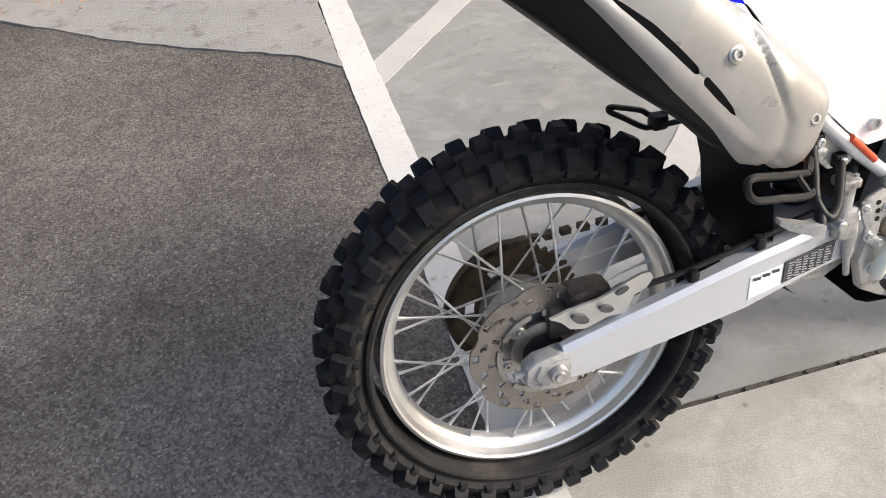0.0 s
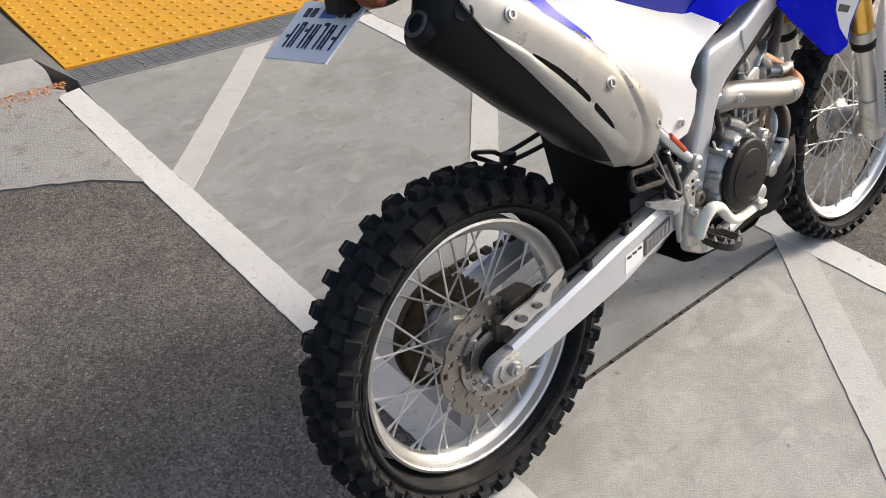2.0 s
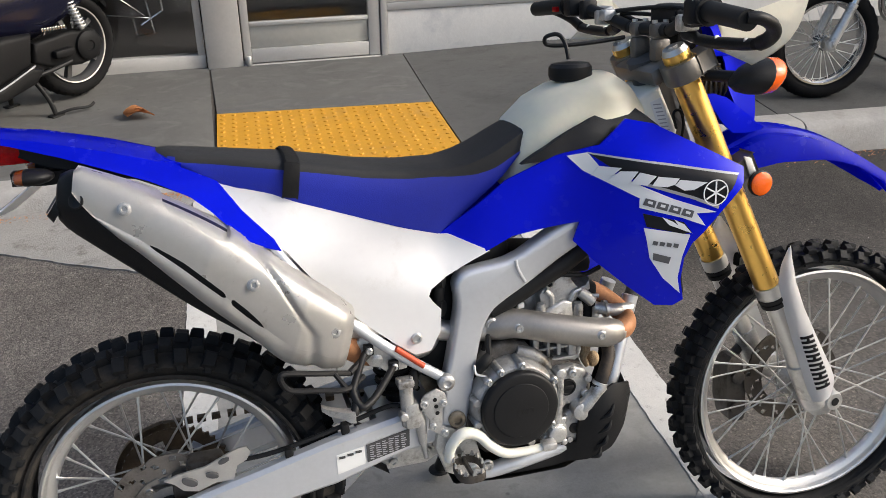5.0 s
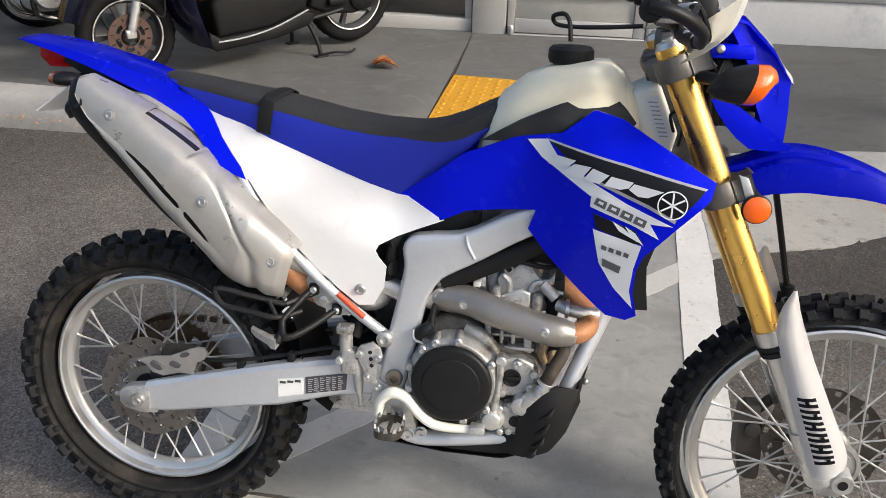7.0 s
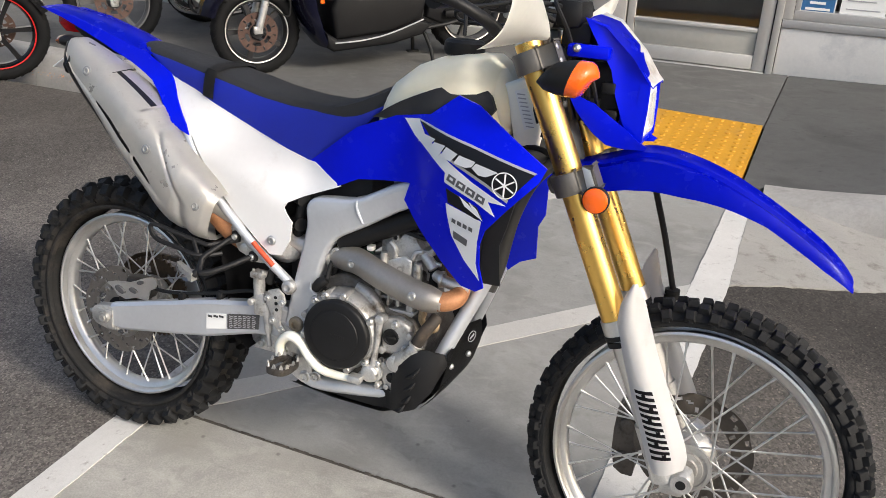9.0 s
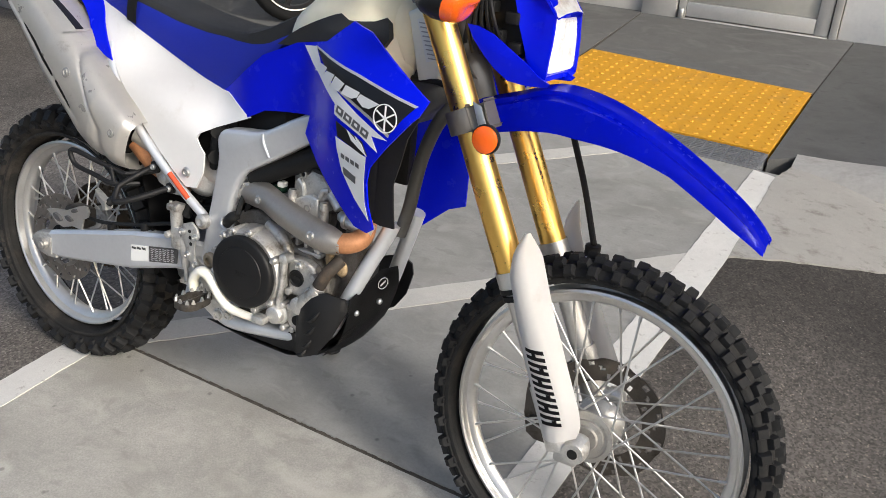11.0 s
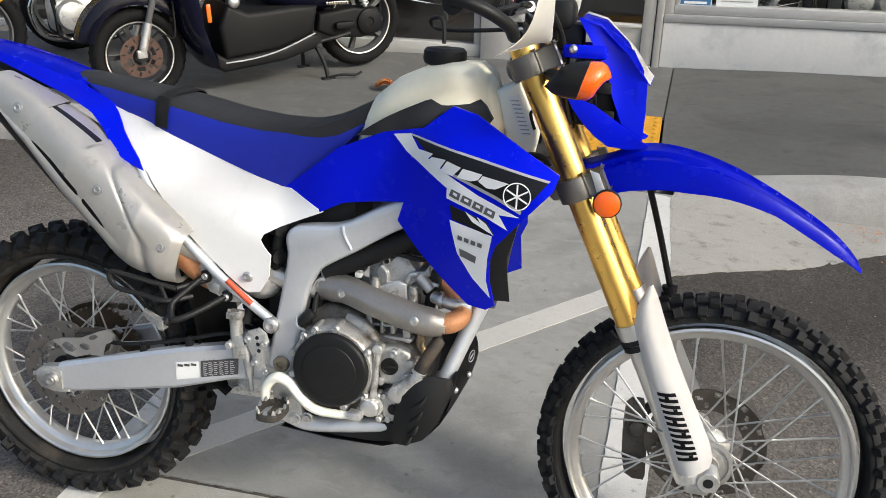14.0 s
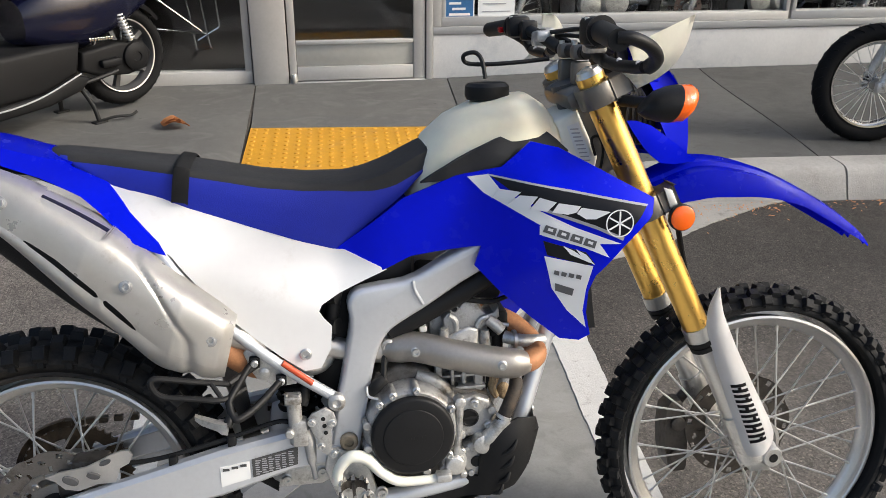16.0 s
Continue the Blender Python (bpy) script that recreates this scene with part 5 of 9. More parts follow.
part("coolant_hose", bm, mat("dusty_hose_rubber", (0.034, 0.027, 0.021), 0.7, var=0.3, scale=30, dirt=(0.10, 0.07, 0.045), dirt_amt=0.4, dirt_scale=20), bike, "dusty black coolant hose")
bm = bmesh.new()
lathe(bm, [(0.0140, -0.004), (0.0158, -0.003), (0.0158, 0.003), (0.0140, 0.004)], 18, Matrix.Translation((0.854, -0.1365, 0.461)) @ Vector((0.016, 0.003, 0.034)).to_track_quat('-Y', 'Z').to_matrix().to_4x4(), closed=True)
part("hose_clamp", bm, STEEL, bike, "thin steel hose clamp")
# cylinder with ribs and a lip, baked mud on its front
bm = bmesh.new()
box(bm, 0.728, 0.834, -0.074, 0.07, 0.495, 0.60, 0.008)
part("cylinder", bm, ENGDARK, bike, "dark cylinder behind the header")
bm = bmesh.new()
for x0, x1, z0, z1 in ((0.728, 0.742, 0.512, 0.565), (0.758, 0.766, 0.515, 0.552), (0.780, 0.790, 0.516, 0.552), (0.806, 0.823, 0.492, 0.552)):
    box(bm, x0, x1, -0.093, -0.07, z0, z1, 0.004)
box(bm, 0.726, 0.828, -0.096, -0.07, 0.505, 0.513, 0.003)
box(bm, 0.742, 0.812, -0.090, -0.07, 0.530, 0.536, 0.002)
part("cylinder_ribs", bm, ENGCASE, bike, "cast ribs on the cylinder")
bm = bmesh.new()
tube(bm, [(0.832, -0.082, 0.548), (0.846, -0.088, 0.524), (0.842, -0.084, 0.500), (0.852, -0.080, 0.478)], [0.012, 0.010, 0.008, 0.006], n=16, seg=9)
ball(bm, (0.868, -0.075, 0.487), 0.014, 0.010, 0.018)
part("baked_mud", bm, TANNED, bike, "tan baked mud on the cylinder front")
# cylinder head: stepped casting with a domed cover, posts, bosses
bm = bmesh.new()
prism(bm, [(0.753, 0.661), (0.766, 0.668), (0.778, 0.673), (0.786, 0.683), (0.811, 0.685), (0.820, 0.668), (0.831, 0.656), (0.846, 0.658), (0.856, 0.671), (0.858, 0.647), (0.836, 0.636), (0.821, 0.627), (0.824, 0.560), (0.750, 0.560), (0.748, 0.640), (0.746, 0.651)], -0.086, 0.08, 0.005, 2)
box(bm, 0.722, 0.760, -0.060, 0.08, 0.575, 0.66, 0.008)
box(bm, 0.815, 0.850, -0.055, 0.08, 0.575, 0.64, 0.008)
head = part("cylinder_head", bm, ENGCASE, bike, "cast cylinder head with bosses")
bm = bmesh.new()
prism(bm, [(0.7555, 0.590), (0.756, 0.618), (0.775, 0.629), (0.795, 0.637), (0.814, 0.630), (0.817, 0.595), (0.815, 0.574), (0.770, 0.574)], -0.0965, -0.084, 0.006, 3)
tube(bm, [(0.772, -0.088, 0.628), (0.770, -0.089, 0.648), (0.758, -0.088, 0.660)], 0.0055, n=10, seg=8)
tube(bm, [(0.812, -0.088, 0.632), (0.820, -0.089, 0.648), (0.834, -0.088, 0.652)], 0.0055, n=10, seg=8)
part("cam_cover", bm, CASTALU, head, "smooth domed casting")
for x, z0, z1, r_ in ((0.7465, 0.592, 0.636, 0.0095), (0.8265, 0.576, 0.626, 0.0105)):
    bm = bmesh.new()
    tube(bm, [(x, -0.092, z0), (x, -0.092, z1 - 0.008), (x, -0.092, z1 - 0.007), (x, -0.092, z1)], [r_, r_, r_ * 0.8, r_ * 0.8], n=8, seg=14)
    part("head_post", bm, ENGCASE, head)
for x, y, z, r_ in ((0.788, -0.0965, 0.605, 0.0055), (0.724, -0.088, 0.609, 0.0075), (0.768, -0.0885, 0.672, 0.006)):
    bm = bmesh.new()
    lathe(bm, [(r_ * 1.5, y + 0.012), (r_ * 1.5, y - 0.001), (r_, y - 0.0015), (r_, y + 0.003), (r_ * 0.4, y + 0.003)], 16, Matrix.Translation((x, 0, z)))
    part("head_bolt", bm, HUBALU, head, "recessed socket bolt")
    # black disc at the bottom, recess shade painted in
    bm = bmesh.new()
    lathe(bm, [(r_, y + 0.002), (r_ * 0.5, y + 0.0022), (0.001, y + 0.0022)], 14, Matrix.Translation((x, 0, z)))
    part("bolt_socket", bm, RUBBERS, head)
bm = bmesh.new()
tube(bm, [(0.857, -0.062, 0.640), (0.858, -0.066, 0.60), (0.854, -0.070, 0.560)], [0.010, 0.012, 0.012], n=12, seg=10)
box(bm, 0.840, 0.878, -0.075, 0.05, 0.60, 0.655, 0.008)
part("intake_block", bm, RUBBERS, bike, "black fittings behind the head")
bm = bmesh.new()
for x, z in ((0.846, 0.640), (0.852, 0.628), (0.864, 0.634)):
    tube(bm, [(x - 0.012, -0.082, z), (x + 0.012, -0.084, z - 0.004)], 0.0042, seg=8)
part("wire_clip", bm, STEEL, bike, "bright wire clips")
bm = bmesh.new()
box(bm, 0.686, 0.712, -0.084, -0.06, 0.603, 0.630, 0.006)
part("green_connector", bm, mat("dark_green_plastic", (0.006, 0.030, 0.016), 0.45), bike, "dark green plastic connector")
bm = bmesh.new()
box(bm, 0.7, 0.715, -0.086, -0.066, 0.628, 0.640, 0.003)
part("cable_tie", bm, PAPER, bike, "pale cable tie")
bm = bmesh.new()
tube(bm, [(0.640, -0.086, 0.606), (0.633, -0.086, 0.632), (0.640, -0.088, 0.655)], 0.005, n=8, seg=8)
part("cable_tie", bm, PAPER, bike, "pale cable tie")
bm = bmesh.new()
box(bm, -0.070, 0.085, -0.076, 0.076, 0.190, 0.225, 0.012, Matrix.Translation((0.755, 0, 0.50)) @ Matrix.Rotation(radians(7), 4, 'Y'))
tube(bm, [(0.79, -0.090, 0.690), (0.84, -0.088, 0.682), (0.88, -0.08, 0.690)], 0.005, n=10, seg=8)
part("head_cover", bm, RUBBERS, bike, "black valve cover and hose")
# sensor plug on the frame side of the clutch
bm = bmesh.new()
tube(bm, [(0.598, -0.122, 0.528), (0.612, -0.126, 0.545), (0.626, -0.122, 0.556)], [0.010, 0.0125, 0.010], n=10, seg=12)
tube(bm, [(0.626, -0.120, 0.556), (0.628, -0.110, 0.585), (0.636, -0.100, 0.612)], 0.006, n=10, seg=8)
plug = part("sensor_plug", bm, RUBBERS, bike, "black sensor plug")
bm = bmesh.new()
tube(bm, [(0.592, -0.128, 0.545), (0.594, -0.134, 0.528), (0.612, -0.136, 0.521)], 0.0028, n=10, seg=7)
part("wire_bail", bm, STEEL, plug, "bent steel wire bail")
bm = bmesh.new()
lathe(bm, [(0.0145, -0.088), (0.0145, -0.108), (0.010, -0.111), (0.006, -0.108), (0.002, -0.108)], 16, Matrix.Translation((0.639, 0, 0.613)))
part("engine_mount", bm, ENGCASE, bike, "cast engine mount")
bm = bmesh.new()
tube(bm, [(0.868, -0.085, 0.606), (0.885, -0.095, 0.604), (0.905, -0.098, 0.60), (0.945, -0.09, 0.595)], 0.0125, n=16, seg=12)
tube(bm, [(0.835, -0.08, 0.645), (0.862, -0.086, 0.62)], 0.012, seg=12)
part("coolant_pipe", bm, CASTALU, bike, "bare aluminium coolant pipe")
bm = bmesh.new()
lathe(bm, [(0.016, -0.004), (0.018, -0.003), (0.018, 0.003), (0.016, 0.004)], 16, Matrix.Translation((0.885, -0.095, 0.604)) @ Matrix.Rotation(radians(90), 4, 'Z'), closed=True)
part("hose_clamp", bm, STEEL, bike)
# exhaust header with its heat shield
bm = bmesh.new()
tube(bm, [(0.80, -0.03, 0.64), (0.87, -0.04, 0.630), (0.912, -0.065, 0.603), (0.927, -0.10, 0.580), (0.912, -0.125, 0.570), (0.88, -0.130, 0.567)], 0.021, n=30, seg=16)
part("exhaust_bend", bm, COPPER, bike, "heat-browned exhaust pipe bend")
bm = bmesh.new()
tube(bm, [(0.905, -0.130, 0.567), (0.846, -0.132, 0.574), (0.76, -0.120, 0.592), (0.687, -0.098, 0.606), (0.63, -0.085, 0.598), (0.57, -0.075, 0.60), (0.47, -0.085, 0.63), (0.38, -0.10, 0.65), (0.33, -0.108, 0.67)], [0.019, 0.022, 0.024, 0.024, 0.024, 0.021, 0.021, 0.023, 0.026], n=60, seg=18)
part("exhaust_header", bm, HEADER, bike, "brushed steel exhaust header")
bm = bmesh.new()
pts = spline([(0.900, -0.130, 0.567), (0.846, -0.132, 0.574), (0.76, -0.120, 0.592), (0.687, -0.098, 0.606), (0.628, -0.088, 0.600)], 26)
rings = []
for i, q in enumerate(pts):
    d = (pts[min(i + 1, 25)] - pts[max(i - 1, 0)]).normalized()
    up = Vector((0, 0, 1))
    side = d.cross(up).normalized() * (1 if d.cross(up).y < 0 else -1)
    up = side.cross(d).normalized()
    if up.z < 0:
        up = -up
    w = 0.030 * min(1.0, 0.72 + 0.6 * min(i, 25 - i) / 8)
    ring = []
    for k in range(13):
        a = radians(-95 + 190 * k / 12)
        ring.append(q + side * math.cos(a) * w + up * math.sin(a) * w)
    rings.append(ring)
loft(bm, rings, closed=False)
bmesh.ops.solidify(bm, geom=bm.faces[:], thickness=0.002)
shield2 = part("header_shield", bm, HEADER, bike, "brushed steel heat shield on the header")
for x, y, z in ((0.687, -0.127, 0.606), (0.846, -0.161, 0.578)):
    bm = bmesh.new()
    bolt(bm, x, y, z, 0.008)
    part("shield_bolt", bm, STEEL, shield2)

# skid plate
bm = bmesh.new()
loft(bm, [[(x, -w, z + 0.012), (x, -w * 0.8, z), (x, w * 0.8, z), (x, w, z + 0.012)] for x, z, w in ((0.545, 0.277, 0.125), (0.66, 0.268, 0.130), (0.78, 0.267, 0.130), (0.835, 0.284, 0.124), (0.868, 0.306, 0.112), (0.885, 0.326, 0.100))], closed=False)
bmesh.ops.solidify(bm, geom=bm.faces[:], thickness=0.005)
skid = part("skid_plate", bm, BLACKP, bike, "black plastic skid plate with raised side wings", 50)
def wing(bm):
    panel(bm, [(0.58, 0.290), (0.68, 0.284), (0.76, 0.283), (0.824, 0.294), (0.872, 0.322), (0.902, 0.366), (0.926, 0.428), (0.920, 0.452), (0.880, 0.459), (0.839, 0.445), (0.815, 0.416), (0.806, 0.384), (0.803, 0.337), (0.72, 0.312), (0.58, 0.306)],
          lambda x, z: -0.122 - 0.040 * max(0.0, 1 - ((x - 0.863) / 0.075) ** 2) * max(0.0, 1 - ((z - 0.375) / 0.105) ** 2) ** 0.5, 0.005, 0.015)
both("skid_wing", wing, BLACKP, skid, "bulged black engine guard wing", 60)
for x0, z0, x1, z1 in ((0.845, 0.391, 0.876, 0.420), (0.842, 0.360, 0.871, 0.391), (0.838, 0.330, 0.862, 0.356), (0.825, 0.308, 0.848, 0.326)):
    bm = bmesh.new()
    tube(bm, [(x0, -0.158, z0), ((x0 + x1) / 2 + 0.004, -0.164, (z0 + z1) / 2 - 0.003), (x1, -0.157, z1)], [0.0015, 0.0055, 0.0015], n=8, seg=8)
    part("vent_rib", bm, RUBBERS, skid)
bm = bmesh.new()
fr = []
for y, row in ((-0.119, ((0.862, 0.300), (0.897, 0.340), (0.911, 0.372), (0.920, 0.415), (0.919, 0.446))), (-0.07, ((0.868, 0.295), (0.905, 0.345), (0.922, 0.385), (0.928, 0.430), (0.925, 0.466))),
               (-0.02, ((0.870, 0.292), (0.912, 0.350), (0.931, 0.400), (0.936, 0.445), (0.930, 0.488))), (0.03, ((0.868, 0.290), (0.918, 0.358), (0.937, 0.405), (0.947, 0.448), (0.941, 0.484))),
               (0.042, ((0.860, 0.290), (0.908, 0.358), (0.928, 0.405), (0.938, 0.445), (0.934, 0.475)))):
    fr.append([(p.x, y, p.z) for p in spline([Vector((x, 0, z)) for x, z in row], 9)])
loft(bm, fr, closed=False, caps=False)
bmesh.ops.solidify(bm, geom=bm.faces[:], thickness=0.004)
part("front_plate", bm, BLACKP, skid, "", 60)
MK = Matrix.Translation((0.9415, -0.028, 0.462)) @ Matrix.Rotation(radians(72), 4, 'Z') @ Matrix.Rotation(radians(4), 4, 'X')
bm = bmesh.new()
lathe(bm, [(0.012, -0.0012), (0.0135, -0.0014), (0.0135, 0.0), (0.012, 0.0)], 24, MK, closed=True)
box(bm, -0.008, 0.008, -0.0012, 0.0, -0.002, 0.002, 0, MK @ Matrix.Rotation(radians(-35), 4, 'Y'))
part("round_mark", bm, DECALG, skid, "small round pale mark")
for x, y, z in ((0.938, -0.030, 0.420), (0.922, -0.092, 0.410)):
    bm = bmesh.new()
    ball(bm, (x, y, z), 0.007, seg=10, rings=6)
    part("skid_bolt", bm, STEEL, skid)

# brake pedal: cream curved lever, foot peg, master cylinder
bm = bmesh.new()
tube(bm, [(0.527, -0.145, 0.360), (0.532, -0.150, 0.392), (0.555, -0.152, 0.415), (0.585, -0.154, 0.408), (0.612, -0.156, 0.378), (0.645, -0.158, 0.357), (0.70, -0.160, 0.355), (0.735, -0.158, 0.359)], [0.012, 0.013, 0.014, 0.014, 0.013, 0.012, 0.010, 0.010], n=48, seg=14, flat=0.8)
part("brake_pedal", bm, CREAM, bike, "curved cream-coloured brake pedal")
bm = bmesh.new()
box(bm, 0.715, 0.745, -0.175, -0.150, 0.352, 0.369, 0.004)
part("pedal_tip", bm, CASTALU, bike, "ridged metal pedal tip")
for s in (-1, 1):
    bm = bmesh.new()
    oval = [(0.557 + 0.029 * math.copysign(abs(math.cos(a)) ** 0.7, math.cos(a)), s * 0.180 + 0.040 * math.copysign(abs(math.sin(a)) ** 0.7, math.sin(a))) for a in [2 * math.pi * k / 24 for k in range(24)]]
    rings = [[(0.557 + (x - 0.557) * q, s * 0.180 + (y - s * 0.180) * q, z) for x, y in oval] for q, z in ((0.86, 0.346), (1.0, 0.346), (1.0, 0.362), (0.86, 0.362), (0.86, 0.346))]
    loft(bm, rings, caps=False)
    box(bm, 0.554, 0.560, s * 0.180 - 0.036, s * 0.180 + 0.036, 0.347, 0.359, 0.001)
    box(bm, 0.549, 0.565, s * 0.130 - 0.014, s * 0.130 + 0.014, 0.340, 0.358, 0.003)
    fp = part("foot_peg", bm, GRIMY, bike, "grimy oval steel foot peg")
    tooth = None
    for k in range(24):
        x, y = oval[k]
        m_ = Matrix.Translation((0.557 + (x - 0.557) * 0.93, s * 0.180 + (y - s * 0.180) * 0.93, 0.362)) @ Matrix.Rotation(2 * math.pi * k / 24, 4, 'Z')
        if k % 2:
            continue
        if tooth is None:
            bm = bmesh.new()
            loft(bm, [[(-0.0028, -0.0045, 0.0), (0.0028, -0.0045, 0.0), (0.0028, 0.0045, 0.0), (-0.0028, 0.0045, 0.0)], [(-0.0015, -0.0015, 0.009), (0.0015, -0.0015, 0.009), (0.0015, 0.0015, 0.009), (-0.0015, 0.0015, 0.009)]])
            tooth = part("peg_tooth", bm, HUBALU, fp, "worn bright tooth", at=m_)
        else:
            share(tooth, fp, m_)
def pegmount(bm):
    prism(bm, [(0.515, 0.43), (0.585, 0.40), (0.605, 0.32), (0.57, 0.295), (0.525, 0.32), (0.505, 0.38)], -0.128, -0.104, 0.006)
    bolt(bm, 0.585, -0.13, 0.312, 0.012, 0.008), bolt(bm, 0.612, -0.128, 0.318, 0.010, 0.008), bolt(bm, 0.528, -0.13, 0.365, 0.008)
both("peg_bracket", pegmount, CASTALU, bike, "cast foot peg bracket")
bm = bmesh.new()
tube(bm, [(0.4545, -0.125, 0.535), (0.4570, -0.122, 0.440)], 0.0135, seg=16)
box(bm, 0.438, 0.470, -0.139, -0.108, 0.524, 0.540, 0.004)
box(bm, 0.448, 0.478, -0.138, -0.108, 0.436, 0.490, 0.006)
tube(bm, [(0.474, -0.124, 0.470), (0.480, -0.124, 0.435), (0.482, -0.124, 0.395)], [0.0115, 0.012, 0.008], n=8, seg=12)
tube(bm, [(0.482, -0.124, 0.40), (0.487, -0.126, 0.362)], 0.0055, seg=10)
lathe(bm, [(0.0085, -0.124), (0.0085, -0.144), (0.006, -0.146), (0.002, -0.146)], 12, Matrix.Translation((0.4445, 0, 0.468)))
for x in (0.442, 0.466):
    tube(bm, [(x, -0.128, 0.538), (x, -0.128, 0.5435)], 0.0035, seg=8)
mc = part("master_cylinder", bm, ENGCASE, bike, "stained cast rear brake master cylinder")
bm = bmesh.new()
tube(bm, [(0.470, -0.110, 0.512), (0.474, -0.108, 0.522), (0.478, -0.104, 0.545)], [0.011, 0.011, 0.008], n=8, seg=12)
part("reservoir_hose", bm, RUBBERS, mc, "black hose")
bm = bmesh.new()
prism(bm, [(0.480, 0.494), (0.487, 0.504), (0.512, 0.514), (0.528, 0.502), (0.533, 0.482), (0.522, 0.468), (0.520, 0.430), (0.532, 0.414), (0.524, 0.403), (0.505, 0.420), (0.493, 0.430), (0.495, 0.448), (0.483, 0.472)], -0.138, -0.131, 0.0025)
hg = part("heel_guard", bm, ENGCASE, bike, "drilled stained aluminium heel guard")
for x, z in ((0.4861, 0.4856), (0.5242, 0.481), (0.5012, 0.4348), (0.5239, 0.417)):
    bm = bmesh.new()
    lathe(bm, [(0.0082, -0.137), (0.0082, -0.1395), (0.006, -0.140), (0.0055, -0.1445), (0.003, -0.1445), (0.002, -0.142)], 14, Matrix.Translation((x, 0, z)))
    part("guard_bolt", bm, STEEL, hg, "bright socket bolt")
# no openings here: black discs carry the drilled holes' shade as colour
for k in range(3):
    bm = bmesh.new()
    lathe(bm, [(0.0042, -0.1370), (0.0042, -0.1388), (0.001, -0.1386)], 12, Matrix.Translation((0.5075 + 0.0017 * k, 0, 0.4914 - 0.0143 * k)))
    part("drilled_hole", bm, RUBBERS, hg)
bm = bmesh.new()
lathe(bm, [(0.0165, -0.118), (0.0165, -0.132), (0.012, -0.136), (0.008, -0.1365), (0.004, -0.134)], 18, Matrix.Translation((0.5345, 0, 0.5186)))
part("rail_bolt", bm, ENGCASE, bike, "bolt at the foot of the subframe rail")
for y in (-0.07, 0.062):
    bm = bmesh.new()
    prism(bm, [(0.40, 0.352), (0.52, 0.385), (0.55, 0.345), (0.50, 0.318), (0.41, 0.318)], y, y + 0.008, 0.002)
    bolt(bm, 0.43, y - 0.001, 0.335, 0.009), bolt(bm, 0.50, y - 0.001, 0.345, 0.009)
    part("linkage", bm, CASTALU, bike, "suspension linkage plate under the swingarm")

# ---- bodywork ----
SEAT_EDGE = [(0.155, 0.942), (0.27, 0.904), (0.545, 0.801), (0.624, 0.772)]
SEAT_HALF = [(0.155, 0.051), (0.27, 0.074), (0.545, 0.080), (0.624, 0.104)]
PANEL_OUT = [(0.150, 0.945), (0.252, 0.912), (0.294, 0.893), (0.473, 0.825), (0.545, 0.804), (0.565, 0.803), (0.640, 0.765), (0.552, 0.728), (0.518, 0.710), (0.512, 0.698), (0.520, 0.684), (0.534, 0.668), (0.530, 0.625), (0.510, 0.588),
             (0.480, 0.584), (0.440, 0.614), (0.385, 0.664), (0.340, 0.708), (0.300, 0.763), (0.262, 0.815), (0.235, 0.835), (0.185, 0.892)]


def side_y(x, z):
    return -interp(x, SEAT_HALF) - 0.043 * ease((interp(x, SEAT_EDGE) - z) / 0.12)


def sidep(bm):
    panel(bm, PANEL_OUT, side_y, 0.004, 0.018)
both("side_panel", sidep, WHITE, bike, "plain white plastic side panel")
bm = bmesh.new()
bolt(bm, 0.483, side_y(0.483, 0.617), 0.617, 0.0095, 0.006)
part("panel_bolt", bm, STEEL, bike)
SHROUD = [(0.545, 0.800), (0.612, 0.850), (0.673, 0.898), (0.766, 0.937), (0.848, 0.953), (0.902, 0.996), (0.950, 0.985), (1.032, 0.940), (1.108, 0.898), (1.100, 0.873), (1.048, 0.815), (1.004, 0.762), (0.994, 0.731), (0.994, 0.686), (1.005, 0.640), (0.987, 0.627), (0.952, 0.630),
          (0.900, 0.672), (0.840, 0.726), (0.800, 0.770), (0.812, 0.808), (0.745, 0.800), (0.684, 0.790), (0.630, 0.763)]
SHROUD_BASE = [(0.56, -0.079), (0.62, -0.104), (0.70, -0.114), (0.81, -0.130), (0.90, -0.19), (1.04, -0.230), (1.11, -0.236)]


def shroud_y(x, z):
    y = (interp(x - 0.025, SHROUD_BASE) + interp(x, SHROUD_BASE) + interp(x + 0.025, SHROUD_BASE)) / 3
    crease = 0.93 - 0.27 * (x - 0.85)          # body line along the decal's upper edge
    y += 0.06 * max(0.0, z - crease) / 0.1 * ease((x - 0.7) / 0.2)
    y += 0.033 * max(0.0, 0.78 - z) / 0.15 * ease((x - 0.8) / 0.1)
    return y


def shroudp(bm):
    panel(bm, SHROUD, shroud_y, 0.005, 0.016)
bm = bmesh.new()
shroudp(bm)
part("tank_shroud", bm, BLUE, bike, "glossy blue plastic tank shroud", 30)
bm = bmesh.new()
LEFT_SHROUD = SHROUD[:9] + [(1.085, 0.850), (1.045, 0.800), (1.012, 0.760), (1.016, 0.700), (1.004, 0.672), (1.012, 0.600), (0.978, 0.588), (0.925, 0.540), (0.892, 0.520)] + SHROUD[17:]
panel(bm, LEFT_SHROUD, shroud_y, 0.005, 0.016)
bmesh.ops.transform(bm, matrix=MIRROR, verts=bm.verts[:])
part("tank_shroud", bm, BLUE, bike, "glossy blue plastic tank shroud, seen from its inner side", 30)


def decal(name, outline, material, lift, parent=bike, label=""):
    bm = bmesh.new()
    panel(bm, outline, lambda x, z: shroud_y(x, z) - lift - 0.0008, 0.0012, 0.01)
    return part(name, bm, material, parent, label)


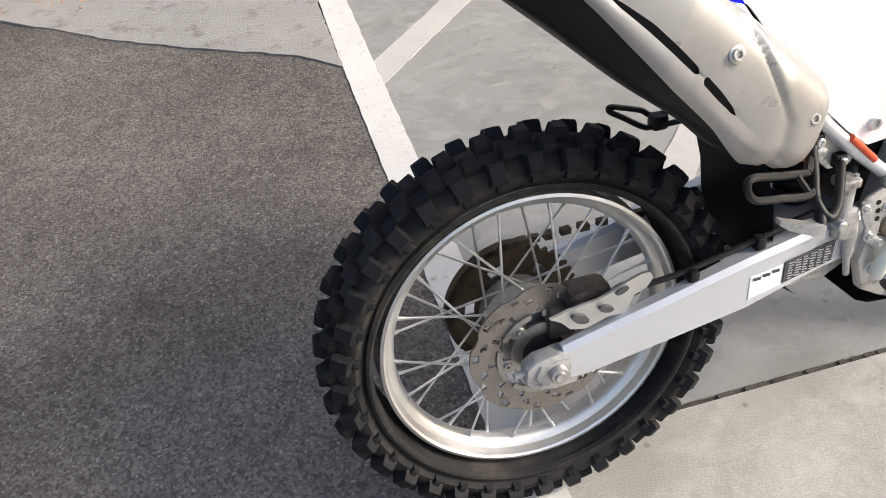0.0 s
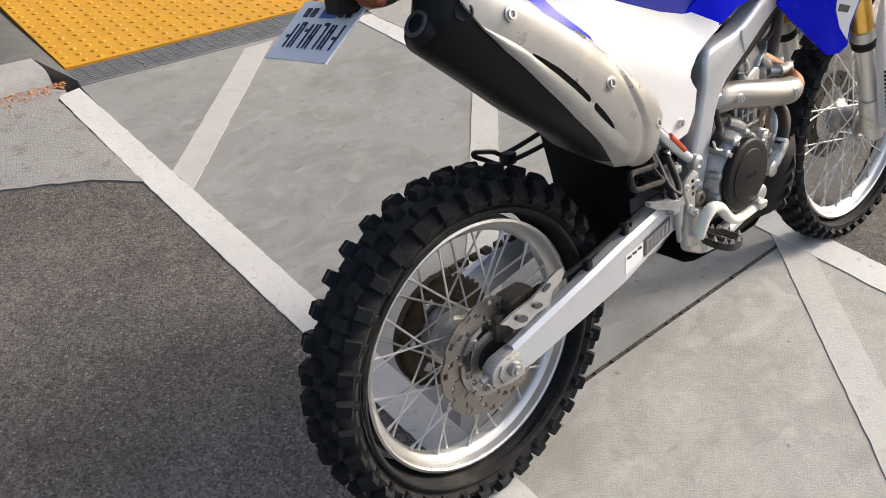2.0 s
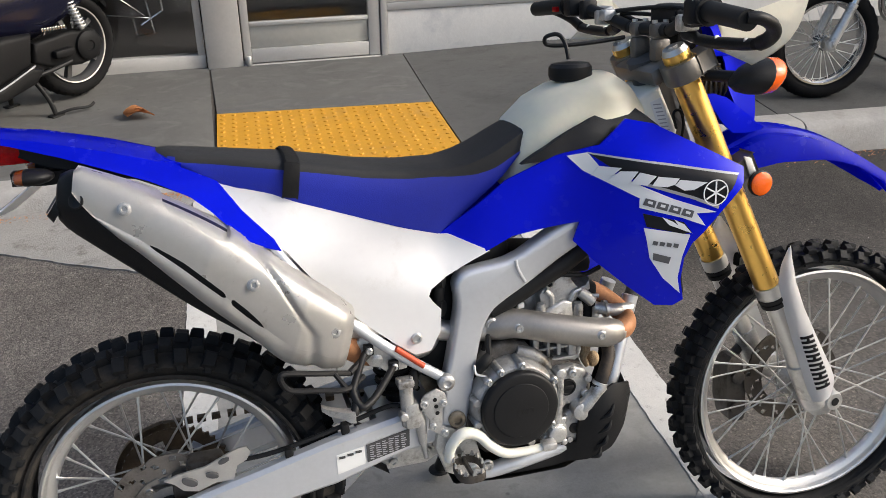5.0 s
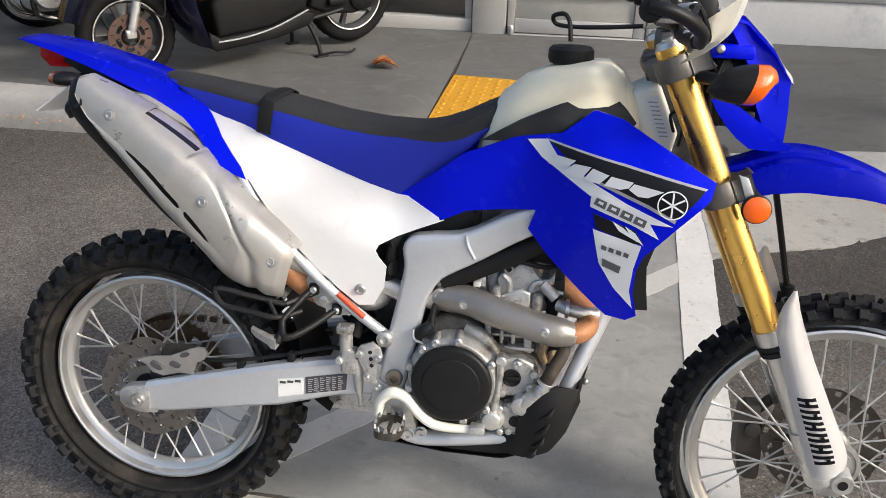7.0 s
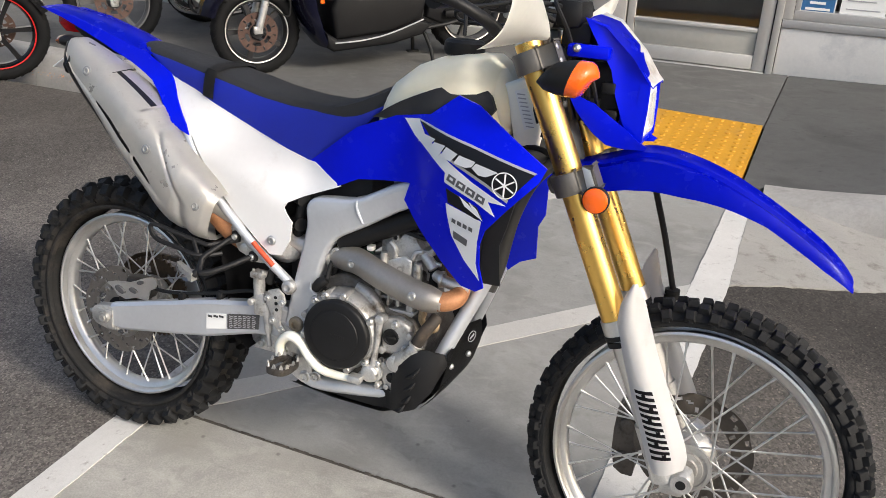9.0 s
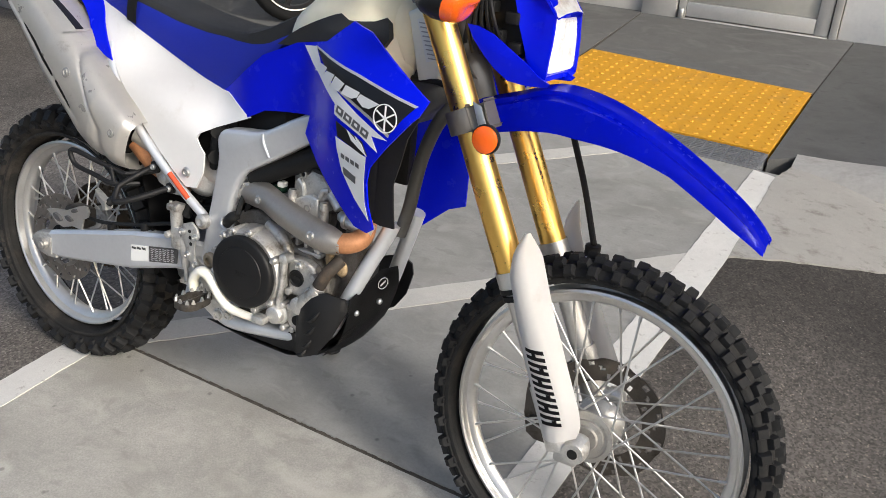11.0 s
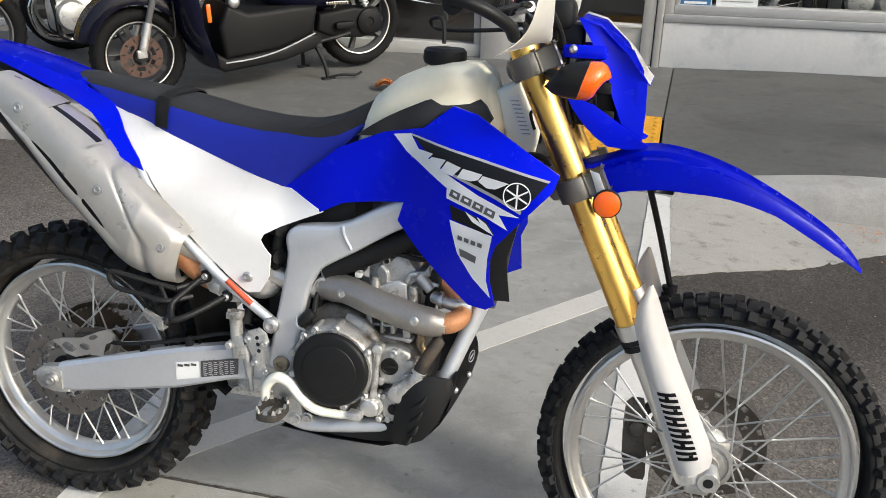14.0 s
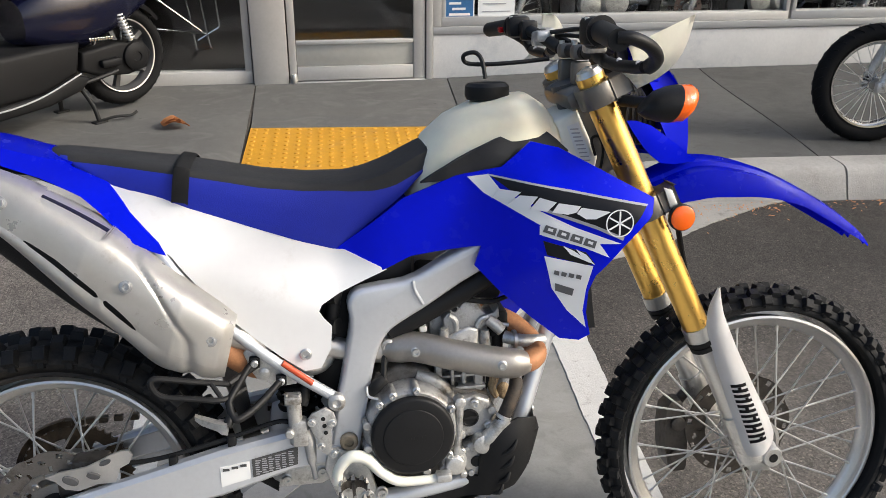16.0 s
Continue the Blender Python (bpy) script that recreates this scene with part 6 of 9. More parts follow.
decal("decal_black", [(0.828, 0.938), (0.96, 0.913), (1.090, 0.886), (1.046, 0.832), (1.000, 0.852), (0.909, 0.884), (0.862, 0.912)], DECALK, 0.0010, label="black graphic area")
decal("decal_edge", [(0.822, 0.942), (0.96, 0.917), (1.094, 0.889), (1.090, 0.886), (0.96, 0.913), (0.828, 0.938)], DECALG, 0.0012)
decal("decal_edge", [(0.909, 0.881), (1.000, 0.849), (1.046, 0.828), (1.048, 0.834), (1.000, 0.855), (0.911, 0.886)], DECALG, 0.0014)
decal("decal_white", [(0.788, 0.936), (0.824, 0.941), (0.845, 0.912), (0.91, 0.878), (0.966, 0.851), (1.044, 0.822), (1.005, 0.822), (0.959, 0.829), (0.913, 0.851), (0.816, 0.907)], DECALW, 0.0008, label="white slash")
# model lettering, drawn as plain slanted blocks
for pts_ in ([(0.841, 0.9162), (0.8755, 0.9129), (0.8625, 0.8994), (0.828, 0.8983)], [(0.8735, 0.9069), (0.9019, 0.9063), (0.8869, 0.8834), (0.8528, 0.888)], [(0.9049, 0.9044), (0.9326, 0.8967), (0.9169, 0.8796), (0.8899, 0.8834)], [(0.9362, 0.8953), (0.9731, 0.8901), (0.9661, 0.8794), (0.9519, 0.875), (0.9252, 0.8786)], [(0.9742, 0.8875), (0.9922, 0.885), (1.0228, 0.8803), (0.9984, 0.8673), (0.982, 0.8672), (0.9663, 0.8773)]):
    decal("lettering_block", pts_, DECALW, 0.0036)
decal("decal_band", [(0.906, 0.853), (0.920, 0.862), (1.002, 0.829), (1.024, 0.797), (0.980, 0.815), (0.906, 0.837)], DECALW, 0.0011, label="white band")
for k in range(4):
    x0, zt = 0.912 + 0.0225 * k, 0.8555 - 0.0075 * k
    decal("lettering_block", [(x0 + 0.004, zt), (x0 + 0.022, zt - 0.006), (x0 + 0.0185, zt - 0.019), (x0 - 0.001, zt - 0.0125)], DECALD, 0.0026)
    decal("lettering_slot", [(x0 + 0.008, zt - 0.005), (x0 + 0.016, zt - 0.0075), (x0 + 0.0145, zt - 0.0125), (x0 + 0.0065, zt - 0.0095)], DECALW, 0.0030)
decal("decal_black", [(0.912, 0.826), (0.985, 0.806), (1.000, 0.785), (0.985, 0.783), (0.919, 0.800)], DECALK, 0.0009)
for k in range(2):
    decal("decal_spark", [(0.945 + 0.022 * k, 0.818 - 0.006 * k), (0.965 + 0.02 * k, 0.808 - 0.006 * k), (0.992 + 0.008 * k, 0.787 - 0.004 * k), (0.958 + 0.02 * k, 0.802 - 0.006 * k)], DECALW, 0.0022)
decal("decal_white", [(0.914, 0.798), (0.997, 0.781), (0.989, 0.735), (0.987, 0.690), (0.996, 0.655), (0.960, 0.690), (0.930, 0.735)], DECALW, 0.0009, label="white wedge")
for k in range(4):
    x0, zt = 0.931 + 0.0128 * k, 0.775 - 0.0025 * k
    decal("lettering_block", [(x0 + 0.001, zt - 0.003), (x0 + 0.0095, zt - 0.0055), (x0 + 0.0085, zt - 0.0135), (x0, zt - 0.011)], DECALD, 0.0022)
decal("lettering_bar", [(0.935, 0.746), (0.968, 0.735), (0.966, 0.721), (0.936, 0.731)], DECALD, 0.0022)
# round emblem as a plain ring with a six-armed star
bm = bmesh.new()
ring_plate(bm, [0.0228, 0.0248], 0.0, 0.0012, 40)
for k in range(3):
    box(bm, -0.0215, 0.0215, 0.0, 0.0012, -0.0014, 0.0014, 0, Matrix.Rotation(radians(30 + 60 * k), 4, 'Y'))
part("emblem", bm, DECALW, bike, "round pale emblem", at=Matrix.Translation((1.0385, shroud_y(1.0385, 0.860) - 0.0055, 0.860)) @ Matrix.Rotation(radians(-4), 4, 'Z'))
# radiator guard behind the shroud
for y0, y1, dx in ((-0.152, -0.122, -0.010), (0.09, 0.12, -0.09)):
    bm = bmesh.new()
    box(bm, 0.945 + dx, 1.00 + dx, y0, y1, 0.64, 0.86, 0.008)
    part("radiator", bm, RUBBERS, bike, "dark radiator")
def radshield(bm):
    panel(bm, [(0.985, 0.80), (1.054, 0.858), (1.060, 0.850), (1.040, 0.812), (1.029, 0.761), (1.018, 0.721), (1.022, 0.680), (1.028, 0.638), (0.997, 0.637), (0.982, 0.640), (0.984, 0.697)], lambda x, z: -0.153, 0.004, 0.03)
bm = bmesh.new()
radshield(bm)
part("radiator_shroud", bm, RUBBERS, bike, "black radiator louvre panel")

# fuel tank of undyed plastic
TANKT = [(0.690, 0.90, 0.88, 0.05), (0.708, 0.958, 0.86, 0.075), (0.730, 0.998, 0.84, 0.095), (0.773, 1.034, 0.83, 0.108), (0.82, 1.055, 0.83, 0.114), (0.875, 1.067, 0.83, 0.118), (0.925, 1.070, 0.84, 0.110), (0.952, 1.052, 0.85, 0.100), (0.968, 1.010, 0.86, 0.085), (0.978, 0.94, 0.87, 0.065)]
bm = bmesh.new()
rings = []
for x, top, low, w in TANKT:
    ring = []
    h = (top - low) / 2
    for k in range(28):
        a = 2 * math.pi * k / 28
        c, s = math.cos(a), math.sin(a)
        e = 0.70 if s > 0 else 0.6
        ring.append((x, w * math.copysign(abs(c) ** e, c), low + h + h * math.copysign(abs(s) ** e, s)))
    rings.append(ring)
loft(bm, rings)
part("fuel_tank", bm, TANK, bike, "cream translucent plastic fuel tank", 60)
bm = bmesh.new()
loft(bm, [[(x, sy * (w * math.cos(a)) - 0.03, z + h * math.sin(a)) for a in [2 * math.pi * k / 20 for k in range(20)]] for sy in (-1,) for x, z, w, h in ((0.930, 1.00, 0.060, 0.055), (0.955, 0.985, 0.062, 0.062), (0.975, 0.965, 0.055, 0.055), (0.985, 0.955, 0.035, 0.035))])
part("tank_lobe", bm, TANK, bike, "", 60)
def trim(bm):
    edge_line = [(0.706, 0.924), (0.742, 0.948), (0.772, 0.966), (0.802, 0.981), (0.842, 0.999), (0.886, 1.013), (0.910, 1.025), (0.929, 1.027), (0.938, 1.012), (0.957, 0.995), (0.974, 0.976), (0.962, 0.958), (0.900, 0.970), (0.852, 0.946), (0.766, 0.930)]
    panel(bm, edge_line,
          lambda x, z: -0.121 - 0.014 * ease((x - 0.78) / 0.08) + 0.012 * ease((0.76 - x) / 0.05) + (0.45 + 0.75 * ease((x - 0.80) / 0.10)) * max(0.0, z - 0.975), 0.014, 0.014)
both("tank_trim", trim, SEATBLK, bike, "black rubbery tank pad")
bm = bmesh.new()
lathe(bm, [(0.030, 0.0), (0.040, 0.004), (0.043, 0.012), (0.042, 0.028), (0.036, 0.034), (0.012, 0.036)], 24, Matrix.Translation((0.853, 0.0, 1.056)) @ Matrix.Rotation(radians(90), 4, 'X') @ Matrix.Rotation(radians(-4), 4, 'Y'))
part("fuel_cap", bm, BLACKP, bike, "black ribbed fuel cap")
bm = bmesh.new()
tube(bm, [(0.850, 0.0, 1.098), (0.846, 0.01, 1.130), (0.835, 0.02, 1.145), (0.815, 0.03, 1.140), (0.822, 0.04, 1.125), (0.86, 0.03, 1.122), (0.92, 0.02, 1.125), (0.98, 0.02, 1.13)], 0.0042, n=60, seg=8)
part("vent_hose", bm, RUBBERS, bike, "black fuel cap breather hose")
bm = bmesh.new()
prism(bm, [(0.965, 1.02), (1.012, 1.042), (1.055, 0.95), (1.045, 0.90), (1.0, 0.90)], -0.07, 0.06, 0.012, 3)
part("expansion_tank", bm, CREAM, bike, "milky plastic coolant bottle")
bm = bmesh.new()
panel(bm, [(0.990, 1.010), (1.012, 1.018), (1.040, 0.945), (1.018, 0.937)], lambda x, z: -0.0712, 0.001, 0.1)
part("bottle_label", bm, PAPER, bike, "white label with small print")
bm = bmesh.new()
for q in range(9):
    x, z = 0.996 + 0.0031 * q, 1.004 - 0.0075 * q
    box(bm, x, x + 0.016, -0.0728, -0.0714, z, z + 0.0022)
part("label_print", bm, DECALG, bike)
bm = bmesh.new()
tube(bm, [(1.045, -0.078, 0.955), (1.036, -0.080, 0.985), (1.050, -0.080, 0.99), (1.060, -0.078, 0.965), (1.056, -0.078, 0.93)], 0.003, n=30, seg=6)
tube(bm, [(0.98, -0.05, 0.90), (1.05, -0.07, 0.905), (1.08, -0.06, 0.89)], 0.006, n=14, seg=8)
tube(bm, [(1.02, 0.05, 0.88), (1.07, 0.03, 0.93), (1.12, 0.0, 1.0), (1.12, 0, 1.08)], 0.007, n=16, seg=8)
part("head_cable", bm, RUBBERS, bike, "black cables at the steering head")

# seat: black top, blue sides
ST = [(0.056, 0.996), (0.075, 1.000), (0.15, 0.989), (0.27, 0.970), (0.36, 0.952), (0.42, 0.939), (0.50, 0.929), (0.578, 0.927), (0.62, 0.936), (0.663, 0.952), (0.70, 0.971), (0.735, 0.988), (0.745, 0.990)]
SB = [(0.056, 0.990), (0.090, 0.988), (0.102, 0.974), (0.158, 0.940), (0.27, 0.902), (0.435, 0.840), (0.545, 0.800), (0.556, 0.804), (0.594, 0.835), (0.675, 0.897), (0.733, 0.956), (0.745, 0.975)]
SW = [(0.056, 0.030), (0.10, 0.047), (0.158, 0.052), (0.27, 0.0735), (0.42, 0.078), (0.545, 0.0795), (0.675, 0.082), (0.72, 0.076), (0.745, 0.062)]
bm = bmesh.new()
rings = []
nst = 52
for i in range(nst + 1):
    x = 0.056 + (0.745 - 0.056) * i / nst
    t, b, w = interp(x, ST), interp(x, SB), interp(x, SW)
    split = max(b + 0.002, t - 0.015 - 0.020 * ease((x - 0.55) / 0.12))
    half = [(0.0, t + 0.004), (0.45, t + 0.003), (0.80, t - 0.001), (0.95, t - 0.006), (1.0, split), (1.02, (split + b) / 2), (1.0, b)]
    ring = [(x, -w * u, z) for u, z in half] + [(x, w * u, z) for u, z in half[:0:-1]]
    rings.append(ring)
loft(bm, rings)
for f in bm.faces:
    c = f.calc_center_median()
    t, b, w = interp(c.x, ST), interp(c.x, SB), interp(c.x, SW)
    split = max(b + 0.002, t - 0.015 - 0.020 * ease((c.x - 0.55) / 0.12))
    f.material_index = 0 if c.z > split + 0.001 else 1
part("seat", bm, [SEATBLK, SEATBLUE], bike, "long seat with black top and blue vinyl sides", 55)
bm = bmesh.new()
pts = []
for u, dz in ((-1.0, -0.064), (-1.045, -0.035), (-1.03, -0.012), (-0.97, -0.001), (-0.6, 0.006), (0, 0.0075), (0.6, 0.006), (0.97, -0.001), (1.03, -0.012), (1.045, -0.035), (1.0, -0.064)):
    pts.append((u * 0.0785, dz))
rings = []
for x in (0.278, 0.282, 0.302, 0.306):
    e = 0.003 if x in (0.282, 0.302) else 0.0
    k = -0.16
    rings.append([(x + k * (dz - 0.01) * -1, y * (1 + e * 4), interp(x, ST) + dz + e) for y, dz in pts])
loft(bm, rings, closed=False)
bmesh.ops.solidify(bm, geom=bm.faces[:], thickness=0.002)
part("seat_strap", bm, SEATBLK, bike, "black grab strap across the seat")

# rear fender: a blade with a raised crown, and side skirts that run down to the panels
FW = [(-0.232, 0.044), (-0.20, 0.054), (-0.10, 0.060), (0.0, 0.061), (0.10, 0.055), (0.16, 0.052)]
FZ = [(-0.232, 1.056), (-0.205, 1.058), (-0.118, 1.047), (-0.014, 1.022), (0.069, 0.996), (0.11, 0.983)]
bm = bmesh.new()
rings = []
for k in range(25):
    x = -0.232 + 0.336 * k / 24
    z, w = interp(x, FZ), interp(x, FW)
    e = 0.003 + 0.004 * min(1.0, (x + 0.232) / 0.09)
    rings.append([(x, sy * w * a, z + b * min(1.0, (x + 0.262) / 0.06)) for sy, a, b in ((-1, 1.0, -e - 0.004), (-1, 1.01, -e), (-1, 0.80, -0.004), (-1, 0.62, 0.0), (-1, 0.3, 0.003), (1, 0.0, 0.004), (1, 0.3, 0.003), (1, 0.62, 0.0), (1, 0.80, -0.004), (1, 1.01, -e), (1, 1.0, -e - 0.004))])
loft(bm, rings, closed=False)
bmesh.ops.solidify(bm, geom=bm.faces[:], thickness=0.003)
fender = part("rear_fender", bm, BLUE, bike, "glossy blue rear fender with small scuffs", 50)


def skirt_y(x, z):
    return -interp(x, FW) - 0.058 * ease((0.95 - z) / 0.13) - 0.0015


def skirt(bm):
    panel(bm, [(-0.226, 1.054), (-0.19, 1.054), (-0.118, 1.042), (-0.014, 1.015), (0.069, 0.989), (0.092, 0.985), (0.104, 0.974), (0.160, 0.943), (0.195, 0.892), (0.243, 0.841), (0.254, 0.818), (0.222, 0.830), (0.192, 0.842), (0.170, 0.868), (0.146, 0.893), (0.113, 0.921), (0.048, 0.957), (-0.018, 0.985), (-0.085, 1.012), (-0.155, 1.036)],
          skirt_y, 0.003, 0.014)
both("fender_skirt", skirt, BLUE, fender, "", 50)
bm = bmesh.new()
loft(bm, [[(x, -w, z0), (x, w, z0), (x, w, z1), (x, -w, z1)] for x, w, z0, z1 in ((-0.155, 0.020, 1.012, 1.030), (-0.11, 0.034, 0.993, 1.022), (0.02, 0.040, 0.962, 0.998), (0.12, 0.044, 0.915, 0.965), (0.22, 0.060, 0.850, 0.92))])
part("tail_tray", bm, BLACKP, bike, "black tail tray under the fender")
bm = bmesh.new()
secs = []
for x, s, dz in ((-0.203, 0.75, 0.003), (-0.195, 0.95, 0.002), (-0.172, 1.0, 0.0), (-0.150, 0.8, -0.004)):
    secs.append([(x, -0.034 * s + 0.008, 1.038 + dz), (x, 0.034 * s + 0.008, 1.038 + dz), (x, 0.038 * s + 0.008, 1.020), (x + 0.012, 0.026 * s + 0.008, 1.000), (x + 0.012, -0.026 * s + 0.008, 1.000), (x, -0.038 * s + 0.008, 1.020)])
loft(bm, secs)
part("tail_light", bm, REDL, bike, "red tail light")
bm = bmesh.new()
loft(bm, [[(x, -w, z0), (x, w, z0), (x, w, z1), (x, -w, z1)] for x, w, z0, z1 in ((-0.172, 0.016, 0.962, 0.984), (-0.12, 0.022, 0.960, 0.982), (-0.08, 0.026, 0.962, 0.984), (-0.02, 0.030, 0.964, 0.984), (0.03, 0.028, 0.956, 0.974))])
part("tail_bracket", bm, BLACKP, bike, "black licence plate bracket")
bm = bmesh.new()
PL = Matrix.Translation((-0.168, 0.058, 0.932)) @ Matrix.Rotation(radians(-3), 4, 'Z') @ Matrix.Rotation(radians(-6), 4, 'X') @ Matrix.Rotation(radians(55), 4, 'Y')
prism(bm, [(-0.0015, -0.055), (0.0015, -0.055), (0.0015, 0.055), (-0.0015, 0.055)], -0.090, 0.090, 0, 1, PL)
plate = part("licence_plate", bm, mat("plate_white", (0.90, 0.90, 0.90), 0.35, var=0.03, scale=20), bike, "white licence plate with dark blue bars")
INK = mat("plate_ink", (0.03, 0.035, 0.07), 0.5)
for k in range(7):
    for dy in (0.0, 0.009)[:1 + k % 2]:
        bm = bmesh.new()
        box(bm, -0.0032, -0.0018, -0.076 + 0.022 * k + dy, -0.0735 + 0.022 * k + dy, -0.034, 0.010, 0, PL)
        part("plate_bar", bm, INK, plate)
    bm = bmesh.new()
    box(bm, -0.0032, -0.0018, -0.076 + 0.022 * k, -0.0635 + 0.022 * k, -0.016 + 0.012 * (k % 3), -0.011 + 0.012 * (k % 3), 0, PL)
    part("plate_bar", bm, INK, plate)
for k in (0, 1, 5, 6):
    bm = bmesh.new()
    box(bm, -0.0032, -0.0018, -0.070 + 0.020 * k, -0.058 + 0.020 * k, 0.024, 0.040, 0, PL)
    part("plate_bar", bm, INK, plate)
bm = bmesh.new()
box(bm, -0.0032, -0.0018, -0.032, 0.012, 0.022, 0.046, 0, PL)
part("plate_sticker", bm, mat("plate_blue", (0.06, 0.14, 0.42), 0.5), bike)
for s in (-1, 1):
    bm = bmesh.new()
    tube(bm, [(-0.112, 0.008 + s * 0.01, 0.985), (-0.116, 0.008 + s * 0.05, 0.984)], 0.007, seg=10)
    RING = [2 * math.pi * j / 18 for j in range(18)]
    secs = [[(x, 0.008 + s * 0.064 + q * 1.5 * math.cos(a), 0.983 + 0.72 * q * math.sin(a)) for a in RING] for x, q in ((-0.098, 0.006), (-0.106, 0.013), (-0.120, 0.018), (-0.136, 0.0195), (-0.142, 0.019))]
    loft(bm, secs)
    t1 = part("turn_signal_rear", bm, BLACKP, bike, "black rear turn signal", 50)
    bm = bmesh.new()
    secs = [[(x, 0.008 + s * 0.064 + q * 1.5 * math.cos(a), 0.983 + 0.72 * q * math.sin(a)) for a in RING] for x, q in ((-0.142, 0.019), (-0.154, 0.017), (-0.160, 0.008))]
    loft(bm, secs)
    part("lens", bm, AMBERD, t1, "dark amber lens", 50)

# muffler: black can, silver shield with slots
MT = [Vector(p) for p in ((-0.056, 0, 0.999), (0.055, 0, 0.945), (0.150, 0, 0.884), (0.224, 0, 0.821), (0.288, 0, 0.767), (0.366, 0, 0.700))]
MLOW = [Vector(p) for p in ((-0.081, 0, 0.887), (0.002, 0, 0.818), (0.091, 0, 0.742), (0.170, 0, 0.682), (0.239, 0, 0.624), (0.336, 0, 0.593))]
MD = [(0.0, 0.022), (0.15, 0.041), (0.4, 0.063), (0.6, 0.068), (0.8, 0.072), (0.95, 0.060), (1.0, 0.048)]
MTUCK = [(0.0, 0.040), (0.3, 0.023), (0.6, 0.011), (0.85, 0.008), (1.0, 0.011)]
MTOP, MBOT = spline(MT, 101), spline(MLOW, 101)


def mpoint(u, p, grow=0.0):
    """On the muffler's skin: u from tail to front; p from -1 (belly) over 0 (outer face) to 1 (top) and on round the inner side."""
    i = min(99, max(0, int(u * 100)))
    f = u * 100 - i
    top, bot = MTOP[i].lerp(MTOP[i + 1], f), MBOT[i].lerp(MBOT[i + 1], f)
    mid, e = (top + bot) / 2, (top - bot) / 2
    v = p if abs(p) <= 1 else math.copysign(2, p) - p
    w = (1 - abs(v) ** 3.4) ** (1 / 3.4) * (1 if abs(p) <= 1 else -1)
    h = e.length
    deep = interp(u, MD) + grow + (0.036 if w < 0 else 0.0)     # the can is deeper on its inner side
    tuck = interp(u, MTUCK) * max(0.0, -v) ** 1.6               # and its belly is drawn in under the shield
    return mid + e * v * (1 + grow / h) + Vector((0, -0.115 + tuck - w * deep, 0))


bm = bmesh.new()
PS = [-1 + 4 * k / 40 for k in range(40)]
rings = []
for k in range(37):
    u = k / 40
    rings.append([mpoint(u, p, -0.001 - 0.016 * ease((u - 0.80) / 0.16)) for p in PS])
a = rings[0]
mid0 = sum(a, Vector()) / 40
cap = []
for q, dx, dz in ((0.42, -0.024, 0.012), (0.74, -0.020, 0.010), (0.92, -0.009, 0.005)):
    cap.append([mid0 + (p - mid0) * q + Vector((dx, 0, dz)) for p in a])
z_ = rings[-1]
mid1 = sum(z_, Vector()) / 40
rings = cap + rings + [[mid1 + (p - mid1) * q + Vector((dx, 0, 0)) for p in z_] for q, dx in ((0.75, 0.002), (0.5, 0.003))]
loft(bm, rings)
muff = part("muffler", bm, BLACKP, bike, "matt black muffler can", 50)
ax = Vector((-0.80, 0, 0.60))
bm = bmesh.new()
oc = Vector((-0.0985, -0.0895, 0.941))
tube(bm, [oc - ax * 0.012, oc + ax * 0.002], [0.028, 0.023], n=3, seg=20)
part("outlet", bm, RUBBERS, muff, "dark tail pipe outlet")
bm = bmesh.new()
lathe(bm, [(0.014, -0.002), (0.018, -0.003), (0.021, 0.0), (0.014, 0.0)], 20, Matrix.Translation(oc + ax * 0.003) @ ax.to_track_quat('-Y', 'Z').to_matrix().to_4x4(), closed=True)
part("outlet_rim", bm, DKGREY, muff)
bm = bmesh.new()
h2 = mpoint(0.02, 0.25, 0.002)
lathe(bm, [(0.013, 0.004), (0.014, -0.001), (0.012, -0.002), (0.009, 0.0), (0.003, 0.001)], 16, Matrix.Translation(h2) @ Vector((-0.5, -0.8, 0.35)).to_track_quat('-Y', 'Z').to_matrix().to_4x4())
part("drain_hole", bm, RUBBERS, muff)

# shield: a pressed skin over the can with a notch on top, a groove and two pointed slots
bm = bmesh.new()
ns = 140
SL = [(0, 0.128), (0.22, 0.0209), (0.33, -0.0251), (0.49, -0.172), (0.65, -0.349), (1, -0.458)]
SWD = [(0.215, 0), (0.25, 0.0384), (0.33, 0.0652), (0.42, 0.0624), (0.476, 0.0568), (0.484, 0), (0.504, 0), (0.512, 0.0653), (0.57, 0.069), (0.63, 0.0439), (0.655, 0)]
LOE = [(0, 0.398), (0.03, 0.265), (0.08, 0.04), (0.15, -0.171), (0.3, -0.397), (0.45, -0.58), (0.62, -0.74), (0.74, -0.86), (0.86, -1.0), (1, -1.1)]
HIE = [(0, 0.95), (0.02, 1.25), (0.09, 1.36), (0.18, 1.40), (0.215, 1.05), (0.25, 0.83), (0.4, 0.77), (0.43, 0.821), (0.455, 1.2), (0.56, 1.35), (1, 1.4)]
grid = []
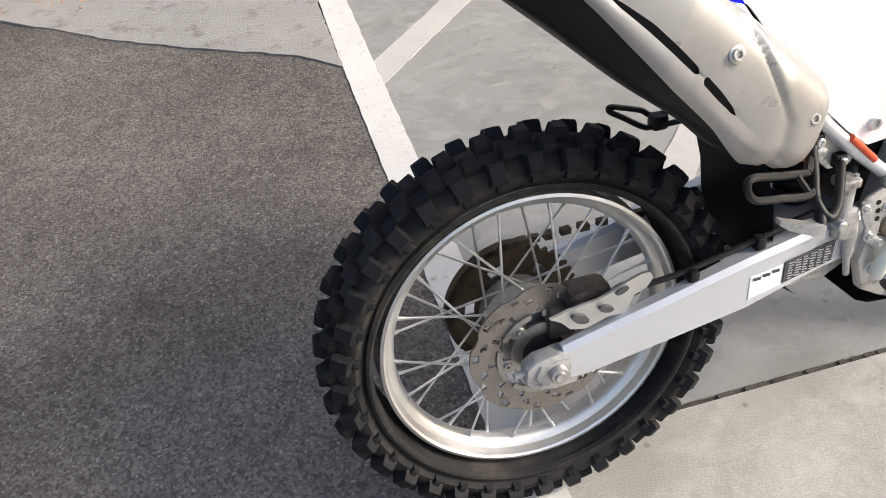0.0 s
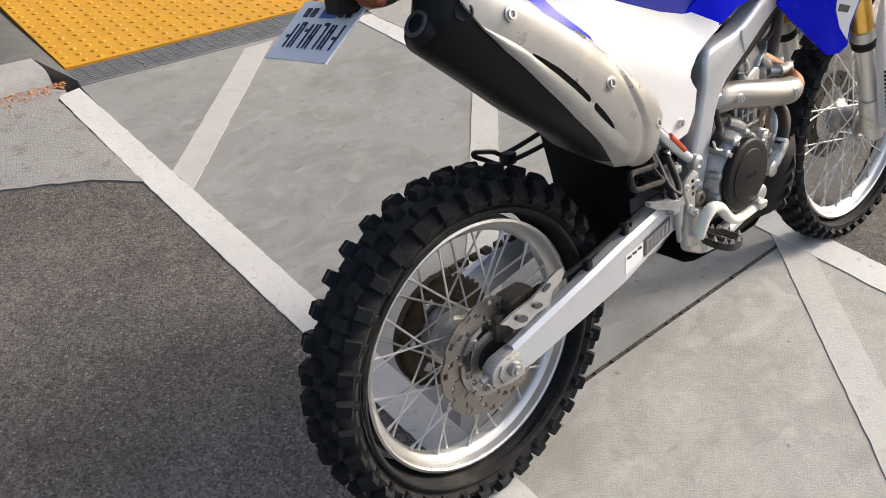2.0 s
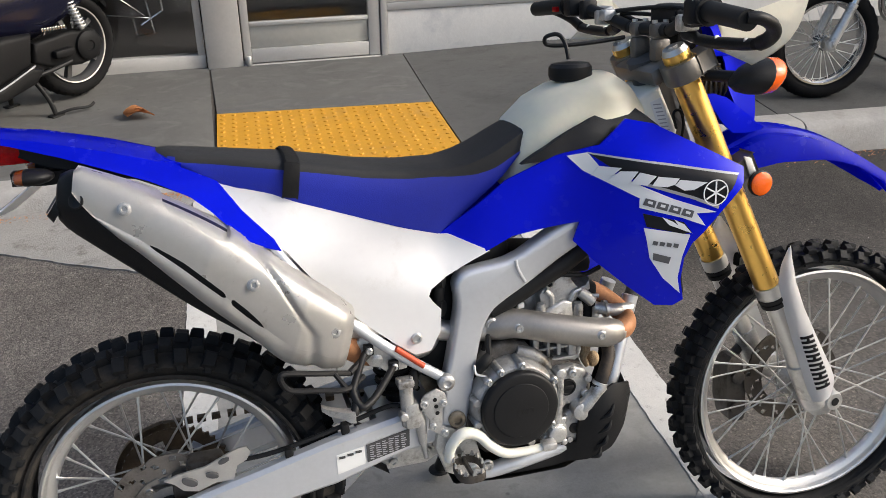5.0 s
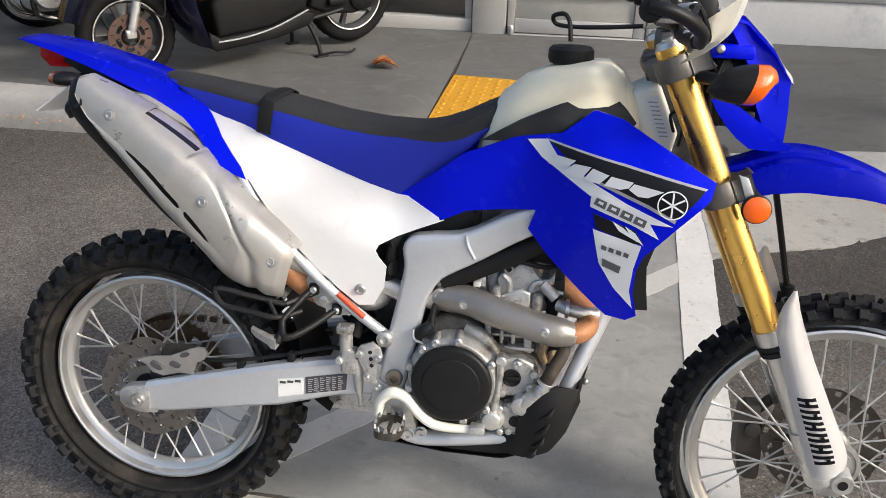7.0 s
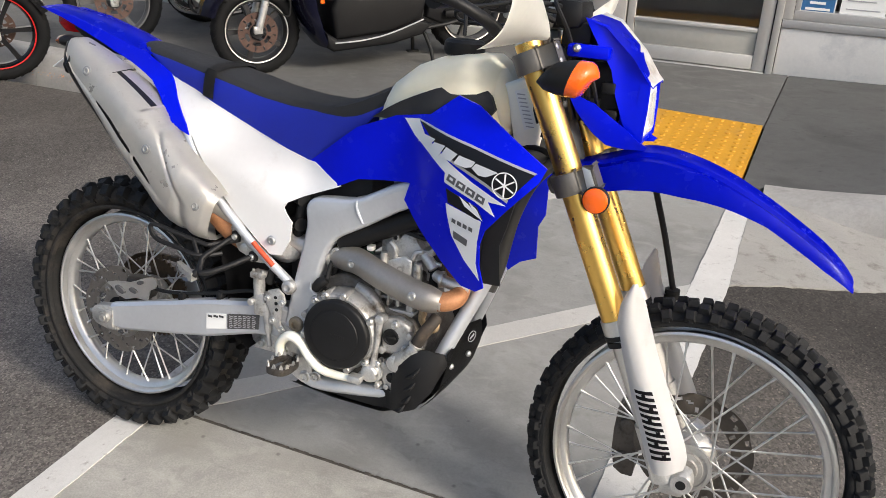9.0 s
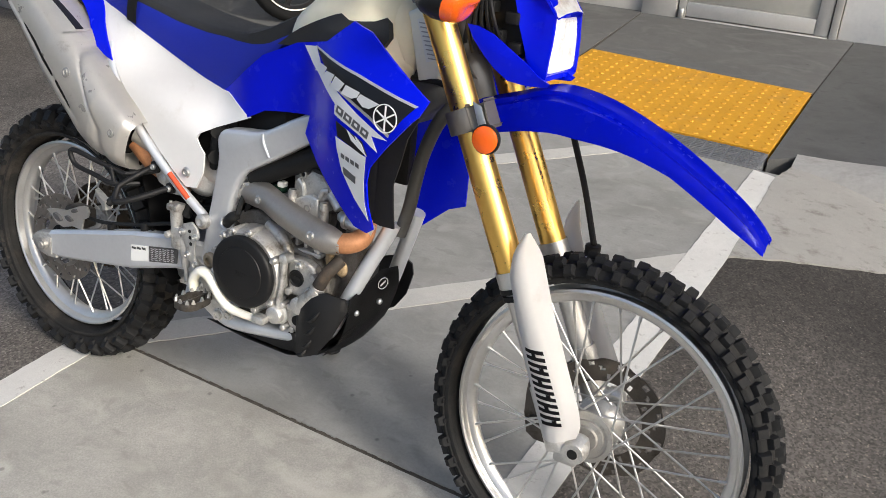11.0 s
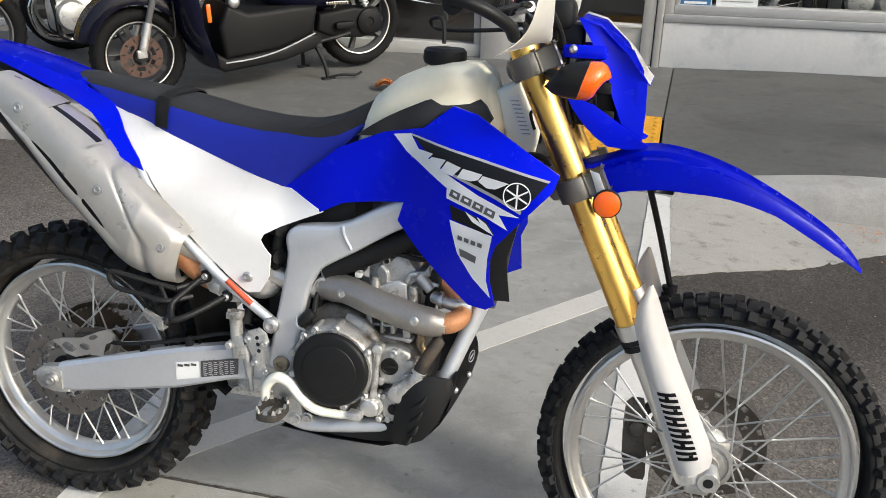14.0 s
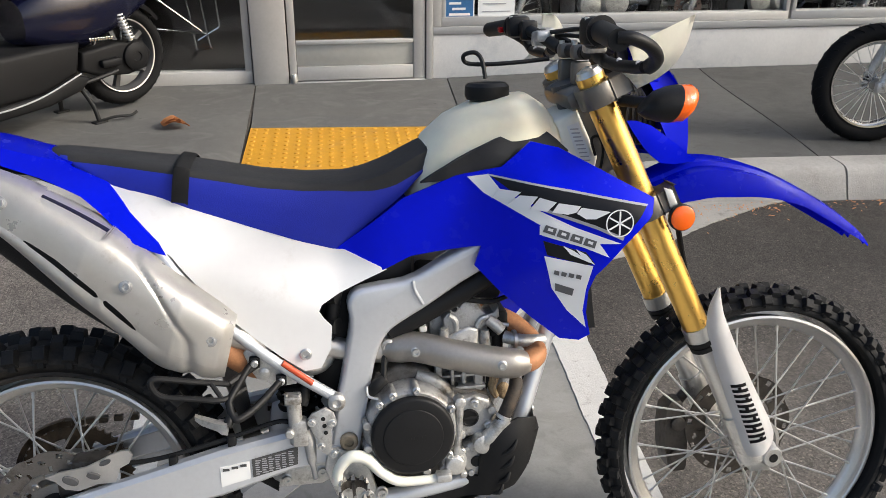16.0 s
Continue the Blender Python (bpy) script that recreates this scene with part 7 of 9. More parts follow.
for i in range(ns + 1):
    u = i / ns
    lo, hi, sc, sw = interp(u, LOE), interp(u, HIE), interp(u, SL), interp(u, SWD)
    a, b = min(sc - sw, hi - 0.02), min(sc + sw, hi - 0.01)
    a, b = max(a, lo + 0.03), max(b, lo + 0.05)
    ps = [lo + (a - lo) * k / 6 for k in range(6)] + [a, b] + [b + (hi - b) * k / 40 for k in range(1, 41)]
    row = []
    for p in ps:
        ug = 0.845 - 0.31 * max(0.0, p) ** 1.35 + 0.04 * max(0.0, -p)
        g = 0.0045 - 0.0035 * math.exp(-((u - ug) / 0.016) ** 2) + 0.003 * ease((u - ug) / 0.05) * ease((1.0 - u) / 0.1)
        if p < a + 0.001:
            g += 0.003 * math.sin(math.pi * (p - lo) / max(0.02, a - lo)) * ease((0.8 - u) / 0.1)
        row.append(bm.verts.new(mpoint(u, p, g)))
    grid.append(row)
for i in range(ns):
    for j in range(len(grid[0]) - 1):
        u = (i + 0.5) / ns
        if j == 6 and interp(u, SWD) > 0.012:
            continue
        bm.faces.new((grid[i][j], grid[i + 1][j], grid[i + 1][j + 1], grid[i][j + 1]))
bmesh.ops.solidify(bm, geom=bm.faces[:], thickness=0.003)
part("muffler_shield", bm, SHIELD, muff, "brushed silver muffler shield with two dark slots", 45)
# pressed mounting recess in the notch
bm = bmesh.new()
loft(bm, [[mpoint(0.22 + 0.28 * k / 12, 0.66 + 0.7 * q / 10, 0.0035 - 0.0032 * ease(q / 3)) for q in range(11)] for k in range(13)], closed=False)
bmesh.ops.solidify(bm, geom=bm.faces[:], thickness=0.003)
part("mount_recess", bm, SHIELD, muff, "", 45)
for p in ((0.012, -0.152, 0.936), (0.196, -0.179, 0.789), (0.324, -0.157, 0.681)):
    best = min(((mpoint(u / 60, v / 20, 0.0045) - Vector((p[0], 0, p[2]))) for u in range(61) for v in range(-18, 19)), key=lambda d: d.x ** 2 + d.z ** 2)
    bm = bmesh.new()
    lathe(bm, [(0.0105, 0.002), (0.0112, -0.0012), (0.0095, -0.0016), (0.0072, -0.0022), (0.0072, -0.0050), (0.0045, -0.0050), (0.0036, -0.002)], 16, Matrix.Translation((p[0], best.y, p[2])) @ Matrix.Rotation(radians(-14), 4, 'X'))
    part("shield_bolt", bm, HUBALU, muff, "steel bolt with washer")

bm = bmesh.new()
tube(bm, [(0.325, -0.100, 0.650), (0.350, -0.098, 0.622), (0.385, -0.085, 0.590), (0.44, -0.06, 0.565)], [0.030, 0.026, 0.024, 0.024], n=14, seg=16)
part("link_pipe", bm, COPPER, bike, "heat-browned pipe joint at the muffler")
# ---- front end ----
FA, FB = Vector((1.017, 0, 1.107)), Vector((1.255, 0, 0.606))
fd = (FB - FA).normalized()
FY = 0.102
# fork guard, from its tip down: rear edge x, z; front edge x, z, y
GUARD = [(1.281, 0.694, 1.288, 0.695, -0.106), (1.264, 0.655, 1.300, 0.668, -0.104), (1.262, 0.610, 1.316, 0.625, -0.104), (1.284, 0.545, 1.345, 0.555, -0.110),
         (1.313, 0.466, 1.388, 0.466, -0.117), (1.345, 0.385, 1.427, 0.388, -0.124), (1.362, 0.342, 1.437, 0.358, -0.128), (1.376, 0.318, 1.432, 0.336, -0.131)]


GUARD_U = (0.0, 0.090, 0.203, 0.382, 0.610, 0.837, 0.944, 1.0)


def guard_point(u, q, s, lift=0.0):
    """On the fork guard: u from tip to foot, q from its rear edge to its front edge, s the side."""
    tab = [[(k, row[c]) for k, row in zip(GUARD_U, GUARD)] for c in range(5)]
    xr, zr, xf, zf, yf = [interp(u, t) for t in tab]
    y = interp(q, [(0.0, -0.137), (0.12, -0.147), (0.3, -0.152), (0.5, -0.1515), (0.7, -0.145), (0.88, 0.45 * -0.14 + 0.55 * yf), (1.0, yf)])
    y = -0.137 + (y + 0.137) * min(1.0, 0.15 + u * 6) - lift
    return Vector((xr + (xf - xr) * q, y if s < 0 else -0.016 - y, zr + (zf - zr) * q))


for s in (-1, 1):
    y = s * FY - 0.008
    o = Vector((0, y, 0))
    bm = bmesh.new()
    tube(bm, [FA + o, FB + o], [0.0265, 0.0265], seg=24)
    leg = part("fork_tube", bm, GOLD, bike, "gold anodised upper fork tube")
    bm = bmesh.new()
    tube(bm, [FA + o - fd * 0.010, FA + o], [0.021, 0.0255], n=2, seg=20)
    tube(bm, [FA + o - fd * 0.014, FA + o - fd * 0.008], 0.010, n=2, seg=6)
    part("fork_cap", bm, STEEL, leg, "silver fork cap")
    bm = bmesh.new()
    tube(bm, [FB + o - fd * 0.004, FB + o + fd * 0.026], 0.0295, n=2, seg=24)
    part("seal_head", bm, STEEL, leg, "silver seal head")
    bm = bmesh.new()
    tube(bm, [FB + o + fd * 0.026, FB + o + fd * 0.036], 0.0305, n=2, seg=20)
    tube(bm, [FB + o + fd * 0.040, FB + o + fd * 0.050], 0.029, n=2, seg=20)
    part("dust_seal", bm, RUBBERS, leg)
    bm = bmesh.new()
    low = FB + fd * 0.26 + o
    tube(bm, [FB + o + fd * 0.03, low], 0.0225, n=2, seg=20)
    part("fork_slider", bm, STEEL, leg, "polished steel fork slider")
    bm = bmesh.new()
    tube(bm, [FB + o + fd * 0.22, FB + o + fd * 0.340], [0.027, 0.029], n=2, seg=18)
    box(bm, 1.385, 1.455, y - 0.020, y + 0.020, 0.280, 0.334, 0.018)
    box(bm, 1.392, 1.440, y - 0.017, y + 0.017, 0.270, 0.300, 0.008)
    lathe(bm, [(0.010, y + s * 0.030), (0.020, y + s * 0.030), (0.023, y + s * 0.024), (0.023, y)], 20, Matrix.Translation((1.433, 0, 0.308)))
    part("axle_lug", bm, CASTALU, leg, "cast fork lower with axle hole")
    # flat black disc on the lug, painted shade for the axle hole
    bm = bmesh.new()
    lathe(bm, [(0.0095, y + s * 0.0305), (0.010, y + s * 0.0308), (0.002, y + s * 0.0309)], 16, Matrix.Translation((1.433, 0, 0.308)))
    part("axle_bore", bm, RUBBERS, leg)
    # white guard: wraps from its rear edge over a crown to the front of the leg
    bm = bmesh.new()
    loft(bm, [[guard_point(k / 28, q / 12, s) for q in range(13)] for k in range(29)], closed=False)
    bmesh.ops.solidify(bm, geom=bm.faces[:], thickness=0.003)
    g = part("fork_guard", bm, WHITE, leg, "white plastic fork guard with dark block marks", 50)
    for k in range(6 if s < 0 else 0):
        # plain block marks, one after another down the guard
        a0 = 0.540 + 0.0655 * k
        bm = bmesh.new()
        for a, b, c, d in ((0.0, 0.019, 0.04, 0.96), (0.033, 0.052, 0.04, 0.96), (0.019, 0.033, 0.36 + 0.22 * (k % 2), 0.56 + 0.22 * (k % 2))):
            loft(bm, [[guard_point(a0 + a + (b - a) * i / 2, 0.13 + 0.52 * (c + (d - c) * q / 4) + 0.02, s, 0.0016) for q in range(5)] for i in range(3)], closed=False)
        bmesh.ops.solidify(bm, geom=bm.faces[:], thickness=0.0006)
        part("lettering_block", bm, DECALK, g)
    # reflector on the lower clamp
    bm = bmesh.new()
    lathe(bm, [(0.024, -0.145), (0.026, -0.148), (0.026, -0.154), (0.023, -0.156)], 24, Matrix.Translation((1.191, 0, 0.843)))
    if s > 0:
        bmesh.ops.transform(bm, matrix=MIRROR, verts=bm.verts[:])
    rf = part("reflector", bm, BLACKP, bike)
    bm = bmesh.new()
    lathe(bm, [(0.0235, -0.154), (0.0235, -0.158), (0.020, -0.160), (0.004, -0.1605)], 24, Matrix.Translation((1.191, 0, 0.843)))
    if s > 0:
        bmesh.ops.transform(bm, matrix=MIRROR, verts=bm.verts[:])
    part("lens", bm, ORANGE, rf, "round amber reflector")

# triple clamps
def clamp(name, c, th, w, fwd, label):
    bm = bmesh.new()
    m = Matrix.Translation(c) @ Matrix.Rotation(-math.atan2(fd.x, -fd.z), 4, 'Y')
    for s in (-1, 1):
        lathe(bm, [(0.030, -th), (0.037, -th), (0.038, -th + 0.003), (0.038, th - 0.003), (0.037, th), (0.030, th)], 24, m @ Matrix.Translation((0, s * FY - 0.008, 0)) @ Matrix.Rotation(radians(90), 4, 'X'))
        box(bm, 0.02, 0.055, s * FY - 0.008 - s * 0.002, s * FY - 0.008 + s * 0.030, -th, th, 0.005, m)
    box(bm, -fwd, 0.02, -0.085, 0.075, -th * 0.9, th * 0.9, 0.012, m)
    return part(name, bm, CLAMP, bike, label)


clamp("upper_clamp", FA + fd * 0.036, 0.020, 0.1, 0.05, "grey cast upper triple clamp")
clamp("lower_clamp", FA + fd * 0.273, 0.021, 0.1, 0.06, "dark grey cast lower triple clamp")
for q in (0.028, 0.054):
    for s in (-1, 1):
        bm = bmesh.new()
        ball(bm, FA + fd * (q - 0.012) + Vector((0.048, s * (FY + 0.020) - 0.008, 0.012)), 0.009, 0.009, 0.009, 10, 8)
        part("clamp_bolt", bm, STEEL, bike, "domed steel clamp bolt")
bm = bmesh.new()
ball(bm, (1.105, -0.09, 1.105), 0.008, 0.008, 0.008, 10, 8)
part("cowl_bolt", bm, STEEL, bike)
for y in (-0.146, 0.126):
    bm = bmesh.new()
    prism(bm, [(1.155, 0.90), (1.172, 0.895), (1.20, 0.832), (1.178, 0.842)], y, y + 0.004, 0.001)
    part("reflector_bracket", bm, STEEL, bike, "thin steel reflector bracket")

# front fender
bm = bmesh.new()
FF = [(1.10, 0.876, 0.060, 0.045), (1.18, 0.903, 0.072, 0.060), (1.255, 0.929, 0.076, 0.070), (1.33, 0.924, 0.076, 0.064), (1.41, 0.900, 0.074, 0.046), (1.486, 0.864, 0.066, 0.032), (1.55, 0.828, 0.060, 0.032), (1.60, 0.796, 0.056, 0.030), (1.635, 0.766, 0.051, 0.020), (1.656, 0.742, 0.044, 0.010)]
prof = [Vector((x, 0, z)) for x, z, w, e in FF]
rings = []
for k in range(33):
    u = k / 32 * (len(FF) - 1)
    i = min(int(u), len(FF) - 2)
    f = u - i
    c = spline(prof, 33)[k]
    w = FF[i][2] + (FF[i + 1][2] - FF[i][2]) * f
    e = FF[i][3] + (FF[i + 1][3] - FF[i][3]) * f
    half = [(1.0, -e), (0.98, -e * 0.62), (0.86, -e * 0.22), (0.55, -0.010), (0.50, -0.002), (0.22, 0.004), (0.0, 0.0)]
    rings.append([c + Vector((0, -w * a - 0.012, b)) for a, b in half] + [c + Vector((0, w * a - 0.012, b)) for a, b in half[-2::-1]])
loft(bm, rings, closed=False)
bmesh.ops.solidify(bm, geom=bm.faces[:], thickness=0.004)
part("front_fender", bm, BLUE, bike, "long glossy blue front fender", 32)
bm = bmesh.new()
tube(bm, [(1.262, 0.055, 0.86), (1.300, 0.085, 0.74), (1.335, 0.102, 0.62)], 0.0065, n=14, seg=8)
tube(bm, [(1.335, 0.10, 0.62), (1.335, 0.10, 0.575)], 0.016, n=2, seg=12)
part("front_brake_hose", bm, RUBBERS, bike, "black front brake hose")
bm = bmesh.new()
box(bm, 1.325, 1.36, 0.075, 0.105, 0.55, 0.60, 0.006)
part("hose_bracket", bm, CASTALU, bike)
bm = bmesh.new()
loft(bm, [[(x - w_, y0, z), (x + w_, y0, z), (x + w_, y1, z), (x - w_, y1, z)] for x, w_, y0, y1, z in ((1.312, 0.012, 0.040, 0.080, 0.190), (1.304, 0.022, 0.034, 0.088, 0.205), (1.298, 0.026, 0.032, 0.092, 0.25), (1.296, 0.026, 0.032, 0.092, 0.30), (1.292, 0.020, 0.036, 0.086, 0.350), (1.296, 0.012, 0.040, 0.080, 0.366))])
for z in (0.235, 0.315):
    lathe(bm, [(0.017, 0.032), (0.017, 0.026), (0.013, 0.024), (0.003, 0.024)], 18, Matrix.Translation((1.298, 0, z)))
tube(bm, [(1.312, 0.088, 0.33), (1.345, 0.098, 0.36), (1.375, 0.098, 0.38)], 0.012, n=8, seg=10)
tube(bm, [(1.30, 0.088, 0.23), (1.345, 0.098, 0.26), (1.395, 0.098, 0.27)], 0.012, n=8, seg=10)
part("front_caliper", bm, GRIMY, bike, "black grimy front brake caliper")

# headlight mask: blue cowl with white brow and rectangular lamp
CY = 0.026
for sd in (-1, 1):
    bm = bmesh.new()
    panel(bm, [(1.108, 1.160), (1.150, 1.150), (1.205, 1.098), (1.241, 1.052), (1.243, 1.0), (1.242, 0.942), (1.222, 0.938), (1.200, 0.975), (1.180, 1.020), (1.166, 1.070), (1.140, 1.110)],
          lambda x, z: -0.066 - 0.026 * ease((1.20 - x) / 0.08) - 0.010 * ease((1.04 - z) / 0.08), 0.005, 0.012)
    if sd > 0:
        bmesh.ops.transform(bm, matrix=MIRROR, verts=bm.verts[:])
    bmesh.ops.translate(bm, verts=bm.verts[:], vec=(0, CY, 0))
    if sd < 0:
        mask = part("headlight_cowl", bm, BLUE, bike, "blue headlight cowl with a scuffed white brow", 30)
    else:
        part("cowl_cheek", bm, BLUE, mask, "", 30)
bm = bmesh.new()
rings = []
CROWN = ((1.112, 1.161, -0.066, 0.095), (1.150, 1.151, -0.066, 0.095), (1.205, 1.101, -0.055, 0.095), (1.236, 1.059, -0.042, 0.092), (1.246, 1.049, -0.040, 0.091))
crown = bmesh.new()
loft(crown, [[(x, a, z - 0.006), (x + 0.004, a + 0.2 * (b - a), z + 0.001), (x + 0.008, (a + b) / 2, z + 0.005), (x + 0.004, b - 0.2 * (b - a), z + 0.001), (x, b, z - 0.006)] for x, z, a, b in CROWN], closed=False)
bmesh.ops.solidify(crown, geom=crown.faces[:], thickness=0.003)
part("cowl_crown", crown, BLUE, mask, "", 40)
for (x, z, a, b), q in zip(CROWN, (0.45, 0.66, 0.86, 0.97, 1.0)):
    a = b - q * (b - a)
    rings.append([(x, a, z - 0.003), (x + 0.004, a + 0.2 * (b - a), z + 0.004), (x + 0.008, (a + b) / 2, z + 0.008), (x + 0.004, b - 0.2 * (b - a), z + 0.004), (x, b, z - 0.003)])
loft(bm, rings, closed=False)
bmesh.ops.solidify(bm, geom=bm.faces[:], thickness=0.004)
part("brow", bm, mat("scuffed_white", (0.80, 0.79, 0.77), 0.35, var=0.03, scale=10, dirt=(0.42, 0.36, 0.30), dirt_amt=0.5, dirt_scale=16), mask, "white brow, scuffed brown along its edge", 40)
bm = bmesh.new()
box(bm, 1.190, 1.222, -0.062 + CY, 0.062 + CY, 0.938, 1.046, 0.006)
part("lamp_surround", bm, BLUE, mask)
bm = bmesh.new()
FRM = [(a, b) for a, b in ((-0.066, 1.050), (0.066, 1.050), (0.076, 0.938), (-0.076, 0.938))]
FRI = [(a, b) for a, b in ((-0.062, 1.044), (0.062, 1.044), (0.071, 0.947), (-0.071, 0.947))]
for k in range(4):
    q = (k + 1) % 4
    loft(bm, [[(x, FRM[k][0] + CY, FRM[k][1]), (x, FRM[q][0] + CY, FRM[q][1]), (x, FRI[q][0] + CY, FRI[q][1]), (x, FRI[k][0] + CY, FRI[k][1])] for x in (1.222, 1.240)])
bmesh.ops.remove_doubles(bm, verts=bm.verts[:], dist=0.0002)
part("lens_frame", bm, BLUE, mask)
bm = bmesh.new()
LM = Matrix.Translation((1.234, CY, 0.997)) @ Matrix.Rotation(radians(-3), 4, 'Y')
rings = []
for d, s in ((-0.022, 0.85), (-0.016, 1.0), (-0.010, 1.02)):
    rings.append([LM @ Vector((d, 0.064 * s * math.copysign(abs(math.cos(a)) ** 0.25, math.cos(a)), 0.047 * s * math.copysign(abs(math.sin(a)) ** 0.25, math.sin(a)))) for a in [2 * math.pi * k / 28 for k in range(28)]])
loft(bm, rings)
part("lamp_reflector", bm, LAMPPAINT, mask, "lamp reflector with brightness and facet reflections painted on")
bm = bmesh.new()
rings = []
for d, s in ((-0.012, 1.03), (0.002, 1.02), (0.005, 0.97), (0.007, 0.8), (0.008, 0.4)):
    rings.append([LM @ Vector((d, 0.064 * s * math.copysign(abs(math.cos(a)) ** 0.25, math.cos(a)), 0.047 * s * math.copysign(abs(math.sin(a)) ** 0.25, math.sin(a)))) for a in [2 * math.pi * k / 28 for k in range(28)]])
loft(bm, rings)
part("headlight_lens", bm, CLEARLENS, mask, "clear headlight lens").visible_shadow = False
def cowlside(bm):
    panel(bm, [(1.100, 1.019), (1.120, 1.018), (1.150, 1.008), (1.180, 0.988), (1.214, 0.965), (1.236, 0.947), (1.256, 0.938), (1.250, 0.931), (1.215, 0.928), (1.180, 0.932), (1.155, 0.950), (1.138, 0.967), (1.115, 0.995)], lambda x, z: -0.088 + 0.022 * ease((x - 1.12) / 0.14) + 0.25 * max(0.0, 0.985 - 0.35 * (x - 1.14) - z), 0.004, 0.012)
both("cowl_fin", cowlside, BLUE, bike, "blue side fin of the cowl", 30)
for s in (-1, 1):
    bm = bmesh.new()
    box(bm, 1.085, 1.165, s * 0.0575 - 0.0295, s * 0.0575 + 0.0055, 1.088, 1.112, 0.006)
    part("cowl_bracket", bm, BLUE, bike, "blue cowl bracket")
bm = bmesh.new()
box(bm, 1.10, 1.19, -0.030, 0.060, 0.960, 1.085, 0.02)
for hx, hy, hz, hs in ((1.135, -0.040, 1.00, 0.016), (1.165, -0.040, 1.035, 0.013), (1.12, -0.044, 1.05, 0.012), (1.175, -0.038, 0.985, 0.012)):
    box(bm, hx - hs, hx + hs, hy - 0.012, hy + 0.03, hz - hs * 0.8, hz + hs * 0.8, 0.003)
box(bm, 1.06, 1.12, -0.045, 0.03, 1.10, 1.15, 0.012)
for k in range(5):
    tube(bm, [(1.11 + 0.01 * k, -0.075 + 0.012 * k, 0.97), (1.10 + 0.012 * k, -0.085, 1.03), (1.12, -0.07, 1.09)], 0.004, n=10, seg=6)
part("lamp_housing", bm, BLACKP, bike, "black lamp housing and wiring")
for s in (-1, 1):
    bm = bmesh.new()
    tube(bm, [(1.07, s * 0.125 - 0.008, 1.062), (1.10, s * 0.190 - 0.008, 1.062)], 0.011, seg=10)
    rings = []
    for k, (x, r_) in enumerate(((1.080, 0.014), (1.093, 0.024), (1.112, 0.030), (1.134, 0.0325))):
        rings.append([(x + 0.01 * math.sin(a), s * (0.205) - 0.008 + r_ * 1.25 * math.cos(a), 1.062 + r_ * math.sin(a)) for a in [2 * math.pi * j / 18 for j in range(18)]])
    loft(bm, rings)
    ts = part("turn_signal", bm, BLACKP, bike, "black front turn signal body", 60)
    bm = bmesh.new()
    rings = []
    for x, r_ in ((1.134, 0.0325), (1.152, 0.0325), (1.161, 0.027), (1.167, 0.016), (1.169, 0.007)):
        rings.append([(x + 0.01 * math.sin(a), s * (0.205) - 0.008 + r_ * 1.25 * math.cos(a), 1.062 + r_ * math.sin(a)) for a in [2 * math.pi * j / 18 for j in range(18)]])
    loft(bm, rings)
    part("lens", bm, ORANGE, ts, "amber lens", 60)

# handlebar with grips, levers, guards
for s in (-1, 1):
    bm = bmesh.new()
    box(bm, 1.005, 1.040, s * 0.040 - 0.018, s * 0.040 + 0.008, 1.085, 1.128, 0.006)
    box(bm, 1.003, 1.042, s * 0.040 - 0.020, s * 0.040 + 0.010, 1.130, 1.158, 0.008)
    mount = part("bar_mount", bm, CLAMP, bike, "grey cast handlebar mount")
    for dx in (-0.012, 0.012):
        bm = bmesh.new()
        tube(bm, [(1.0225 + dx, s * 0.040 - 0.005, 1.157), (1.0225 + dx, s * 0.040 - 0.005, 1.163)], 0.0055, seg=10)
        part("mount_bolt", bm, STEEL, mount)
bm = bmesh.new()
tube(bm, [(0.952, -0.42, 1.178), (0.975, -0.27, 1.188), (1.003, -0.17, 1.168), (1.020, -0.09, 1.146), (1.022, -0.05, 1.144), (1.022, 0.04, 1.144), (1.020, 0.08, 1.146), (1.003, 0.16, 1.168), (0.975, 0.26, 1.188), (0.952, 0.41, 1.178)], 0.0125, n=60, seg=12)
hb = part("handlebar", bm, RUBBERS, bike, "black handlebar")
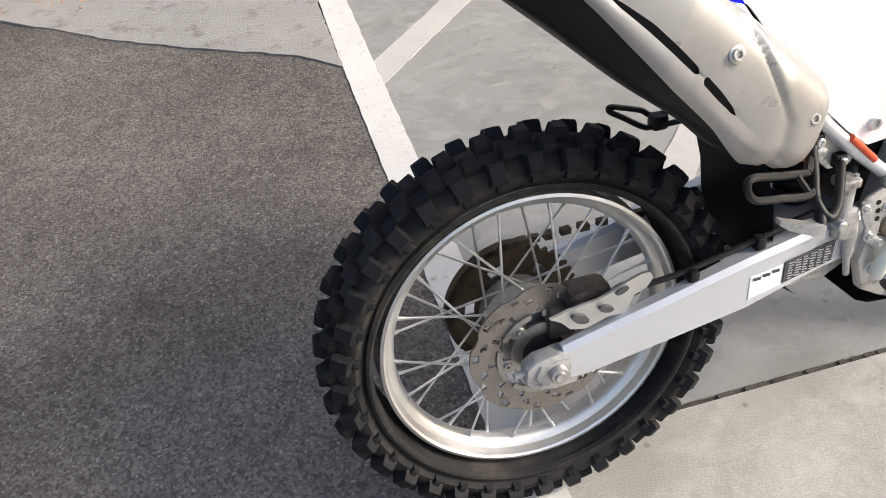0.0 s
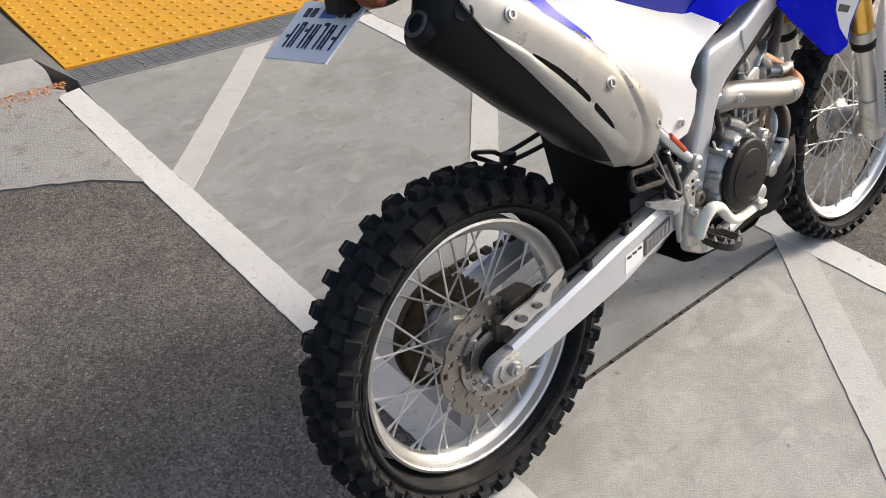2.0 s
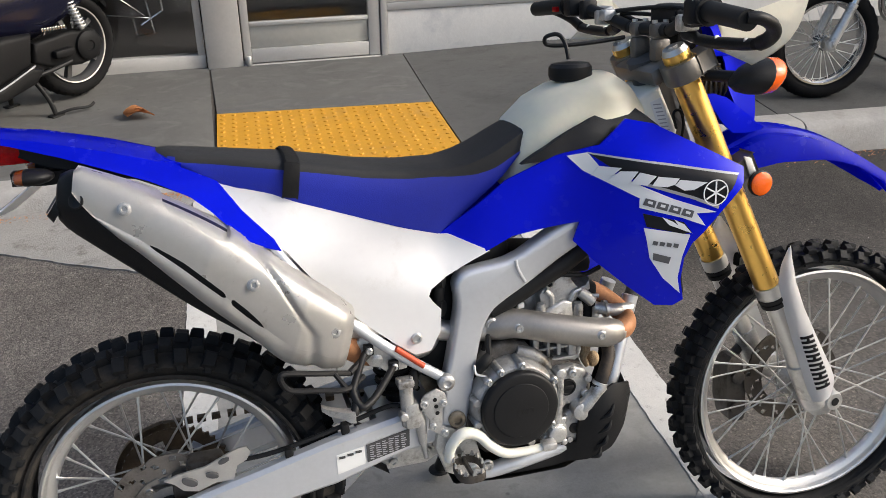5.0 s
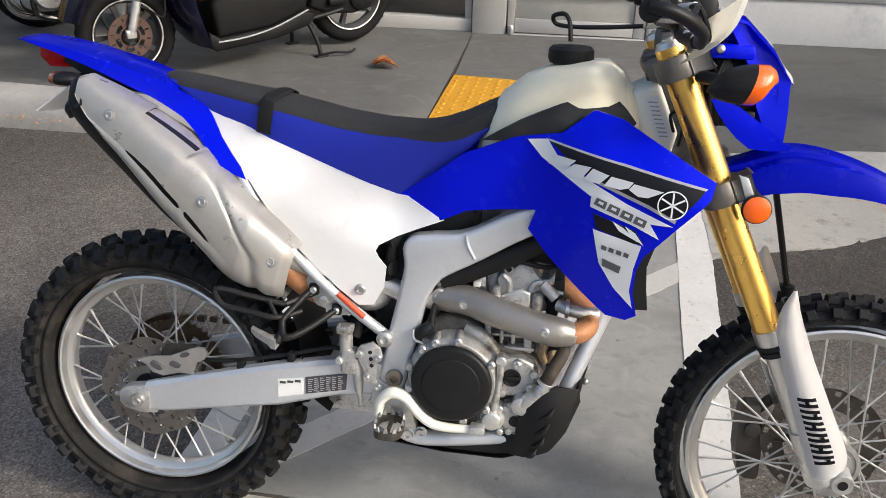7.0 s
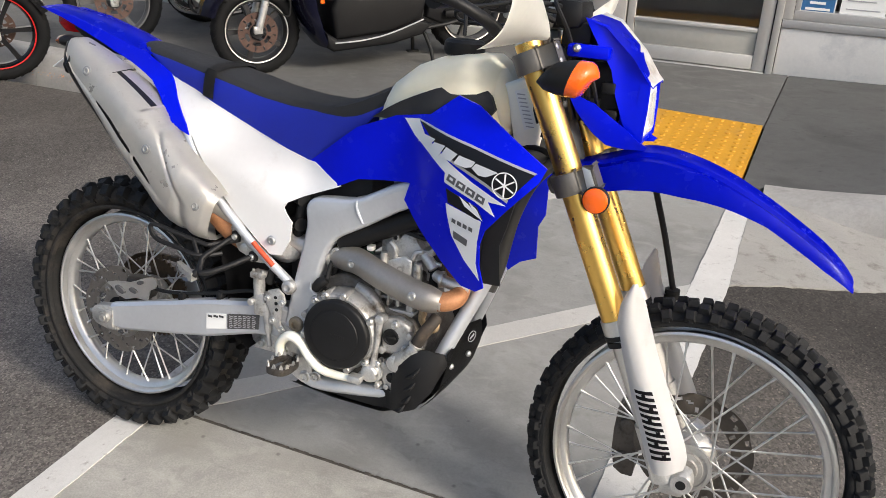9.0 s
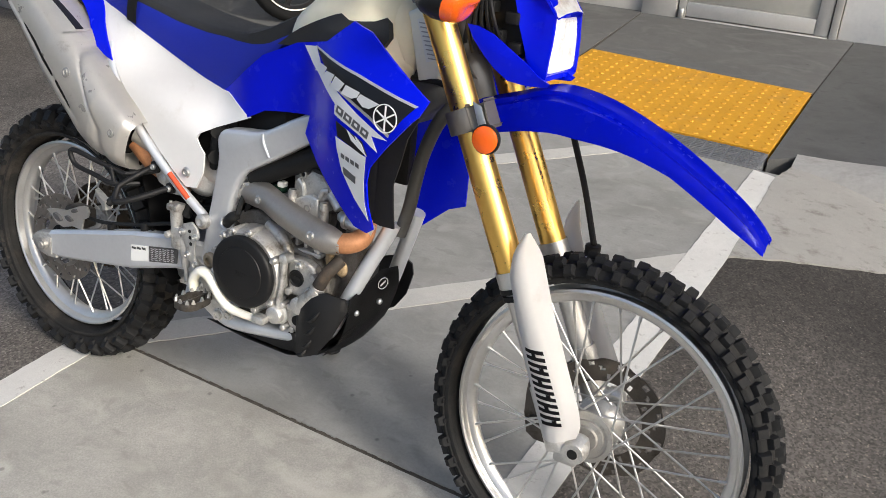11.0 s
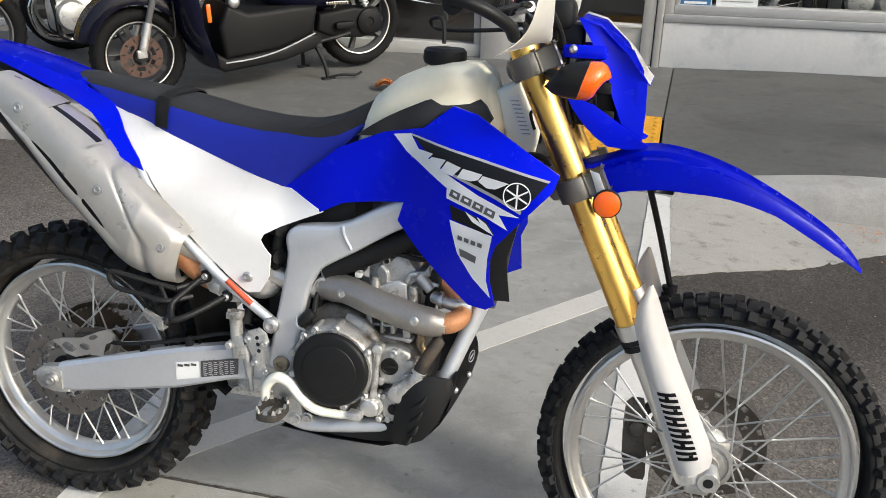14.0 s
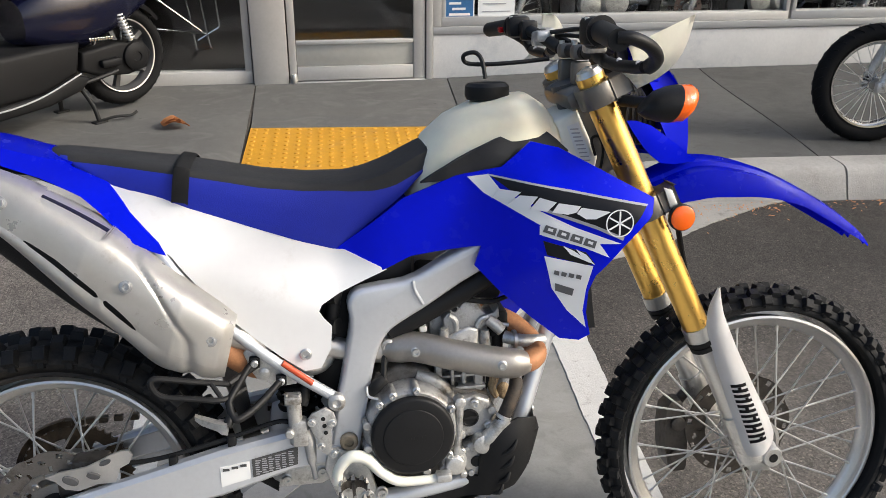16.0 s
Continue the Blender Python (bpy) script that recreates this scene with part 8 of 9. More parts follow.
for s in (-1, 1):
    o = -0.005
    bm = bmesh.new()
    tube(bm, [(0.951, s * 0.42 + o, 1.178), (0.973, s * 0.285 + o, 1.187)], [0.0165, 0.0175], n=9, seg=16)
    lathe(bm, [(0.012, -0.004), (0.025, -0.003), (0.025, 0.003), (0.012, 0.004)], 18, Matrix.Translation((0.975, s * 0.280 + o, 1.187)))
    part("grip", bm, RUBBERS, hb, "black ribbed rubber grip")
    bm = bmesh.new()
    box(bm, 0.952, 1.000, s * 0.250 - 0.020 + o, s * 0.250 + 0.020 + o, 1.164, 1.210, 0.010)
    box(bm, 0.972, 1.008, s * 0.215 - 0.014 + o, s * 0.215 + 0.014 + o, 1.158, 1.200, 0.007)
    tube(bm, [(1.000, s * 0.205, 1.172), (1.030, s * 0.150, 1.170), (1.060, s * 0.110, 1.150)], 0.006, n=12, seg=8)
    sw = part("switch_box", bm, BLACKP, hb, "black switch housing")
    bm = bmesh.new()
    for dy, dz in ((-0.010, 0.206), (0.010, 0.206), (0.0, 0.196)):
        lathe(bm, [(0.0042, -0.002), (0.0042, 0.003), (0.002, 0.0035)], 10, Matrix.Translation((0.958, s * 0.250 + dy + o, 1.0 + dz)) @ Matrix.Rotation(radians(90), 4, 'X'))
    part("switch_screw", bm, STEEL, sw)
    bm = bmesh.new()
    box(bm, 0.985, 1.024, s * 0.165 - 0.012 + o, s * 0.165 + 0.012 + o, 1.148, 1.178, 0.005)
    tube(bm, [(1.006, s * 0.165 + o, 1.168), (1.038, s * 0.205 + o, 1.176)], 0.009, seg=10)
    perch = part("lever_perch", bm, CASTALU, hb, "bare aluminium lever perch")
    bm = bmesh.new()
    tube(bm, [(1.034, s * 0.195 + o, 1.176), (1.034, s * 0.25 + o, 1.180), (1.020, s * 0.33 + o, 1.174), (1.004, s * 0.40 + o, 1.168), (1.000, s * 0.412 + o, 1.166)], [0.008, 0.006, 0.0055, 0.006, 0.008], n=24, seg=8, flat=0.7)
    part("lever", bm, RUBBERS if s < 0 else STEEL, perch, "hand lever")
    bm = bmesh.new()
    tube(bm, [(0.951, s * 0.415 + o, 1.182), (0.972, s * 0.420 + o, 1.180), (1.002, s * 0.408 + o, 1.168), (1.026, s * 0.378 + o, 1.150), (1.031, s * 0.335 + o, 1.134), (1.029, s * 0.26 + o, 1.130), (1.026, s * 0.19 + o, 1.131), (1.018, s * 0.135 + o, 1.142)], 0.0125, n=44, seg=12, flat=0.8)
    gb = part("guard_bar", bm, BLACKP, hb, "black hand guard frame")
    for u in (0.215, 0.300):
        bm = bmesh.new()
        lathe(bm, [(0.005, -0.012), (0.005, -0.0155), (0.002, -0.016)], 10, Matrix.Translation((1.026, s * u + o, 1.131)) @ Matrix.Rotation(radians(-30), 4, 'X'))
        part("guard_screw", bm, STEEL, gb)
    bm = bmesh.new()
    low = spline([(1.003, -0.362, 1.106), (1.030, -0.260, 1.113), (1.047, -0.168, 1.120)], 15)
    top = spline([(1.070, -0.405, 1.214), (1.086, -0.345, 1.208), (1.062, -0.170, 1.160)], 15)
    rings = []
    for a, b in zip(low, top):
        ring = []
        for k in range(9):
            p = a.lerp(b, k / 8) + Vector((0.72, -0.23, -0.65)) * (0.004 + 0.022 * math.sin(math.pi * k / 8))
            ring.append((p.x, p.y if s < 0 else -0.010 - p.y, p.z))
        rings.append(ring)
    loft(bm, rings, closed=False)
    bmesh.ops.solidify(bm, geom=bm.faces[:], thickness=0.007)
    part("hand_guard", bm, GUARDW, hb, "cream plastic hand guard", 60)
bm = bmesh.new()
box(bm, 0.943, 0.953, 0.280, 0.300, 1.174, 1.186, 0.002)
part("kill_switch", bm, REDL, hb, "small red switch")
for k in range(5):
    bm = bmesh.new()
    tube(bm, [(1.004, (-0.19 if k % 2 else 0.18) + 0.008 * k, 1.172), (1.052 + 0.008 * k, -0.08 + 0.035 * k, 1.182 - 0.01 * k), (1.088, -0.06 + 0.03 * k, 1.10), (1.075, -0.04 + 0.02 * k, 0.98)], 0.0045, n=26, seg=7)
    part("control_cable", bm, RUBBERS, hb, "black control cable")
bm = bmesh.new()
box(bm, 1.045, 1.100, -0.055, 0.045, 1.135, 1.190, 0.014)
part("instrument", bm, BLACKP, hb, "black instrument pod")
bm = bmesh.new()
box(bm, 0.985, 1.022, 0.118, 0.150, 1.158, 1.180, 0.005)
part("reservoir_cap", bm, CASTALU, hb, "silver fluid reservoir cap")
# side stand on the far side
bm = bmesh.new()
tube(bm, [(0.60, 0.10, 0.34), (0.62, 0.20, 0.20), (0.61, 0.275, 0.078)], 0.013, n=12, seg=10)
ball(bm, (0.612, 0.282, 0.066), 0.028, 0.028, 0.010)
part("side_stand", bm, RUBBERS, bike, "black side stand, down on the far side")

# ================= parked vehicles and small things =================
NAVY = mat("navy_paint", (0.003, 0.0035, 0.014), 0.22, var=0.1, scale=6, coat=0.25, spec=0.35)
YPAINT = mat("yellow_paint", (0.80, 0.56, 0.01), 0.25, var=0.05, scale=6, coat=0.6)
BPAINT = mat("black_paint", (0.008, 0.008, 0.009), 0.14, var=0.1, scale=6, coat=0.7)
SCPLASTIC = mat("scooter_dark_plastic", (0.008, 0.008, 0.0085), 0.55, spec=0.18, var=0.15, scale=9, bump=0.15, bscale=400)
STREET = mat("street_tyre", (0.0065, 0.0065, 0.0068), 0.8, var=0.2, scale=12, bump=0.25, bscale=120, spec=0.2)
SCRIM = mat("scooter_rim", (0.030, 0.030, 0.032), 0.35, metal=0.3, var=0.1, scale=12)
RUSTDISC = mat("browned_disc", (0.10, 0.062, 0.05), 0.45, metal=0.6, var=0.2, scale=30)
REDP = mat("red_line", (0.45, 0.01, 0.01), 0.4)


def plain_tyre(bm, R, rim, half, grooves=36):
    """Road tyre with a rounded section and slanting sipes standing a little proud between grooves."""
    mid = (R + rim) / 2
    a = R - mid
    sec = [(mid + a * math.cos(radians(f)), half * math.sin(radians(f))) for f in range(-150, 151, 20)]
    lathe(bm, sec, 56, closed=True)
    for s in (-1, 1):
        for i in range(grooves):
            th = 2 * math.pi * (i + 0.25 * s) / grooves
            pts = []
            for f, d in ((12, 0.0), (38, 0.05), (62, 0.09)):
                er, ey = mid + (a + 0.0012) * math.cos(radians(f)), s * (half + 0.001) * math.sin(radians(f))
                pts.append((er * math.cos(th + d), ey, er * math.sin(th + d)))
            tube(bm, pts, 0.0035, n=4, seg=4)
    return bm


def road_wheel(parent, name, centre, R, rim, half, spokes, rim_mat, line=None, disc_side=1, wires=False):
    at = Matrix.Translation(centre)
    bm = bmesh.new()
    lathe(bm, [(0.012, -0.05), (0.035, -0.05), (0.042, -0.035), (0.030, 0.0), (0.042, 0.035), (0.035, 0.05), (0.012, 0.05)], 24)
    hub = part(name, bm, rim_mat, parent, at=at)
    bm = bmesh.new()
    plain_tyre(bm, R, rim - 0.008, half)
    part("tyre", bm, STREET, hub, "black road tyre")
    bm = bmesh.new()
    h = half * 0.72
    lathe(bm, [(rim, h), (rim, h + 0.004), (rim - 0.010, h + 0.003), (rim - 0.022, h * 0.5), (rim - 0.024, -h * 0.5), (rim - 0.010, -h - 0.003), (rim, -h - 0.004), (rim, -h), (rim - 0.014, 0)], 56, closed=True)
    part("rim", bm, rim_mat, hub)
    if line:
        bm = bmesh.new()
        for s in (-1, 1):
            lathe(bm, [(rim - 0.008, s * (h + 0.004)), (rim - 0.001, s * (h + 0.0055)), (rim - 0.001, s * (h + 0.0065)), (rim - 0.008, s * (h + 0.005))], 56, closed=True)
        part("rim_line", bm, line, hub)
    first = None
    for i in range(spokes):
        m = Matrix.Rotation(2 * math.pi * i / spokes, 4, 'Y')
        if first is None:
            bm = bmesh.new()
            if wires:
                tube(bm, [(0.035, 0.03, 0.01), (rim - 0.02, 0.004, -0.02)], 0.002, seg=5)
                tube(bm, [(0.035, -0.03, -0.01), (rim - 0.02, -0.004, 0.02)], 0.002, seg=5)
            else:
                loft(bm, [[(r, y * w, z * t) for y, z in ((-1, -1), (1, -1), (1, 1), (-1, 1))] for r, w, t in ((0.030, 0.022, 0.020), (rim * 0.5, 0.014, 0.012), (rim - 0.015, 0.016, 0.016))])
            first = part("spoke", bm, STEEL if wires else rim_mat, hub, at=m)
        else:
            share(first, hub, m)
    if disc_side and not wires:
        bm = bmesh.new()
        y = 0.062 * disc_side
        ring_plate(bm, [0.050, 0.058, 0.080, 0.086, 0.108, 0.118], y, y + 0.004, 72, lambda k, i: (k == 1 and i % 12 > 3) or (k == 3 and i % 6 == 2))
        part("brake_disc", bm, RUSTDISC, hub, "brown-grey drilled brake disc")
    return hub


def street_motorcycle(label, at, paint, rim_mat, line=None, wires=False, fender_mat=None, faired=False, group="", low_fender=True, skirt=0.035, lift=0.0):
    """An upright road motorcycle: front wheel at x 1.4, rear wheel at 0."""
    b = thing("motorcycle", label, "motorcycle", at, group)
    road_wheel(b, "front_wheel", (1.40, 0, 0.305), 0.305, 0.225, 0.052, 14 if wires else 6, rim_mat, line, 1, wires)
    road_wheel(b, "rear_wheel", (0.0, 0, 0.305), 0.305, 0.222, 0.070, 14 if wires else 5, rim_mat, line, -1, wires)
    for s in (-1, 1):
        bm = bmesh.new()
        tube(bm, [(1.40, s * 0.095, 0.30), (1.31, s * 0.095, 0.52)], [0.026, 0.024], n=2, seg=14)
        box(bm, 1.375, 1.425, s * 0.095 - 0.022, s * 0.095 + 0.022, 0.275, 0.33, 0.010)
        leg = part("fork_leg", bm, CASTALU, b, "silver fork leg")
        bm = bmesh.new()
        tube(bm, [(1.31, s * 0.095, 0.52), (1.13, s * 0.095, 0.97)], 0.020, n=2, seg=14)
        part("fork_stanchion", bm, CHROME, leg)
    bm = bmesh.new()
    rings = []
    for k in range(13):
        a = radians(20 + 120 * k / 12)
        rings.append([(1.40 + (0.325 + d) * math.cos(a), y, 0.305 + (0.325 + d) * math.sin(a)) for y, d in ((-0.066, -skirt), (-0.060, 0.0), (0, 0.008), (0.060, 0.0), (0.066, -skirt))])
    loft(bm, rings, closed=False)
    bmesh.ops.solidify(bm, geom=bm.faces[:], thickness=0.004)
    if not low_fender:
        bmesh.ops.translate(bm, verts=bm.verts[:], vec=(-0.10, 0, 0.30))
    part("front_fender", bm, fender_mat or paint, b, "", 40)
    bm = bmesh.new()
    box(bm, 0.52, 0.95, -0.14, 0.14, 0.24, 0.46, 0.05, None, 3)
    lathe(bm, [(0.03, -0.20), (0.10, -0.19), (0.12, -0.15), (0.12, 0.15), (0.10, 0.19), (0.03, 0.20)], 28, Matrix.Translation((0.62, 0, 0.36)))
    lathe(bm, [(0.03, -0.19), (0.085, -0.18), (0.10, -0.14), (0.10, 0.14), (0.085, 0.18), (0.03, 0.19)], 28, Matrix.Translation((0.84, 0, 0.35)))
    bmesh.ops.translate(bm, verts=bm.verts[:], vec=(0, 0, lift))
    part("crankcase", bm, CASTALU, b, "dusty cast engine case")
    bm = bmesh.new()
    for k in range(8):
        box(bm, 0.74 - 0.004 * k, 0.93 - 0.004 * k, -0.11, 0.11, 0.45 + k * 0.022, 0.460 + k * 0.022, 0.002)
    box(bm, 0.77, 0.89, -0.085, 0.085, 0.44, 0.68, 0.02)
    bmesh.ops.translate(bm, verts=bm.verts[:], vec=(0, 0, lift))
    part("cylinder", bm, DKGREY, b, "finned dark cylinder")
    bm = bmesh.new()
    for s in (-1, 1):
        tube(bm, [(1.10, s * 0.03, 0.90), (0.96, s * 0.10, 0.72), (0.93, s * 0.13, 0.40), (0.90, s * 0.13, 0.22), (0.60, s * 0.14, 0.20), (0.42, s * 0.14, 0.33)], 0.017, n=30, seg=8)
    tube(bm, [(1.12, 0, 0.92), (0.80, 0, 0.80), (0.30, 0, 0.72), (-0.05, 0, 0.74)], 0.022, n=20, seg=8)
    bmesh.ops.translate(bm, verts=bm.verts[:], vec=(0, 0, lift))
    part("frame", bm, BPAINT, b, "black tubular frame")
    bm = bmesh.new()
    rings = []
    for x, zt, zb, w in ((0.58, 0.80, 0.76, 0.08), (0.68, 0.90, 0.75, 0.13), (0.85, 0.97, 0.76, 0.16), (1.0, 0.96, 0.78, 0.15), (1.08, 0.88, 0.80, 0.09)):
        rings.append([(x, w * math.cos(a), (zt + zb) / 2 + (zt - zb) / 2 * math.sin(a)) for a in [2 * math.pi * j / 18 for j in range(18)]])
    loft(bm, rings)
    part("tank", bm, paint, b, "", 50)
    bm = bmesh.new()
    rings = []
    for x, zt, w in ((-0.15, 0.84, 0.08), (0.05, 0.82, 0.12), (0.30, 0.79, 0.13), (0.58, 0.80, 0.10)):
        rings.append([(x, -w, zt - 0.06), (x, -w, zt - 0.015), (x, -w * 0.8, zt), (x, w * 0.8, zt), (x, w, zt - 0.015), (x, w, zt - 0.06)])
    loft(bm, rings)
    part("seat", bm, SEATBLK, b)
    bm = bmesh.new()
    tube(bm, [(0.95, -0.10, 0.50), (1.03, -0.13, 0.38), (0.95, -0.16, 0.20), (0.60, -0.18, 0.17), (0.30, -0.19, 0.24)], 0.020, n=28, seg=12)
    tube(bm, [(0.34, -0.19, 0.23), (-0.20, -0.21, 0.34)], [0.030, 0.046], n=2, seg=16)
    bmesh.ops.translate(bm, verts=bm.verts[:], vec=(0, 0, lift))
    part("exhaust", bm, CHROME, b, "chrome exhaust")
    for s in (-1, 1):
        bm = bmesh.new()
        tube(bm, [(0.48, s * 0.11, 0.36), (0.0, s * 0.12, 0.305)], 0.024, n=2, seg=10)
        part("swingarm", bm, DKGREY, b)
    bm = bmesh.new()
    tube(bm, [(0.98, -0.36, 1.06), (1.06, -0.20, 1.07), (1.09, 0, 1.0), (1.06, 0.20, 1.07), (0.98, 0.36, 1.06)], 0.012, n=30, seg=8)
    part("handlebar", bm, CHROME, b)
    bm = bmesh.new()
    lathe(bm, [(0.03, -0.06), (0.085, -0.02), (0.095, 0.06), (0.085, 0.065), (0.02, 0.068)], 24, pose(1.22, 0, 0.90, 0, 0, -90))
    part("headlamp", bm, CHROME, b)
    bm = bmesh.new()
    tube(bm, [(0.60, 0.15, 0.24), (0.56, 0.24, 0.10), (0.53, 0.27, 0.012)], 0.011, n=10, seg=8)
    box(bm, 0.50, 0.57, 0.25, 0.29, 0.0, 0.014, 0.004)
    part("side_stand", bm, RUBBERS, b)
    if faired:
        for s in (-1, 1):
            bm = bmesh.new()
            panel(bm, [(0.30, 0.30), (0.35, 0.62), (0.62, 0.78), (1.05, 0.90), (1.26, 0.86), (1.18, 0.62), (1.02, 0.40), (0.85, 0.20), (0.50, 0.18)], lambda x, z: -0.21 + 0.12 * abs(x - 0.75) ** 1.5 + 0.10 * max(0, z - 0.6), 0.006, 0.06)
            if s > 0:
                bmesh.ops.transform(bm, matrix=MIRROR, verts=bm.verts[:])
            f = part("fairing", bm, BPAINT, b, "glossy black side fairing", 40)
        for s in (-1, 1):
            bm = bmesh.new()
            lathe(bm, [(0.01, -0.0015), (0.98, -0.0015), (1.0, 0.0), (0.98, 0.0015), (0.01, 0.0015)], 24, Matrix.Translation((0.62, s * 0.214, 0.36)) @ Matrix.Rotation(radians(8), 4, 'Y') @ Matrix.Diagonal((0.075, 1, 0.026, 1)))
            part("oval_mark", bm, mat("yellow_green_mark", (0.55, 0.60, 0.03), 0.4), b, "yellow-green oval mark")
    return b


def parked(fx, fy, fz, heading, length=1.40, lean=4):
    """The pose that puts the front wheel's foot at fx, fy, fz, pointing that way."""
    h = radians(heading)
    return Matrix.Translation((fx - length * math.cos(h), fy - length * math.sin(h), fz)) @ Matrix.Rotation(h, 4, 'Z') @ Matrix.Rotation(radians(lean), 4, 'X')


street_motorcycle("black street motorcycle with wire wheels parked on the sidewalk", parked(3.50, 2.60, 0.085, 168, 1.33, lean=4), BPAINT, CHROME, wires=True, low_fender=False, lift=0.20)
street_motorcycle("dark motorcycle with black tyres at the far end of the sidewalk", parked(5.32, 2.58, 0.085, 168, 1.33, lean=4), BPAINT, DKGREY, low_fender=False, lift=0.20)
street_motorcycle("yellow street motorcycle with dark cast wheels on the sidewalk", parked(-2.66, 3.06, 0.045, -134), YPAINT, DKGREY, skirt=0.17)
street_motorcycle("black faired motorcycle with red rim stripes on the asphalt", parked(-3.02, 2.42, -0.055, 50, 1.40), BPAINT, BPAINT, line=REDP, faired=True)
street_motorcycle("dark motorcycle standing behind the scooter", parked(-2.62, 3.96, 0.045, -134), BPAINT, DKGREY)
for k, (x, y, h) in enumerate(((2.1, 5.0, 190), (3.5, 5.1, 185), (4.9, 5.0, 190), (6.1, 5.2, 180))):
    street_motorcycle("dark motorcycle with chrome parts inside the shop", parked(x, y, 0.052, h), BPAINT, CHROME, wires=k % 2 == 0, group="motorcycles in the shop")

# navy scooter on its centre stand
sc = thing("scooter", "dark navy scooter with large wheels on its centre stand", "scooter", parked(-1.50, 2.945, 0.040, -134, 1.40, 0))
road_wheel(sc, "front_wheel", (1.40, 0, 0.265), 0.265, 0.190, 0.048, 5, SCRIM, CASTALU, 1)
road_wheel(sc, "rear_wheel", (0.0, 0, 0.310), 0.290, 0.213, 0.055, 5, DKGREY, RIMALU, 0)
for s in (-1, 1):
    bm = bmesh.new()
    tube(bm, [(1.40, s * 0.088, 0.285), (1.345, s * 0.088, 0.45)], [0.022, 0.024], n=2, seg=14)
    box(bm, 1.375, 1.43, s * 0.088 - 0.016, s * 0.088 + 0.016, 0.262, 0.308, 0.008)
    lg = part("fork_leg", bm, CASTALU, sc, "bare aluminium fork leg")
    bm = bmesh.new()
    tube(bm, [(1.345, s * 0.088, 0.45), (1.25, s * 0.088, 0.72)], 0.018, n=2, seg=12)
    part("fork_stanchion", bm, DKGREY, lg)
bm = bmesh.new()
rings = []
for k in range(15):
    a = radians(15 + 125 * k / 14)
    rings.append([(1.40 + (0.325 + d) * math.cos(a), y, 0.30 + (0.325 + d) * math.sin(a)) for y, d in ((-0.078, -0.075), (-0.080, -0.035), (-0.055, 0.006), (0, 0.014), (0.055, 0.006), (0.080, -0.035), (0.078, -0.075))])
loft(bm, rings, closed=False)
bmesh.ops.solidify(bm, geom=bm.faces[:], thickness=0.005)
part("front_fender", bm, NAVY, sc, "glossy navy front fender", 45)
bm = bmesh.new()
rings = []
for z, x, w, d in ((0.17, 1.00, 0.19, 0.05), (0.24, 1.03, 0.215, 0.07), (0.40, 1.075, 0.225, 0.09), (0.62, 1.10, 0.225, 0.11), (0.80, 1.10, 0.20, 0.12), (0.98, 1.06, 0.13, 0.10)):
    rings.append([(x + d * 0.2 * math.cos(a) + d * 0.9 * max(0, math.cos(a)), w * math.sin(a), z) for a in [2 * math.pi * j / 24 for j in range(24)]])
loft(bm, rings)
part("leg_shield", bm, NAVY, sc, "glossy navy leg shield", 45)
for s in (-1, 1):
    bm = bmesh.new()
    box(bm, 1.03, 1.055, s * 0.218 - 0.006, s * 0.218 + 0.006, 0.44, 0.54, 0.004)
    part("side_reflector", bm, ORANGE, sc, "amber side reflector")
bm = bmesh.new()
prism(bm, [(1.02, 0.17), (0.98, 0.145), (0.60, 0.165), (0.40, 0.21), (0.34, 0.27), (0.42, 0.30), (0.62, 0.235), (0.95, 0.215), (1.02, 0.26)], -0.205, 0.205, 0.02, 3)
part("floorboard", bm, SCPLASTIC, sc, "dark grey plastic floorboard")
bm = bmesh.new()
prism(bm, [(0.96, 0.21), (0.62, 0.23), (0.40, 0.30), (0.36, 0.46), (0.50, 0.47), (0.80, 0.46), (0.92, 0.52), (0.98, 0.40)], -0.19, 0.19, 0.03, 3)
part("tunnel_panel", bm, SCPLASTIC, sc, "dark grey plastic side panel")
for s in (-1, 1):
    bm = bmesh.new()
    tube(bm, [(0.97, s * 0.207, 0.20), (0.80, s * 0.209, 0.205), (0.62, s * 0.209, 0.235), (0.40, s * 0.207, 0.305)], 0.0045, n=18, seg=6)
    part("trim_strip", bm, DECALG, sc, "thin grey trim strip")
bm = bmesh.new()
rings = []
for x, zt, zb, w in ((0.62, 0.70, 0.47, 0.13), (0.50, 0.78, 0.42, 0.175), (0.30, 0.80, 0.40, 0.195), (0.08, 0.80, 0.47, 0.19), (-0.12, 0.80, 0.56, 0.15), (-0.26, 0.78, 0.64, 0.08)):
    ring = []
    for j in range(24):
        a = 2 * math.pi * j / 24
        c, s_ = math.cos(a), math.sin(a)
        ring.append((x, w * math.copysign(abs(c) ** 0.7, c), (zt + zb) / 2 + (zt - zb) / 2 * math.copysign(abs(s_) ** 0.8, s_)))
    rings.append(ring)
loft(bm, rings)
part("rear_body", bm, NAVY, sc, "glossy navy rear bodywork", 50)
for s in (-1, 1):
    bm = bmesh.new()
    for k in range(9):
        box(bm, 0.165 + k * 0.017, 0.177 + k * 0.017, s * 0.198 - 0.003, s * 0.198 + 0.003, 0.452 - 0.0 + 0.001 * k, 0.470 + 0.001 * k, 0.002)
    part("lettering_block", bm, CHROME, sc)
bm = bmesh.new()
rings = []
